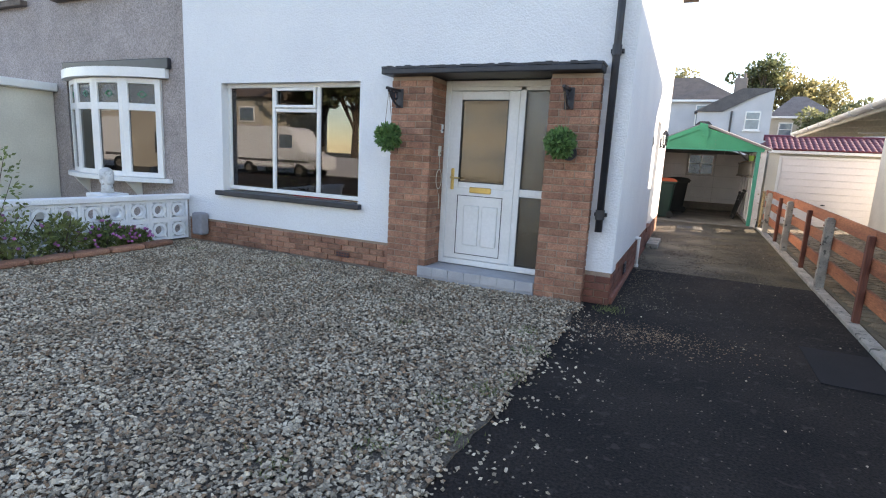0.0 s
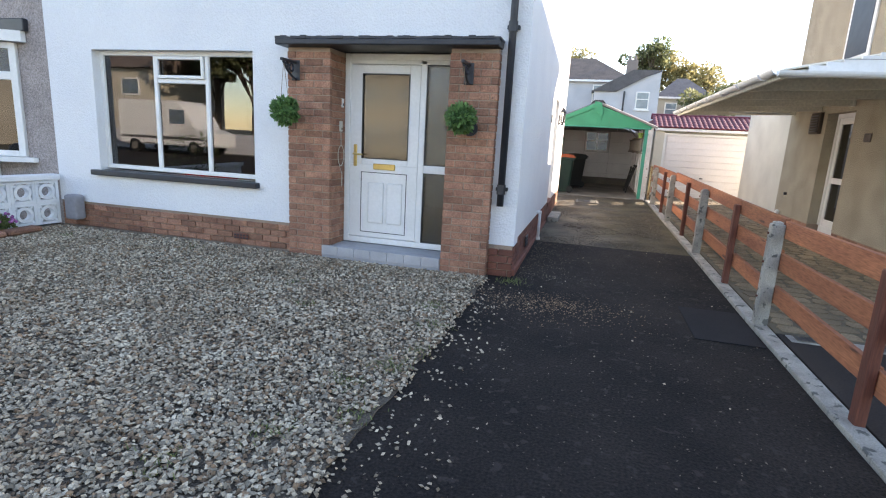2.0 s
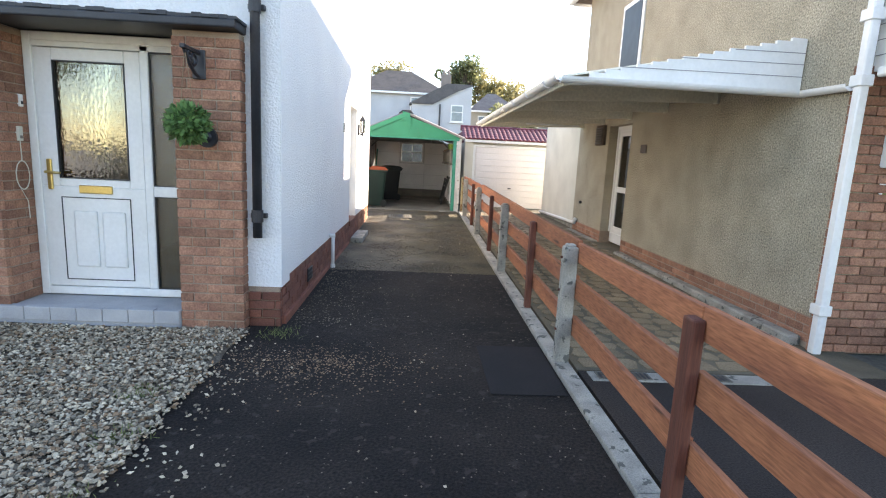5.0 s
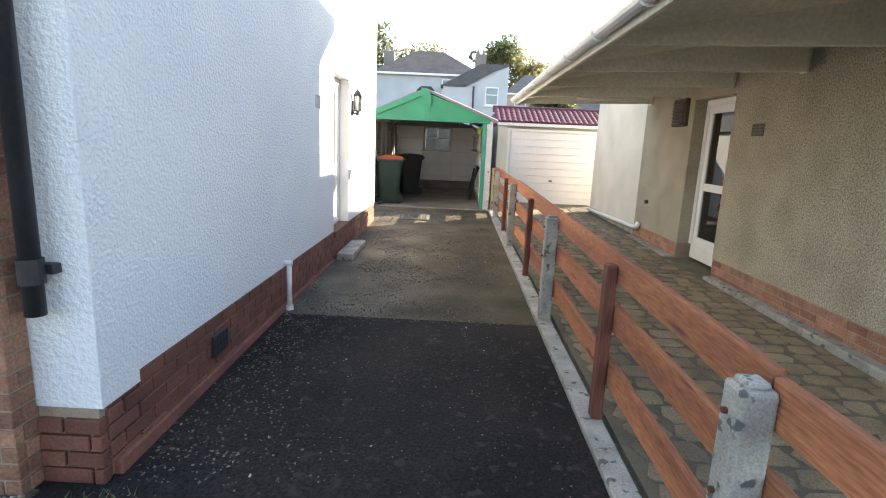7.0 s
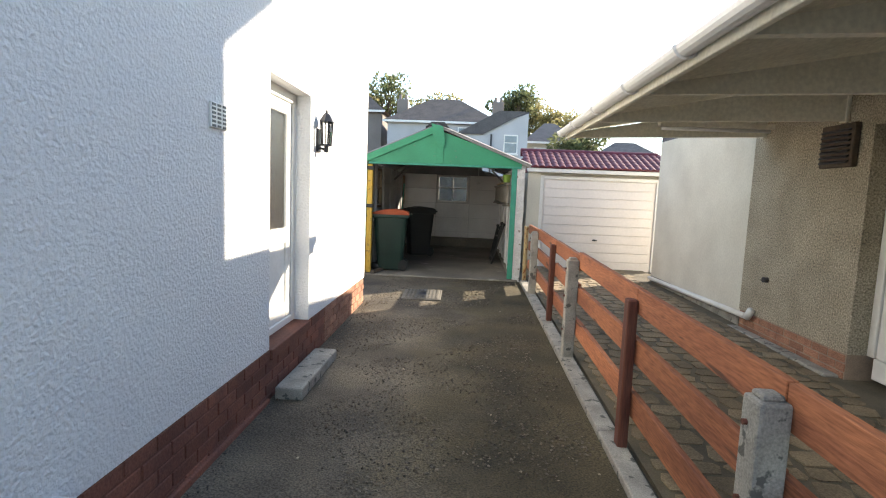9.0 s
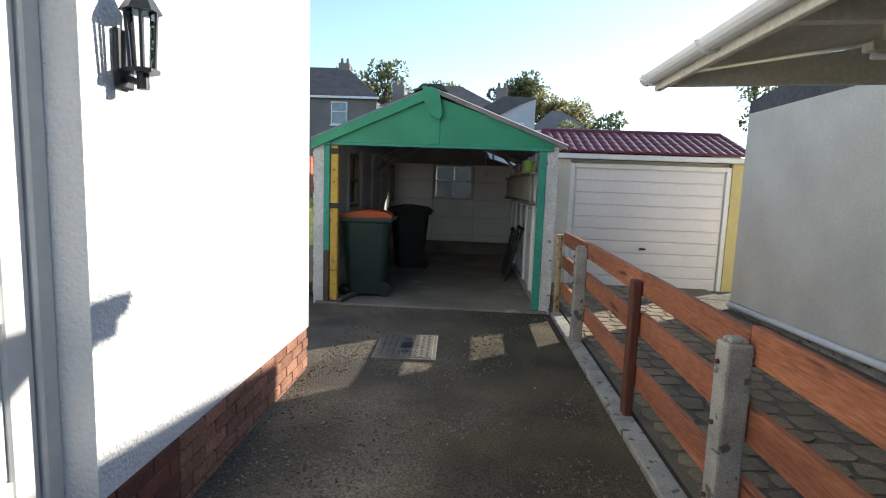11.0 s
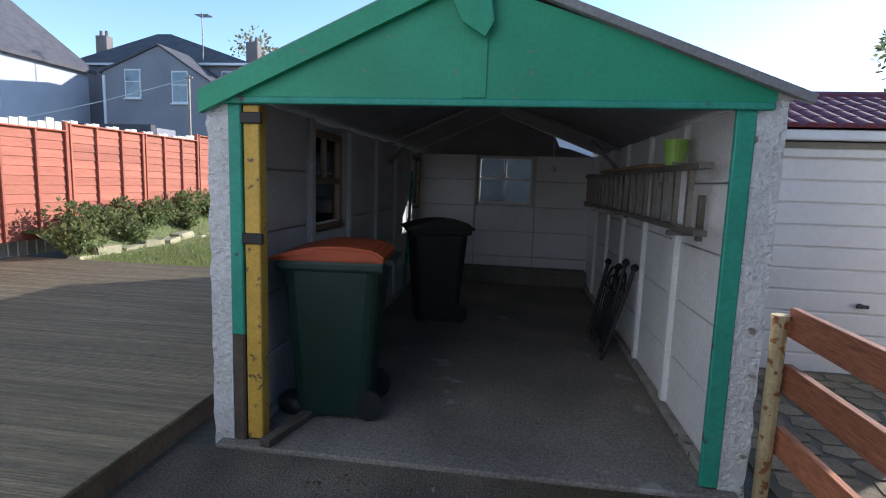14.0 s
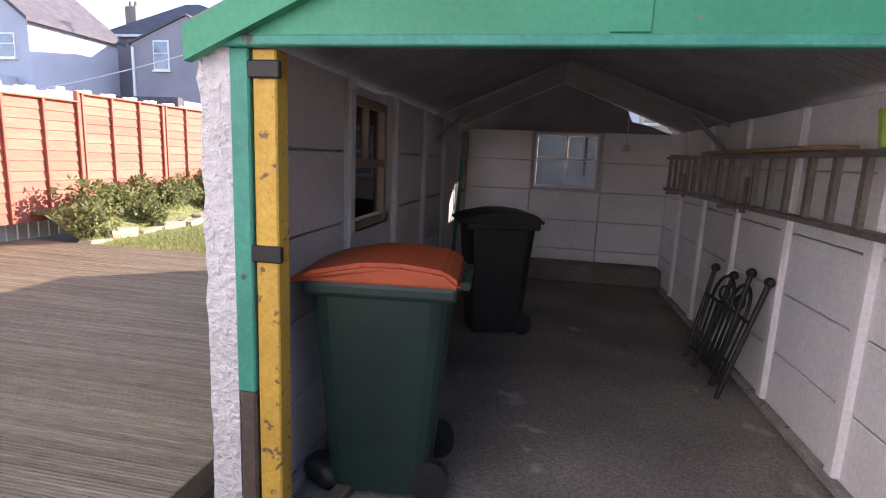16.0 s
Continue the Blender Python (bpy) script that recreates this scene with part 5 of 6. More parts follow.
# folded metal furniture leaning on the wall
def folded_stand(y, off, lean, turn):
    fm = thing("folded_metal_stand", "black folded metal bench end leaning on the wall", "metal furniture", "folded metal stands", at=pose(IX1 - off, y, GF, 0, lean, turn))
    L = 0.8
    for u in (0.0, 0.56):
        bm = bmesh.new()
        cyl(bm, (-0.02, u, 0), (-0.02, u, L - 0.05 + 0.08 * (u == 0)), 0.018, n=8)
        bmesh.ops.create_icosphere(bm, subdivisions=2, radius=0.035, matrix=Matrix.Translation((-0.02, u, L + 0.08 * (u == 0) - 0.03)))
        part("leg", bm, M_BINBLACK, fm)
    for k in range(6):
        bm = bmesh.new()
        u = 0.08 + k * 0.08
        cyl(bm, (-0.02, u, 0.10), (-0.025, u, 0.55), 0.009, n=6)
        part("bar", bm, M_BINBLACK, fm)
    for z in (0.10, 0.55):
        bm = bmesh.new()
        cyl(bm, (-0.02, 0, z), (-0.02, 0.56, z), 0.012, n=8)
        part("rail", bm, M_BINBLACK, fm)
    bm = bmesh.new()
    for k in range(14):
        a, b = math.pi * k / 14, math.pi * (k + 1) / 14
        cyl(bm, (-0.02, 0.28 - 0.17 * math.cos(a), 0.56 + 0.20 * math.sin(a)), (-0.02, 0.28 - 0.17 * math.cos(b), 0.56 + 0.20 * math.sin(b)), 0.012, n=6)
    part("arch", bm, M_BINBLACK, fm)
    bm = bmesh.new()
    for k in range(12):
        a, b = 2 * math.pi * k / 12, 2 * math.pi * (k + 1) / 12
        cyl(bm, (-0.02, 0.28 + 0.07 * math.cos(a), 0.63 + 0.05 * math.sin(a)), (-0.02, 0.28 + 0.07 * math.cos(b), 0.63 + 0.05 * math.sin(b)), 0.01, n=6)
    part("scroll", bm, M_BINBLACK, fm)


folded_stand(17.2, 0.27, 15, 0)
folded_stand(17.42, 0.24, 11, 4)
bm = bmesh.new()
cyl(bm, (IX0 + 0.08, 19.3, GF), (IX0 + 0.16, 19.3, 1.75), 0.02, n=8)
thing("broom_handle", "teal pole leaning in the garage corner", "pole", bm=bm, material=M_TEAL)

# ---- white garage with maroon tiles ----
PX0, PX1, PY0, PY1 = 1.84, 4.74, 17.40, 22.4
pg = thing("white_garage", "white garage with an up-and-over door and maroon tiled roof", "garage")
bm = bmesh.new()
box(bm, PX0, PX1, PY0 + 0.12, PY1, 0.0, 2.06)
part("body", bm, M_CREAM, pg)
bx("pier", pg, M_CREAM, PX0, PX0 + 0.26, PY0, PY0 + 0.118, 0.0, 2.06, bev=0.004)
bx("pier", pg, mat("cream_yellow_paint", (0.60, 0.50, 0.22), (0.52, 0.43, 0.2), 0.7), 4.54, PX1, PY0, PY0 + 0.118, 0.0, 2.06, bev=0.004, label="cream-yellow painted pier")
gd = bx("garage_door", pg, M_GDOOR, PX0 + 0.34, 4.46, PY0 + 0.06, PY0 + 0.10, 0.06, 1.93, label="white ribbed up-and-over door")
for k in range(10):
    z = 0.07 + k * 0.186
    bm = bmesh.new()
    box(bm, PX0 + 0.36, 4.44, PY0 + 0.042, PY0 + 0.062, z, z + 0.172, 0.008)
    part("door_rib", bm, M_GDOOR, gd)
bm = bmesh.new()
cyl(bm, (3.28, PY0 + 0.045, 0.70), (3.28, PY0 - 0.0, 0.70), 0.02)
box(bm, 3.23, 3.33, PY0 - 0.015, PY0 + 0.005, 0.685, 0.715, 0.005)
part("handle", bm, M_BLACK, gd)
rim("door_frame", pg, M_UPVC, PX0 + 0.26, 4.54, 0.0, 2.0, PY0 + 0.02, PY0 + 0.11, 0.07)
bx("fascia", pg, M_UPVC, PX0 - 0.02, PX1 + 0.1, PY0 - 0.10, PY0 + 0.12, 2.06, 2.14, bev=0.01)
TY, TZ = 18.35, 2.54
rows_n, cols_n = 5, 22
bx("roof_deck", pg, M_MAROON, PX0 - 0.03, PX1 + 0.03, TY - 0.02, PY1, 2.07, 2.42)
tile_me = None
for j in range(rows_n):
    for i in range(cols_n):
        if tile_me is None:
            bm = bmesh.new()
            w = (PX1 - PX0 + 0.16) / cols_n
            L_ = math.hypot(TY - PY0 + 0.12, TZ - 2.14) / rows_n
            prof = [(w * k / 8, 0.03 * math.sin(math.pi * k / 8) ** 0.7) for k in range(9)]
            prism(bm, prof + [(w, -0.012), (0, -0.012)], "y", 0, L_ + 0.04)
            tile_me = finish(bm, "tile", M_MAROON)
        ob = new("tile", tile_me)
        ob.parent = pg
        ang = math.degrees(math.atan2(TZ - 2.14, TY - PY0 + 0.12))
        ob.matrix_basis = pose(PX0 - 0.08 + i * (PX1 - PX0 + 0.16) / cols_n, PY0 - 0.12 + (TY - PY0 + 0.12) * j / rows_n, 2.155 + (TZ - 2.14) * j / rows_n + 0.012 * 1, ang - 1.5, 0, 0)
bm = bmesh.new()
cyl(bm, (PX0 - 0.10, TY, TZ - 0.01), (PX1 - 0.02, TY, TZ - 0.01), 0.09, n=14)
part("ridge_tile", bm, M_MAROON, pg)
bm = bmesh.new()
prism(bm, [(PY0 - 0.02, 2.06), (TY, TZ - 0.05), (TY + 0.03, TZ - 0.05), (TY + 0.03, 2.06)], "x", PX0 - 0.02, PX1 + 0.02)
part("verge", bm, M_MAROON, pg)
# scroll gate beside it
gt = thing("iron_gate", "low scrolled wrought iron gate beside the white garage", "gate", at=pose(4.80, 17.35, 0.08, 0, 0, -8))
for k in range(8):
    bm = bmesh.new()
    cyl(bm, (0.05 + k * 0.11, 0, 0.02), (0.05 + k * 0.11, 0, 0.9), 0.008, n=6)
    part("bar", bm, M_BLACK, gt)
for z in (0.06, 0.5, 0.92):
    bx("rail", gt, M_BLACK, 0.0, 0.9, -0.01, 0.01, z, z + 0.02)

# manhole cover
mh = thing("manhole_cover", "square studded iron inspection cover in the drive", "manhole cover", at=pose(0.06, 13.72, 0.108, 0, 0, 2))
bm = bmesh.new()
box(bm, -0.27, 0.27, -0.36, 0.36, -0.02, 0.012, 0.004)
part("frame", bm, M_IRON, mh)
bm = bmesh.new()
box(bm, -0.24, 0.24, -0.33, 0.33, 0.0, 0.018, 0.004)
pt = part("plate", bm, M_IRON, mh)
sm = None
for i in range(9):
    for j in range(13):
        if abs(i - 4) < 2 and abs(j - 6) < 4:
            continue
        if sm is None:
            bm = bmesh.new()
            box(bm, -0.016, 0.016, -0.006, 0.006, 0.016, 0.024, 0.002)
            sm = finish(bm, "stud", M_IRON)
        ob = new("stud", sm)
        ob.parent, ob.matrix_basis = pt, pose(-0.205 + i * 0.051, -0.295 + j * 0.049, 0, 0, 0, 45 if (i + j) % 2 else -45)
for v_ in (-0.18, 0.18):
    bm = bmesh.new()
    cyl(bm, (0, v_, 0.016), (0, v_, 0.021), 0.035, n=16)
    part("key_hole", bm, M_BLACK, pt)
bx("badge", pt, M_BLACK, -0.05, 0.05, -0.09, 0.09, 0.016, 0.021)

# ---- back garden ----
deck = thing("deck", "grey-brown grooved timber deck behind the house", "deck", kind="structure")
bx("joist_frame", deck, M_WOODTRIM, -7.3, -1.52, 13.18, 19.7, 0.02, 0.235)
for k in range(46):
    y0_ = 13.17 + k * 0.142
    bm = bmesh.new()
    n = 7
    x1_ = -1.47
    box(bm, -7.3, x1_, y0_, y0_ + 0.136, 0.237, 0.262, 0.003)
    for g in range(6):
        gy = y0_ + 0.012 + g * 0.020
        box(bm, -7.3, x1_ - 0.004, gy, gy + 0.011, 0.26, 0.265)
    part("deck_board", bm, M_DECK, deck)


def lawn_z(x, y):
    rise = min(1.0, max(0.0, (-6.0 - x) / 0.9))
    return 0.20 + 0.02 * min(6, max(0, y - 19.7)) + 0.42 * rise * rise + 0.03 * noise.noise((x, y, 0))


bm = bmesh.new()
nx, ny = 30, 40
grid = [[bm.verts.new((-8.6 + 9.6 * i / nx, 19.72 + 20 * j / ny, lawn_z(-8.6 + 9.6 * i / nx, 19.72 + 20 * j / ny))) for i in range(nx + 1)] for j in range(ny + 1)]
for j in range(ny):
    for i in range(nx):
        x = -8.6 + 9.6 * (i + 1) / nx
        y = 19.72 + 20 * j / ny
        if x > -1.45 and y < 21.0:
            continue
        bm.faces.new((grid[j][i], grid[j][i + 1], grid[j + 1][i + 1], grid[j + 1][i]))
thing("lawn", "sunlit garden lawn rising to the fence", "lawn", bm=bm, material=M_SOIL, kind="structure")


def blades(name, label, spots, h, w, material, lean=0.5):
    v, f = [], []
    for x, y, z in spots:
        a = random.uniform(0, 6.283)
        hh = h * random.uniform(0.6, 1.3)
        dx_, dy_ = math.cos(a) * w, math.sin(a) * w
        lx_, ly_ = random.gauss(0, lean) * hh, random.gauss(0, lean) * hh
        n = len(v)
        v += [(x - dx_, y - dy_, z), (x + dx_, y + dy_, z), (x + lx_, y + ly_, z + hh)]
        f.append((n, n + 1, n + 2))
    me = bpy.data.meshes.new(name)
    me.from_pydata(v, [], f)
    me.materials.append(material)
    return tagged(new(name, me), label, "grass", kind="stuff")


sp = []
for k in range(36000):
    x, y = random.uniform(-8.4, -1.5), 19.75 + 12 * random.random() ** 1.4
    sp.append((x, y, lawn_z(x, y)))
blades("grass", "short uneven green lawn grass", sp, 0.07, 0.008, M_GRASS)
# rubble edging of the bed
for k in range(26):
    y = 19.9 + k * 0.5 + random.uniform(-0.08, 0.08)
    x = -6.35 + random.uniform(-0.08, 0.08)
    bm = bmesh.new()
    box(bm, -0.12, 0.12, -0.24, 0.24, -0.06, random.uniform(0.1, 0.2), 0.04, 2)
    for v_ in bm.verts:
        v_.co += Vector((random.gauss(0, 0.012), random.gauss(0, 0.012), random.gauss(0, 0.012)))
    thing("edging_stone", "pale rough stone edging the flower bed", "stone", "bed edging", at=pose(x, y, lawn_z(x, y) - 0.10, random.uniform(-6, 6), random.uniform(-6, 6), random.uniform(-15, 15)), bm=bm, material=M_STONEWALL)
bm = bmesh.new()
bmesh.ops.create_icosphere(bm, subdivisions=3, radius=0.2)
for v_ in bm.verts:
    v_.co *= 1 + 0.04 * noise.noise(v_.co * 9)
thing("stone_ball", "grey stone ball ornament on the lawn", "ornament", at=pose(-4.6, 22.5, lawn_z(-4.6, 22.5) + 0.18), bm=bm, material=M_CONC)


def shrub(x, y, z, r, n, material, label, size=0.06, flower=None):
    s = thing("shrub", label, "shrub", at=pose(x, y, z))
    bm = bmesh.new()
    for k in range(6):
        a = k * 1.05
        cyl(bm, (0, 0, -0.02), (r * 0.6 * math.cos(a), r * 0.6 * math.sin(a), r * random.uniform(0.7, 1.2)), 0.012, 0.004, n=5)
    part("stem", bm, M_BARK, s)
    bm = bmesh.new()
    for k in range(9):
        a = random.uniform(0, 6.28)
        d = random.uniform(0, 0.7) * r
        leaf_ball(bm, (d * math.cos(a), d * math.sin(a), r * random.uniform(0.3, 0.95)), r * random.uniform(0.3, 0.5), n // 9, size)
    part("foliage", bm, material, s)
    if flower:
        bm = bmesh.new()
        for k in range(40):
            d = Vector((random.gauss(0, 1), random.gauss(0, 1), random.uniform(0.1, 1))).normalized() * r
            bmesh.ops.create_icosphere(bm, subdivisions=1, radius=0.02, matrix=Matrix.Translation((d.x, d.y, d.z * 0.9 + 0.1)))
        part("flower", bm, flower, s)
    return s


for k in range(32):
    y = 19.9 + k * 0.42
    x = -6.7 + random.uniform(-0.35, 0.3)
    shrub(x, y, lawn_z(x, max(y, 19.8)), random.uniform(0.26, 0.50), 560, M_LEAF, "leafy green border shrub under the fence", 0.075)

# orange lap-panel fence
for k in range(11):
    y0_ = 17.0 + k * 1.83
    top = 2.22 + 0.13 * (k // 2)
    f = thing("fence_panel", "orange-red overlapped timber fence panel in sunlight", "fence panel", "garden fence panels")
    base = top - 1.72
    for j in range(12):
        z = base + j * 0.145
        bm = bmesh.new()
        vs = box(bm, -0.012, 0.012, y0_ + 0.05, y0_ + 1.80, 0, 0.165, m=pose(-7.25, 0, z, 0, -6, 0))
        for v_ in bm.verts:
            v_.co.z += 0.006 * math.sin(v_.co.y * 3 + j)
        part("board", bm, M_GFENCE, f)
    for u in (0.05, 0.62, 1.22, 1.79):
        bx("batten", f, M_GFENCE, -7.232, -7.20, y0_ + u - 0.02, y0_ + u + 0.02, base, top + 0.03, bev=0.004)
    bx("capping", f, M_GFENCE, -7.28, -7.19, y0_ + 0.02, y0_ + 1.82, top + 0.03, top + 0.055, bev=0.004)
    bm = bmesh.new()
    box(bm, -7.30, -7.22, y0_ - 0.04, y0_ + 0.035, 0.1, top + 0.08, 0.01)
    part("post", bm, M_GFENCE, f)
bm = bmesh.new()
for k in range(120):
    y = 17.0 + k * 0.165
    box(bm, -7.62, -7.58, y, y + 0.14, 0.2, 2.42 + 0.03 * math.sin(k * 2.1) + 0.05 * (k // 22))
back_pickets = thing("picket_fence", "pale picket fence behind the orange panels", "fence", bm=bm, material=M_CARPORT, kind="stuff")


wl_ = thing("washing_pole", "slender grey washing-line pole beyond the fence", "pole")
bm = bmesh.new()
cyl(bm, (-8.2, 25.5, 0.1), (-8.2, 25.5, 4.12), 0.035, n=8)
part("pole", bm, M_METAL, wl_)
bm = bmesh.new()
cyl(bm, (-8.3, 25.5, 4.08), (-8.1, 25.5, 4.08), 0.02, n=6)
part("hook", bm, M_METAL, wl_)
cable("washing_line", "pale washing line sagging from the pole", [(-8.2 - 6 * k / 12, 25.5 - 1 * k / 12, 4.05 - 1.5 * k / 12 - 0.1 * math.sin(math.pi * k / 12)) for k in range(13)], 0.012, M_UPVC)

# ---- far houses ----
def window_far(parent, x, y, z, w, h, ax="y"):
    if ax == "y":
        fr = bx("window", parent, M_UPVC, x - w / 2, x + w / 2, y - 0.06, y + 0.02, z, z + h, bev=0.01)
        bx("pane", fr, M_FARPANE, x - w / 2 + 0.08, x + w / 2 - 0.08, y - 0.075, y - 0.05, z + 0.08, z + h * 0.55)
        bx("pane", fr, M_FARPANE, x - w / 2 + 0.08, x + w / 2 - 0.08, y - 0.075, y - 0.05, z + h * 0.55 + 0.06, z + h - 0.08)
        bx("sill", parent, M_UPVC, x - w / 2 - 0.06, x + w / 2 + 0.06, y - 0.14, y + 0.02, z - 0.08, z)


M_FARPANE = mat("far_glass", (0.10, 0.14, 0.18), (0.16, 0.20, 0.25), 0.12, scale=1, fine=5, bump=0, spec=0.8)


def hip_house(name, label, x0, x1, y0, y1, z0, eave, ridge, wallm, roofm, inset, chim=(), wins=()):
    h_ = thing(name, label, "house")
    bx("wall", h_, wallm, x0, x1, y0, y1, z0, eave)
    bm = bmesh.new()
    o = 0.3
    a = [bm.verts.new(p) for p in ((x0 - o, y0 - o, eave), (x1 + o, y0 - o, eave), (x1 + o, y1 + o, eave), (x0 - o, y1 + o, eave))]
    ym_ = (y0 + y1) / 2
    in0, in1 = inset if isinstance(inset, tuple) else (inset, inset)
    r = [bm.verts.new((x0 + in0, ym_, ridge)), bm.verts.new((x1 - in1, ym_, ridge))]
    for q in ((a[0], a[1], r[1], r[0]), (a[2], a[3], r[0], r[1]), (a[1], a[2], r[1]), (a[3], a[0], r[0]), (a[3], a[2], a[1], a[0])):
        bm.faces.new(q)
    bmesh.ops.recalc_face_normals(bm, faces=bm.faces[:])
    rf = part("roof", bm, roofm, h_)
    bx("fascia", h_, M_UPVC, x0 - 0.3, x1 + 0.3, y0 - 0.34, y0 - 0.29, eave - 0.12, eave + 0.02)
    for cx_, cy_, cz in chim:
        bm = bmesh.new()
        box(bm, cx_ - 0.4, cx_ + 0.4, cy_ - 0.3, cy_ + 0.3, eave - 0.2, cz, 0.03)
        for u in (-0.2, 0.2):
            cyl(bm, (cx_ + u, cy_, cz), (cx_ + u, cy_, cz + 0.35), 0.12, 0.09, n=10)
        part("chimney", bm, M_FARSTONE, rf)
    for w_ in wins:
        window_far(h_, w_[0], y0, w_[1], w_[2], w_[3])
    return h_


# grey house with a gabled rear wing
C = hip_house("grey_house", "grey rendered house with a hipped slate roof beyond the fence", -27.8, -15.9, 43.0, 49, 0, 8.2, 10.8, M_FARGREY, M_SLATE, (3.7, 7.2), [(-27.2, 45, 10.4), (-17.2, 46, 10.2)], [(-17.1, 6.0, 1.2, 1.8)])
bm = bmesh.new()
prism(bm, [(-23.4, 0), (-15.4, 0), (-15.4, 5.75), (-19.9, 8.6), (-23.4, 7.2)], "y", 40.3, 43.0)
part("rear_wing", bm, M_FARGREY, C)
window_far(C, -21.5, 40.3, 5.75, 1.0, 1.6)
window_far(C, -18.6, 40.3, 5.5, 1.0, 1.75)
bm = bmesh.new()
prism(bm, [(-23.55, 7.14), (-19.9, 8.62), (-15.2, 5.64), (-15.2, 5.74), (-19.9, 8.74), (-23.55, 7.26)], "y", 40.2, 43.0)
part("wing_roof", bm, M_SLATE, C)
bm = bmesh.new()
cyl(bm, (-23.3, 40.25, 2), (-23.3, 40.25, 7.0), 0.08, n=8)
part("downpipe", bm, M_UPVC, C)
bm = bmesh.new()
cyl(bm, (-18.9, 43, 8.4), (-18.9, 43, 11.2), 0.03, n=6)
for u in range(5):
    cyl(bm, (-19.4, 43 + u * 0.14, 11.1), (-18.5, 43 + u * 0.14, 11.1), 0.02, n=5)
part("aerial", bm, M_METAL, C)
bm = bmesh.new()
prism(bm, [(-31.5, 2.6), (-15, 2.6), (-15, 3.6), (-31.5, 3.6)], "y", 33.0, 33.3)
shed = thing("outbuilding", "low grey timber outbuilding behind the fence", "shed", bm=bm, material=M_SLATE)
bx("wall", shed, M_FARGREY, -31.5, -15, 33.35, 34.6, 0, 3.5)

W2 = thing("white_gable_house", "white rendered house with a dark roof and shaded side", "house")
bm = bmesh.new()
prism(bm, [(-35.8, 0), (-25.4, 0), (-25.4, 7.5), (-30.6, 11.4), (-35.8, 7.5)], "y", 36.0, 41.5)
part("wall", bm, M_FARWALL, W2)
bm = bmesh.new()
prism(bm, [(-36.2, 7.2), (-30.6, 11.4), (-25.1, 7.3), (-25.1, 7.5), (-30.6, 11.65), (-36.2, 7.45)], "y", 35.7, 41.8)
part("roof", bm, M_SLATE, W2)
window_far(W2, -26.9, 36.0, 5.6, 1.4, 1.2)
bx("balcony", W2, M_FARWALL, -32.3, -26.3, 35.0, 36, 3.6, 4.7, bev=0.03)

# houses beyond the garages
h1 = hip_house("hip_roof_house", "pale blue rendered house with a brown hipped roof", -5.2, 2.2, 42, 48, 0, 6.3, 8.3, M_FARWALL, M_BROWNTILE, 2.7, [(2.3, 45, 8.2), (-4.6, 45, 8.2)], [(0.0, 4.5, 0.9, 1.5)])
wh = thing("white_wing_house", "white rendered house wing with a monopitch slate roof", "house")
bm = bmesh.new()
prism(bm, [(-0.3, 0), (4.05, 0), (4.05, 6.75), (2.0, 6.0), (-0.3, 5.35)], "y", 40.2, 44)
part("wall", bm, M_FARWALL, wh)
bm = bmesh.new()
prism(bm, [(-0.5, 5.36), (2.0, 6.1), (4.15, 6.88), (4.15, 7.0), (2.0, 6.24), (-0.5, 5.48)], "y", 41.0, 44.2)
part("roof", bm, M_SLATE, wh)
bm = bmesh.new()
prism(bm, [(-0.5, 5.36), (1.2, 5.36), (3.9, 6.85), (2.2, 6.85)], "y", 40.05, 40.19)
part("roof_slope", bm, M_SLATE, wh)
window_far(wh, 3.0, 40.2, 4.2, 0.9, 1.2)
bm = bmesh.new()
cyl(bm, (1.75, 40.1, 1), (1.75, 40.1, 5.4), 0.06, n=8)
part("downpipe", bm, M_BLACK, wh)
hip_house("cream_house", "cream house with a slate roof among trees", 4.6, 8.6, 46, 52, 0, 5.6, 7.4, M_FARCREAM, M_SLATE, 1.6, [], [(5.6, 4.0, 0.9, 1.2)])
hip_house("stone_house", "grey-brown house with a slate roof beside the trees", -13.8, -6.0, 44, 50, 0, 7.2, 9.7, M_FARSTONE, M_BROWNTILE, (2.2, 2.6), [(-8.8, 47, 10.0)], [(-11.5, 5.4, 1.1, 1.5), (-8.4, 5.4, 1.1, 1.5)])
gh = thing("gabled_house", "small white gabled house between the larger roofs", "house")
bm = bmesh.new()
prism(bm, [(-21.9, 0), (-19.1, 0), (-19.1, 7.6), (-20.5, 9.2), (-21.9, 7.6)], "y", 56, 61)
part("wall", bm, M_FARWALL, gh)
bm = bmesh.new()
prism(bm, [(-22.2, 7.3), (-20.5, 9.22), (-18.8, 7.3), (-18.8, 7.5), (-20.5, 9.42), (-22.2, 7.5)], "y", 55.7, 61)
part("roof", bm, M_SLATE, gh)
window_far(gh, -20.5, 56, 6.0, 1.1, 1.2)
hip_house("distant_house", "distant white house with a slate roof", 13, 20, 60, 66, 0, 5.6, 7.6, M_FARWALL, M_SLATE, 2.5, [], [(15, 3.9, 1, 1.3), (18, 3.9, 1, 1.3)])
hip_house("distant_house", "distant white house with a slate roof", 8.9, 12.2, 56, 62, 0, 5.2, 7.0, M_FARWALL, M_SLATE, 1.3, [], [(10.5, 3.7, 1, 1.3)])


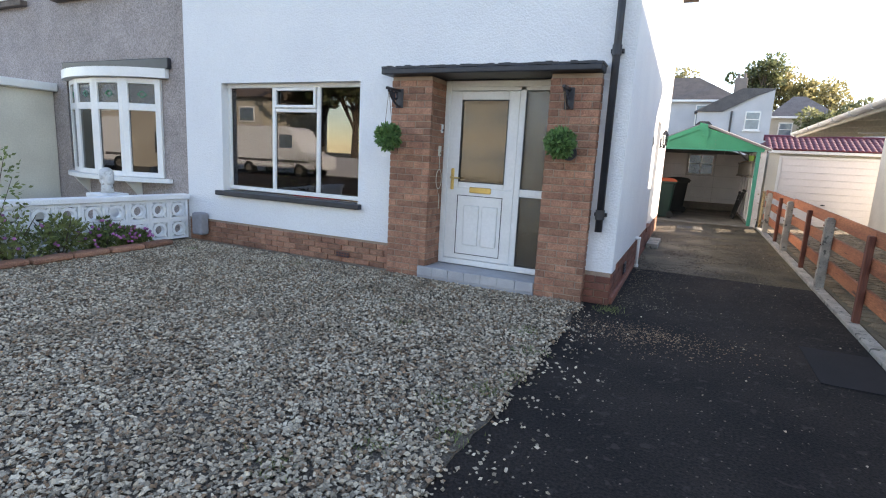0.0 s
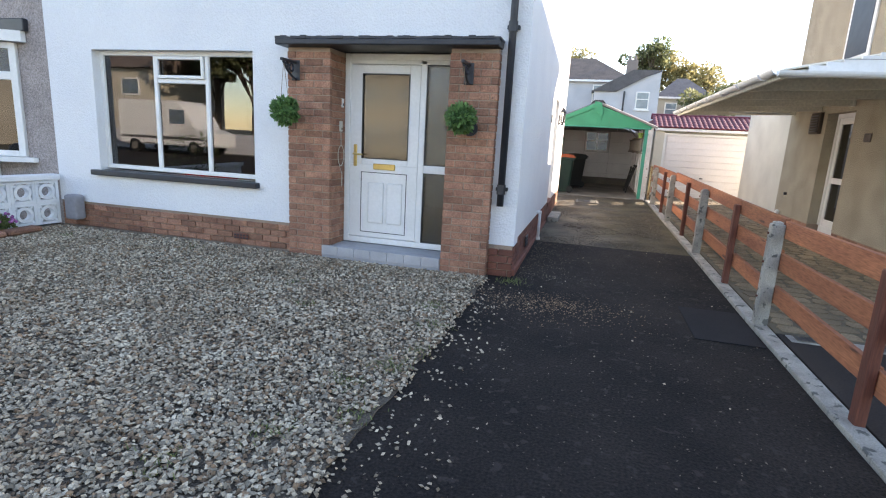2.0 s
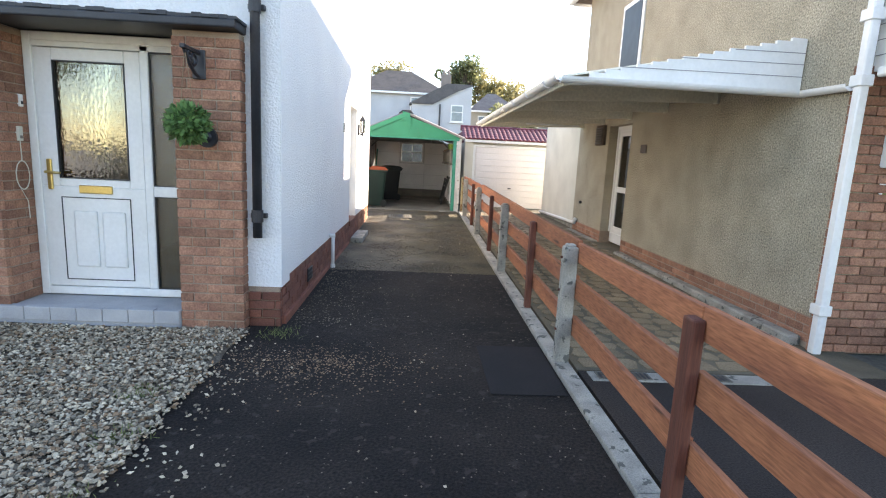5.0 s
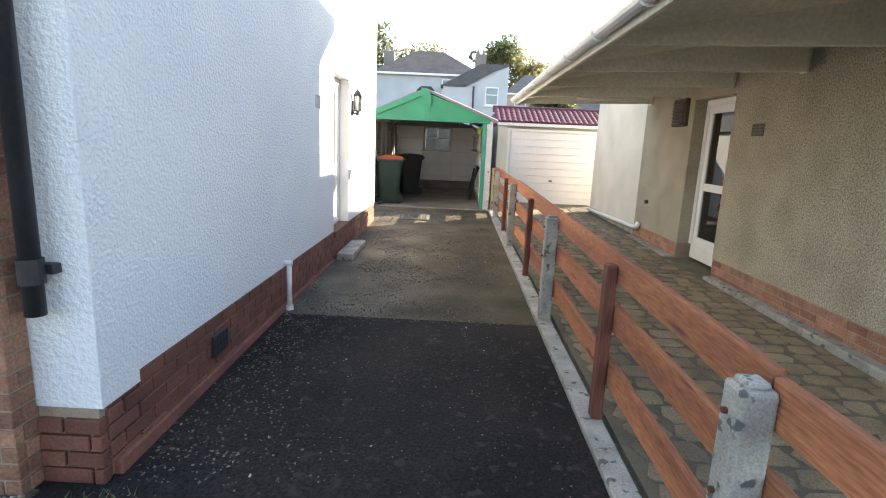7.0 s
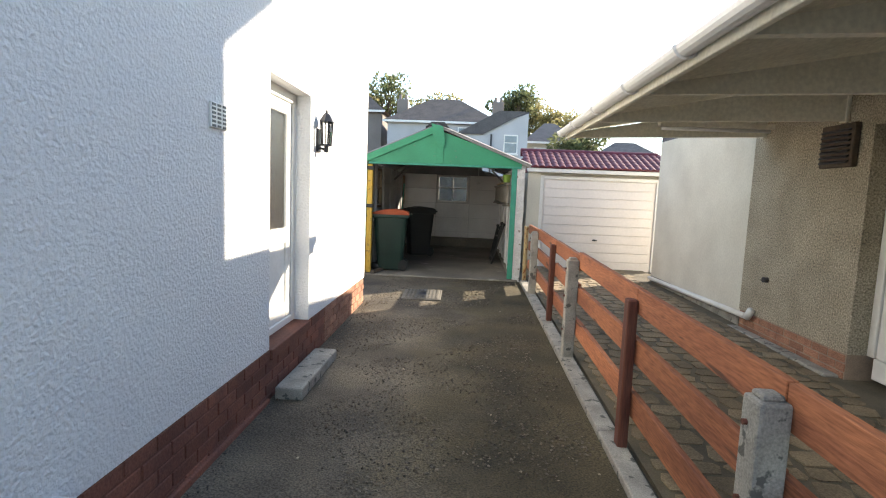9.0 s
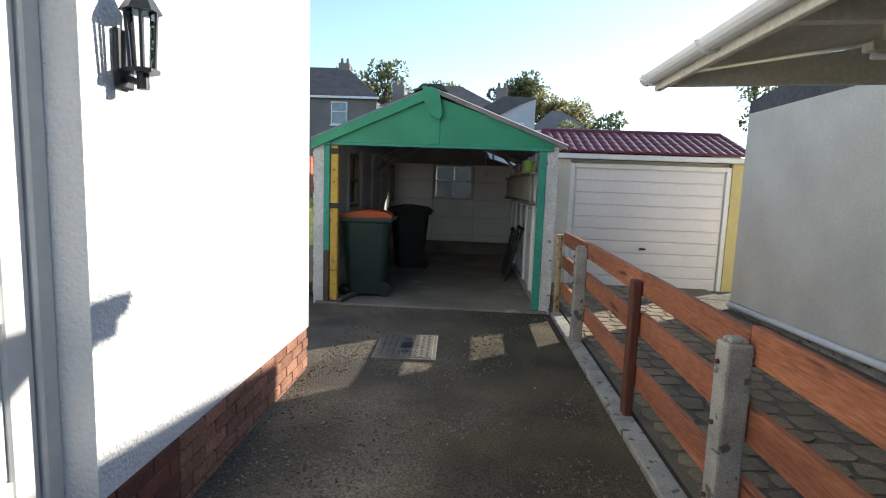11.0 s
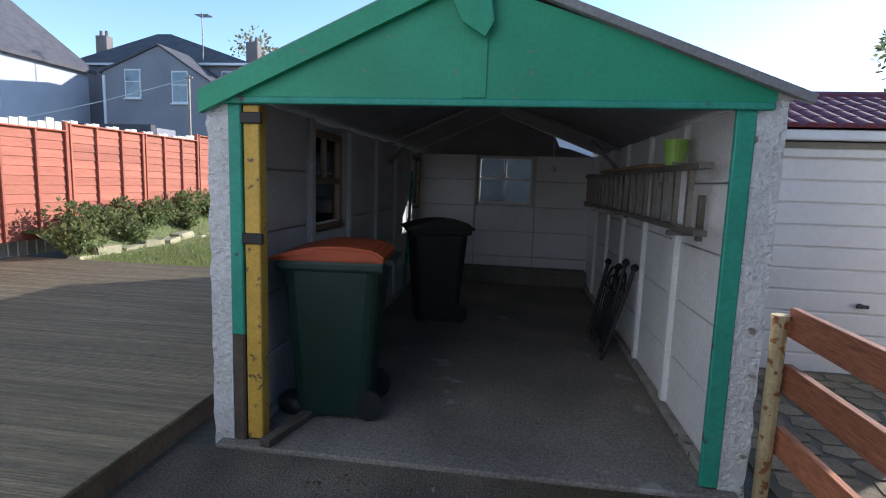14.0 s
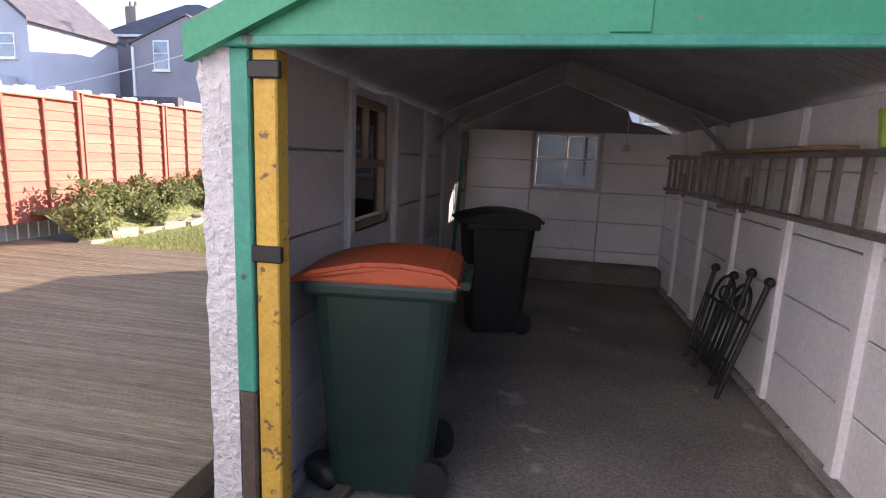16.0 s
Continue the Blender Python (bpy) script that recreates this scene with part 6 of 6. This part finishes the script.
# ---- trees ----
def tree(name, label, x, y, h, r, n, material, size=0.35, sparse=1.0):
    t_ = thing(name, label, "tree", at=pose(x, y, 0))
    bm = bmesh.new()
    cyl(bm, (0, 0, -0.1), (0.1, 0, h * 0.5), 0.035 * h, 0.02 * h, n=8)
    ends = []
    for k in range(12):
        a = k * 2.4
        z0 = h * random.uniform(0.3, 0.55)
        e = Vector((r * 0.75 * math.cos(a) * random.uniform(0.4, 1), r * 0.75 * math.sin(a) * random.uniform(0.4, 1), h * random.uniform(0.6, 0.95)))
        cyl(bm, (0.05, 0, z0), e, 0.012 * h, 0.003 * h, n=5)
        ends.append(e)
        for q in range(2):
            e2 = e * 0.8 + Vector((random.gauss(0, r * 0.25), random.gauss(0, r * 0.25), h * random.uniform(0.1, 0.25)))
            cyl(bm, e * 0.8, e2, 0.005 * h, 0.002 * h, n=4)
            ends.append(e2)
    part("trunk", bm, M_BARK, t_)
    bm = bmesh.new()
    for e in ends:
        leaf_ball(bm, e, r * random.uniform(0.2, 0.36), int(n * sparse / len(ends)), size, 0.8)
    part("crown", bm, material, t_)
    return t_


tree("tree", "tall sparse green tree behind the houses", -8.5, 62, 13.5, 3.0, 2600, M_TREE, 0.4, 0.7)
tree("tree", "yellow-green autumn tree above the roofs", -4.0, 66, 12.2, 3.2, 3000, M_LEAFGOLD, 0.36, 0.8)
tree("tree", "dark green tree above the white house", 5.0, 64, 13.2, 2.4, 3600, M_TREE, 0.36, 0.8)
tree("tree", "golden autumn tree above the roofs", 8.0, 66, 12.6, 2.6, 3000, M_LEAFGOLD, 0.36, 0.8)
tree("tree", "yellow-green autumn tree in the distance", 11.5, 68, 11.6, 3.0, 3000, M_LEAFGOLD, 0.36, 0.8)
tree("tree", "dense dark green bush-like tree by the cream house", 7.6, 43.5, 6.3, 1.8, 3200, M_TREE, 0.3)
tree("tree", "sparse dark green tree beyond the white garage", 11.6, 29, 6.3, 1.6, 3200, M_TREE, 0.17, 0.62)
tree("tree", "bare greyish tree behind the grey house", -22, 58, 13.5, 3.4, 2200, M_LEAFGOLD, 0.35, 0.7)
tree("tree", "autumn tree behind the grey house", -12, 60, 11.5, 4.0, 3200, M_LEAFGOLD, 0.45)
tree("tree", "green tree across the street", -23, -21, 9.0, 4.0, 5200, M_TREE, 0.4)
tree("tree", "green tree across the street", -28.5, -24, 9.5, 3.6, 4200, M_TREE, 0.4)
# houses across the street, seen in the glass
for hx in (-15.5, -40, -2):
    op = thing("opposite_house", "beige rendered house across the street", "house", "houses across the street")
    bx("wall", op, M_FARCREAM, hx, hx + 9, -28, -20, 0, 5.4)
    bm = bmesh.new()
    prism(bm, [(-28.4, 5.3), (-24, 7.8), (-19.6, 5.3)], "x", hx - 0.4, hx + 9.4)
    part("roof", bm, M_BROWNTILE, op)
    for x in (hx + 1.6, hx + 4.5, hx + 7.4):
        for z in (0.9, 3.4):
            w = bx("window", op, M_UPVC, x - 0.8, x + 0.8, -20.02, -19.9, z, z + 1.2, bev=0.01)
            bx("pane", w, M_FARPANE, x - 0.7, x + 0.7, -19.91, -19.88, z + 0.1, z + 1.1)
bm = bmesh.new()
box(bm, -45, -14, -14.2, -13.9, 0, 1.1)
thing("garden_wall", "pale rendered garden wall across the street", "wall", bm=bm, material=M_FARWALL, kind="structure")

van = thing("parked_van", "white panel van parked across the street", "van", at=pose(-23.5, -11.2, 0))
bm = bmesh.new()
prism(bm, [(0, 0.45), (5.6, 0.45), (5.6, 1.1), (4.7, 1.35), (4.0, 2.45), (3.7, 2.62), (0.1, 2.62), (0, 2.5)], "y", -0.95, 0.95)
bmesh.ops.bevel(bm, geom=bm.edges[:], offset=0.06, segments=2, affect='EDGES')
part("body", bm, M_UPVC, van)
bx("side_window", van, M_FARPANE, 3.2, 4.1, 0.93, 0.965, 1.5, 2.2, bev=0.01)
bx("side_stripe", van, M_SLATE, 0.2, 5.2, 0.945, 0.97, 0.75, 0.87, bev=0.01)
for x in (1.0, 4.6):
    for y in (-0.8, 0.8):
        bm = bmesh.new()
        cyl(bm, (x, y - 0.11, 0.35), (x, y + 0.18, 0.35), 0.35, n=20)
        tyre = part("wheel", bm, M_BINBLACK, van)
        bm = bmesh.new()
        cyl(bm, (x, y + 0.17, 0.35), (x, y + 0.2, 0.35), 0.2, n=14)
        part("rim", bm, M_METAL, tyre)

# ---- attached house on the other side ----
ah = thing("attached_house", "grey pebbledashed attached house with a bow window", "house")
bm = bmesh.new()
wall_y(bm, -14.5, HX0 - 0.004, HY0 + 0.02, HY0 + 0.27, 0, EAVE, [(-12.7, -11.2, 0, 2.3), (-10.15, -7.75, 0.95, 2.5)])
part("front_wall", bm, M_GREYDASH, ah)
bx("side_wall", ah, M_GREYDASH, -14.5, -14.2, HY0 + 0.28, HY1, 0, EAVE)
bx("back_wall", ah, M_GREYDASH, -14.2, HX0 - 0.004, HY1 - 0.3, HY1, 0, EAVE)
bx("inner_wall", ah, M_ROOM, -14.2, HX0 - 0.1, 9.0, 9.1, 0, 2.7)
bx("inner_ceiling", ah, M_CREAM, -14.2, HX0 - 0.1, 5.97, 9.0, 2.7, 2.8)
bow = thing("bow_window", "white plastic bow window with leaded top lights", "window")
R_, cxb, cyb = 2.35, -8.82, HY0 + 2.0
angs = [radians(a) for a in (-30, -15, 0, 15, 30)]
pts_b = [(cxb + R_ * math.sin(a), cyb - R_ * math.cos(a)) for a in angs]
for i in range(4):
    (xa, ya), (xb, yb_) = pts_b[i], pts_b[i + 1]
    w = math.hypot(xb - xa, yb_ - ya)
    m_ = pose(xa, ya, 0, 0, 0, math.degrees(math.atan2(yb_ - ya, xb - xa)))
    bm = bmesh.new()
    for a, b, c, d in ((0, 0.09, 0.92, 2.45), (w - 0.09, w, 0.92, 2.45), (0.09, w - 0.09, 0.92, 1.0), (0.09, w - 0.09, 2.37, 2.45), (0.09, w - 0.09, 1.96, 2.07)):
        box(bm, a, b, 0, 0.07, c, d, 0.005)
    light_ = part("casement", bm, M_UPVC, bow)
    light_.matrix_basis = m_
    p = pane("pane", light_, G_DARK, 0.09, w - 0.09, 0.03, 0.036, 1.0, 1.96)
    p = pane("pane", light_, G_OBSC, 0.09, w - 0.09, 0.03, 0.036, 2.07, 2.37)
    bm = bmesh.new()
    for u in range(4):
        a = u * math.pi / 2
        cyl(bm, (w / 2 + 0.07 * math.cos(a), 0.026, 2.21 + 0.05 * math.sin(a)), (w / 2 + 0.07 * math.cos(a + math.pi / 2), 0.026, 2.21 + 0.05 * math.sin(a + math.pi / 2)), 0.006, n=4)
    part("leading", bm, M_GREEN, light_)
arc = [(cxb + (R_ + 0.10) * math.sin(a), cyb - (R_ + 0.10) * math.cos(a)) for a in [radians(-33 + 66 * k / 14) for k in range(15)]]
for nm, z0, z1, mt in (("hood", 2.46, 2.60, M_UPVC), ("window_sill", 0.85, 0.915, M_UPVC)):
    bm = bmesh.new()
    prism(bm, arc + [(arc[-1][0], HY0 + 0.01), (arc[0][0], HY0 + 0.01)], "z", z0, z1)
    part(nm, bm, mt, bow)
bm = bmesh.new()
box(bm, -10.12, -7.42, HY0 - 0.06, HY0 + 0.015, 2.60, 2.76, 0.01)
part("flashing", bm, M_BLACK, bow, "black lead flashing")
for x in (-9.7, -8.3):
    bm = bmesh.new()
    prism(bm, [(HY0 + 0.01, 0.55), (HY0 + 0.01, 0.85), (HY0 - 0.25, 0.85)], "x", x, x + 0.06)
    part("corbel", bm, M_UPVC, bow)
por = thing("attached_porch", "cream brick open porch with a white flat roof", "porch")
bx("pillar", por, M_CREAM, -10.95, -10.55, 4.75, 5.69, 0, 2.28, bev=0.01)
bx("pillar", por, M_CREAM, -13.3, -12.9, 4.75, 5.69, 0, 2.28, bev=0.01)
bx("roof", por, M_UPVC, -13.5, -10.4, 4.6, 5.69, 2.28, 2.42, bev=0.015)
bx("door", por, M_UPVC, -12.7, -11.2, 5.8, 5.86, 0, 2.3)
for x in (-9.36, -12.05):
    uw2 = thing("upper_window", "white upper window with a brown sill", "window", kind="structure")
    bx("window_frame", uw2, M_UPVC, x - 0.8, x + 0.8, HY0 - 0.02, HY0 + 0.015, 3.90, 4.9, bev=0.006)
    bx("pane", uw2, M_FARPANE, x - 0.7, x + 0.7, HY0 - 0.03, HY0 - 0.015, 3.98, 4.8)
    bx("window_sill", uw2, M_BROWNTILE, x - 0.9, x + 0.9, HY0 - 0.10, HY0 + 0.018, 3.76, 3.85, bev=0.008)
tl = thing("standing_topiary", "dark topiary ball on a tall black iron stand", "topiary")
bm = bmesh.new()
cyl(bm, (-10.2, 4.4, 0), (-10.2, 4.4, 2.05), 0.02, n=8)
cyl(bm, (-10.2, 4.4, 0), (-10.2, 4.4, 0.02), 0.15, n=16)
cyl(bm, (-10.2, 4.4, 2.04), (-10.45, 4.4, 2.0), 0.012, n=6)
part("stand", bm, M_BLACK, tl)
bm = bmesh.new()
leaf_ball(bm, (-10.35, 4.4, 1.78), 0.14, 500, 0.05)
bmesh.ops.create_icosphere(bm, subdivisions=2, radius=0.12, matrix=Matrix.Translation((-10.35, 4.4, 1.78)))
part("foliage", bm, M_LEAF, tl)

# pierced block wall between the front gardens
def ring_block():
    """A screen block: a square rim with a ring in it."""
    bm = bmesh.new()
    s, d, w = 0.298, 0.09, 0.036
    for a, b, c, e in ((0, s, 0, w), (0, s, s - w, s), (0, w, w, s - w), (s - w, s, w, s - w)):
        box(bm, a, b, 0, d, c, e)
    n = 16
    for k in range(n):
        t0, t1 = 2 * math.pi * k / n, 2 * math.pi * (k + 1) / n
        q = [(s / 2 + r * math.cos(t), s / 2 + r * math.sin(t)) for r, t in ((0.068, t0), (0.108, t0), (0.108, t1), (0.068, t1))]
        prism(bm, q, "y", 0.005, d - 0.005)
    for k in range(4):
        t = math.pi / 4 + k * math.pi / 2
        c_, s_ = math.cos(t), math.sin(t)
        cyl(bm, (s / 2 + 0.105 * c_, d / 2, s / 2 + 0.105 * s_), (s / 2 + 0.185 * c_, d / 2, s / 2 + 0.185 * s_), 0.025, n=6)
    return finish(bm, "screen_block", M_RENDER)


SB = ring_block()
sw = thing("screen_wall", "white pierced concrete block garden wall", "garden wall")
sw.matrix_basis = pose(-7.16, 5.62, 0.03, 0, 0, -96)
for i in range(14):
    for j in range(2):
        ob = new("screen_block", SB)
        ob.parent, ob.matrix_basis = sw, pose(i * 0.30, 0, 0.01 + j * 0.30)
bx("coping", sw, M_RENDER, -0.02, 4.25, -0.04, 0.13, 0.61, 0.69, bev=0.012)
bm = bmesh.new()
bmesh.ops.create_icosphere(bm, subdivisions=3, radius=0.1, matrix=Matrix.Translation((0, 0, 0.28)))
cyl(bm, (0, 0, 0), (0, 0, 0.2), 0.09, 0.06, n=14)
box(bm, -0.12, 0.12, -0.06, 0.06, 0.12, 0.3, 0.05, 2)
thing("garden_ornament", "small white weathered stone ornament on the wall", "ornament", at=pose(-7.9, 4.9, 0.70), bm=bm, material=M_FLAKY, smooth=True)
bx_post = thing("ornament_plinth", "short white plinth under the ornament", "plinth")
bx("shaft", bx_post, M_RENDER, -8.05, -7.75, 4.75, 5.05, 0.0, 0.64, bev=0.01)
bx("cap", bx_post, M_RENDER, -8.1, -7.7, 4.7, 5.1, 0.64, 0.70, bev=0.01)
for x, y, r, mt, fl in ((-7.0, 4.25, 0.34, M_LEAF, M_FLOWER), (-7.05, 3.75, 0.42, M_LEAF, None), (-7.1, 3.2, 0.5, M_LEAF, M_FLOWER), (-7.0, 4.7, 0.22, M_LEAF, M_FLOWER)):
    shrub(x, y, 0.02, r, 700, mt, "bushy flowering shrub by the white wall" if fl else "bushy green shrub by the white wall", 0.06, fl)
bm = bmesh.new()
for k in range(9):
    a = random.uniform(0, 6.28)
    cyl(bm, (0, 0, 0), (0.3 * math.cos(a), 0.3 * math.sin(a), random.uniform(0.9, 1.35)), 0.008, 0.003, n=5)
tw = thing("rose_bush", "straggly tall rose bush by the white wall", "shrub", at=pose(-7.35, 3.1, 0.02))
part("stem", bm, M_BARK, tw)
bm = bmesh.new()
leaf_ball(bm, (0, 0, 0.8), 0.45, 420, 0.055, 1.4)
part("foliage", bm, M_LEAF, tw)
for k in range(8):
    bm = bmesh.new()
    box(bm, -0.09, 0.09, -0.22, 0.22, 0, 0.07, 0.02)
    thing("border_stone", "reddish edging stone of the flower bed", "stone", "front bed edging", at=pose(-6.78 + 0.02 * (k % 2), 4.85 - k * 0.46, 0.03, 0, 0, random.uniform(-5, 5)), bm=bm, material=M_BRICK)
# low plants at the neighbour's bay
for x, y, r in ((4.75, 4.95, 0.34), (5.4, 4.9, 0.42), (6.1, 4.85, 0.4)):
    shrub(x, y, 0.0, r, 700, M_LEAF, "green shrub under the bay window", 0.07)

# ---- crazy paving behind the fence ----
paving = thing("crazy_paving", "brown crazy paving path behind the timber fence", "paving", kind="structure")
rest = bmesh.new()
count = 0
y = 4.95
while y < 17.2:
    x = 1.78
    dy = random.uniform(0.15, 0.23)
    while x < 3.84:
        w = min(random.uniform(0.15, 0.30), 3.86 - x)
        if w > 0.08:
            near = y > 6.0 and count < 300
            bm = bmesh.new() if near else rest
            cx_, cy_ = x + w / 2, y + dy / 2
            q = []
            for k in range(6):
                a = k * math.pi / 3 + random.uniform(-0.3, 0.3)
                c_, s_ = math.cos(a), math.sin(a)
                q.append((cx_ + (w / 2 - 0.004) * math.copysign(abs(c_) ** 0.55, c_) * random.uniform(0.88, 1.06), cy_ + (dy / 2 - 0.004) * math.copysign(abs(s_) ** 0.55, s_) * random.uniform(0.88, 1.06)))
            vs = prism(bm, q, "z", -0.03, 0.005 + random.uniform(0, 0.005))
            for v_ in vs:
                v_.co.z += gz(v_.co.y)
            if near:
                part("flagstone", bm, M_PAVE, paving)
                count += 1
        x += w
    y += dy
far_flags = part("flagstones", rest, M_PAVE, paving)
tagged(far_flags, kind="stuff")

dg = thing("drain_channel", "grey slotted drain channel across the neighbour's drive", "drain", at=pose(1.8, 4.72, 0.0))
bx("frame", dg, M_CONC, 0.0, 1.6, 0.0, 0.16, -0.02, 0.008, bev=0.003)
for k in range(2):
    gr_ = bx("grate", dg, M_IRON, 0.05 + k * 0.6, 0.45 + k * 0.6, 0.02, 0.14, 0.0, 0.014, bev=0.002)
    for q in range(12):
        bx("slot", gr_, M_BLACK, 0.065 + k * 0.6 + q * 0.032, 0.08 + k * 0.6 + q * 0.032, 0.03, 0.13, 0.012, 0.016)

# ---- loose gravel ----
def stones(name, label, spots, size, material):
    base = np.array([(1, 0, 0), (-1, 0, 0), (0, 1, 0), (0, -1, 0), (0, 0, 1), (0, 0, -1)], float)
    tri = np.array([(0, 2, 4), (2, 1, 4), (1, 3, 4), (3, 0, 4), (2, 0, 5), (1, 2, 5), (3, 1, 5), (0, 3, 5)])
    n = len(spots)
    rng = np.random.default_rng(7)
    s = size * rng.uniform(0.55, 1.35, (n, 1, 1)) * rng.uniform(0.6, 1.2, (n, 1, 3)) * np.array([1, 1, 0.62])
    p = base[None] * s + rng.normal(0, size * 0.14, (n, 6, 3))
    a = rng.uniform(0, 6.283, n)
    b = rng.normal(0, 0.35, n)
    c, d = np.cos(a), np.sin(a)
    x, y_, z = p[..., 0].copy(), p[..., 1].copy(), p[..., 2].copy()
    z2 = z * np.cos(b)[:, None] + x * np.sin(b)[:, None]
    x2 = x * np.cos(b)[:, None] - z * np.sin(b)[:, None]
    v = np.stack([x2 * c[:, None] - y_ * d[:, None], x2 * d[:, None] + y_ * c[:, None], z2], -1) + np.asarray(spots)[:, None, :]
    f = tri[None] + (np.arange(n) * 6)[:, None, None]
    me = bpy.data.meshes.new(name)
    me.from_pydata(v.reshape(-1, 3).tolist(), [], f.reshape(-1, 3).tolist())
    me.materials.append(material)
    return tagged(new(name, me), label, "gravel", kind="stuff")


rng = np.random.default_rng(3)
n = 104000
gx = rng.uniform(-7.0, -0.86, n)
gy = 0.2 + 5.35 * rng.random(n) ** 1.15
edge = -0.90 + 0.07 * np.sin(gy * 2.1) + 0.05 * np.sin(gy * 7.3) + rng.normal(0, 0.045, n)
keep = (gx < edge) & ~((gx > -2.95) & (gx < -1.45) & (gy > 5.5))
zz = 0.016 + rng.uniform(0, 0.016, n)
pts_g = np.stack([gx, gy, zz], -1)[keep]
cut = int(len(pts_g) * 0.74)
stones("gravel", "loose beige and grey gravel chippings", pts_g[:cut], 0.0155, M_GRAVEL)
stones("brown_gravel", "brown stones mixed into the loose gravel", pts_g[cut:], 0.015, M_GRAVELBROWN)
n = 9500
px_, py_ = rng.uniform(-0.62, 1.5, n), 7.9 + 7.2 * rng.random(n)
ok_ = np.array([noise.noise((a * 1.3, b * 1.3, 4.0)) for a, b in zip(px_, py_)]) + 0.25 * (0.6 - px_) > -0.05
stones("drive_grit", "loose brown grit on the older drive", np.stack([px_, py_, [gz(q) for q in py_]], -1)[ok_], 0.0095, M_GRIT)
n = 1500
px_, py_ = rng.uniform(-0.8, 1.5, n), rng.uniform(1.5, 7.9, n)
stones("front_grit", "fine grit on the front drive", np.stack([px_, py_, [gz(q) for q in py_]], -1), 0.0065, M_GRIT)
n = 260
sx = -0.9 + np.abs(rng.normal(0, 0.22, n))
sy = rng.uniform(1.2, 5.3, n)
stones("stray_gravel", "stray gravel chips scattered on the drive", np.stack([sx, sy, np.full(n, 0.006)], -1), 0.013, M_GRAVEL)
n = 1700
px_, py_ = rng.normal(-0.25, 0.42, n), rng.normal(4.95, 0.28, n)
ok_ = (px_ > -0.9) & (py_ < 5.6)
stones("corner_grit", "grey grit washed out by the house corner", np.stack([px_, py_, np.full(n, 0.0)], -1)[ok_], 0.008, M_GRAVELBROWN)
n = 900
px_, py_ = -0.6 + np.abs(rng.normal(0, 0.3, n)), rng.uniform(5.7, 8.6, n)
stones("wall_grit", "brown grit gathered along the side plinth", np.stack([px_, py_, [gz(q) for q in py_]], -1), 0.009, M_GRIT)
n = 60
sx, sy = rng.uniform(-0.6, 1.55, n), rng.uniform(2, 15, n)
stones("drive_debris", "small pale chips scattered along the drive", np.stack([sx, sy, [gz(q) + 0.004 for q in sy]], -1), 0.010, M_GRAVEL)
sp = []
for cx_, cy_, cnt in ((-1.0, 2.4, 50), (-1.3, 2.1, 60), (-0.95, 3.3, 40), (-1.6, 1.7, 50), (-0.62, 5.45, 120), (-1.15, 4.3, 90), (-1.05, 3.0, 90), (-1.2, 2.7, 80), (-1.0, 3.8, 60), (-2.2, 3.9, 50), (-2.6, 4.4, 30), (-4.5, 5.2, 30), (-6.3, 5.0, 60)):
    for k in range(cnt):
        sp.append((cx_ + random.gauss(0, 0.07), cy_ + random.gauss(0, 0.07), 0.02))
blades("weeds", "small green weeds growing through the gravel edge", sp, 0.035, 0.004, M_LEAF, 0.6)

# ---- bricks of piers and plinths ----
for p, x0, x1 in piers:
    courses(p, M_BRICK, (x0, 5.55, 0.01), (1, 0, 0), x1 - x0, 0.01, PIER_Z + 0.02, 0)
courses(piers[0][0], M_BRICK, (-2.84 + 0.0, 5.60, 0), (0, 1, 0), 0.33, 0.16, PIER_Z, 90, first=1)
courses(piers[1][0], M_BRICK, (-0.94, 5.60, 0), (0, 1, 0), 0.075, 0.01, PIER_Z, 90, first=1)
courses(PF, M_BRICK, (HX0 + 0.02, HY0, 0.0), (1, 0, 0), -3.385 - HX0 - 0.02, 0.02, 0.37, 0)
courses(PC, M_PLINTH, (-0.935, HY0 - 0.02, 0.0), (1, 0, 0), 0.27, 0.01, 0.36, 0)
courses(PS, M_PLINTH, (HX1, HY0 + 0.035, 0.0), (0, 1, 0), 11.29 - HY0 - 0.035, 0.03, 0.43, 90)
courses(PS, M_BRICK, (HX1, 11.3, 0.0), (0, 1, 0), HY1 - 11.3 - 0.015, 0.03, 0.43, 90)
courses(NPL, M_BRICK, (NX, 9.99, 0.0), (0, -1, 0), 9.99 - NY0, 0.06, 0.31, -90)
courses(NPL, M_BRICK, (NX, NY1 - 0.02, 0.0), (0, -1, 0), NY1 - 11.08, 0.06, 0.31, -90)
courses(fb, M_BRICK, (NX - 0.01, NY0 - 0.02, 0.0), (1, 0, 0), 0.77, 0.0, 2.5, 0)
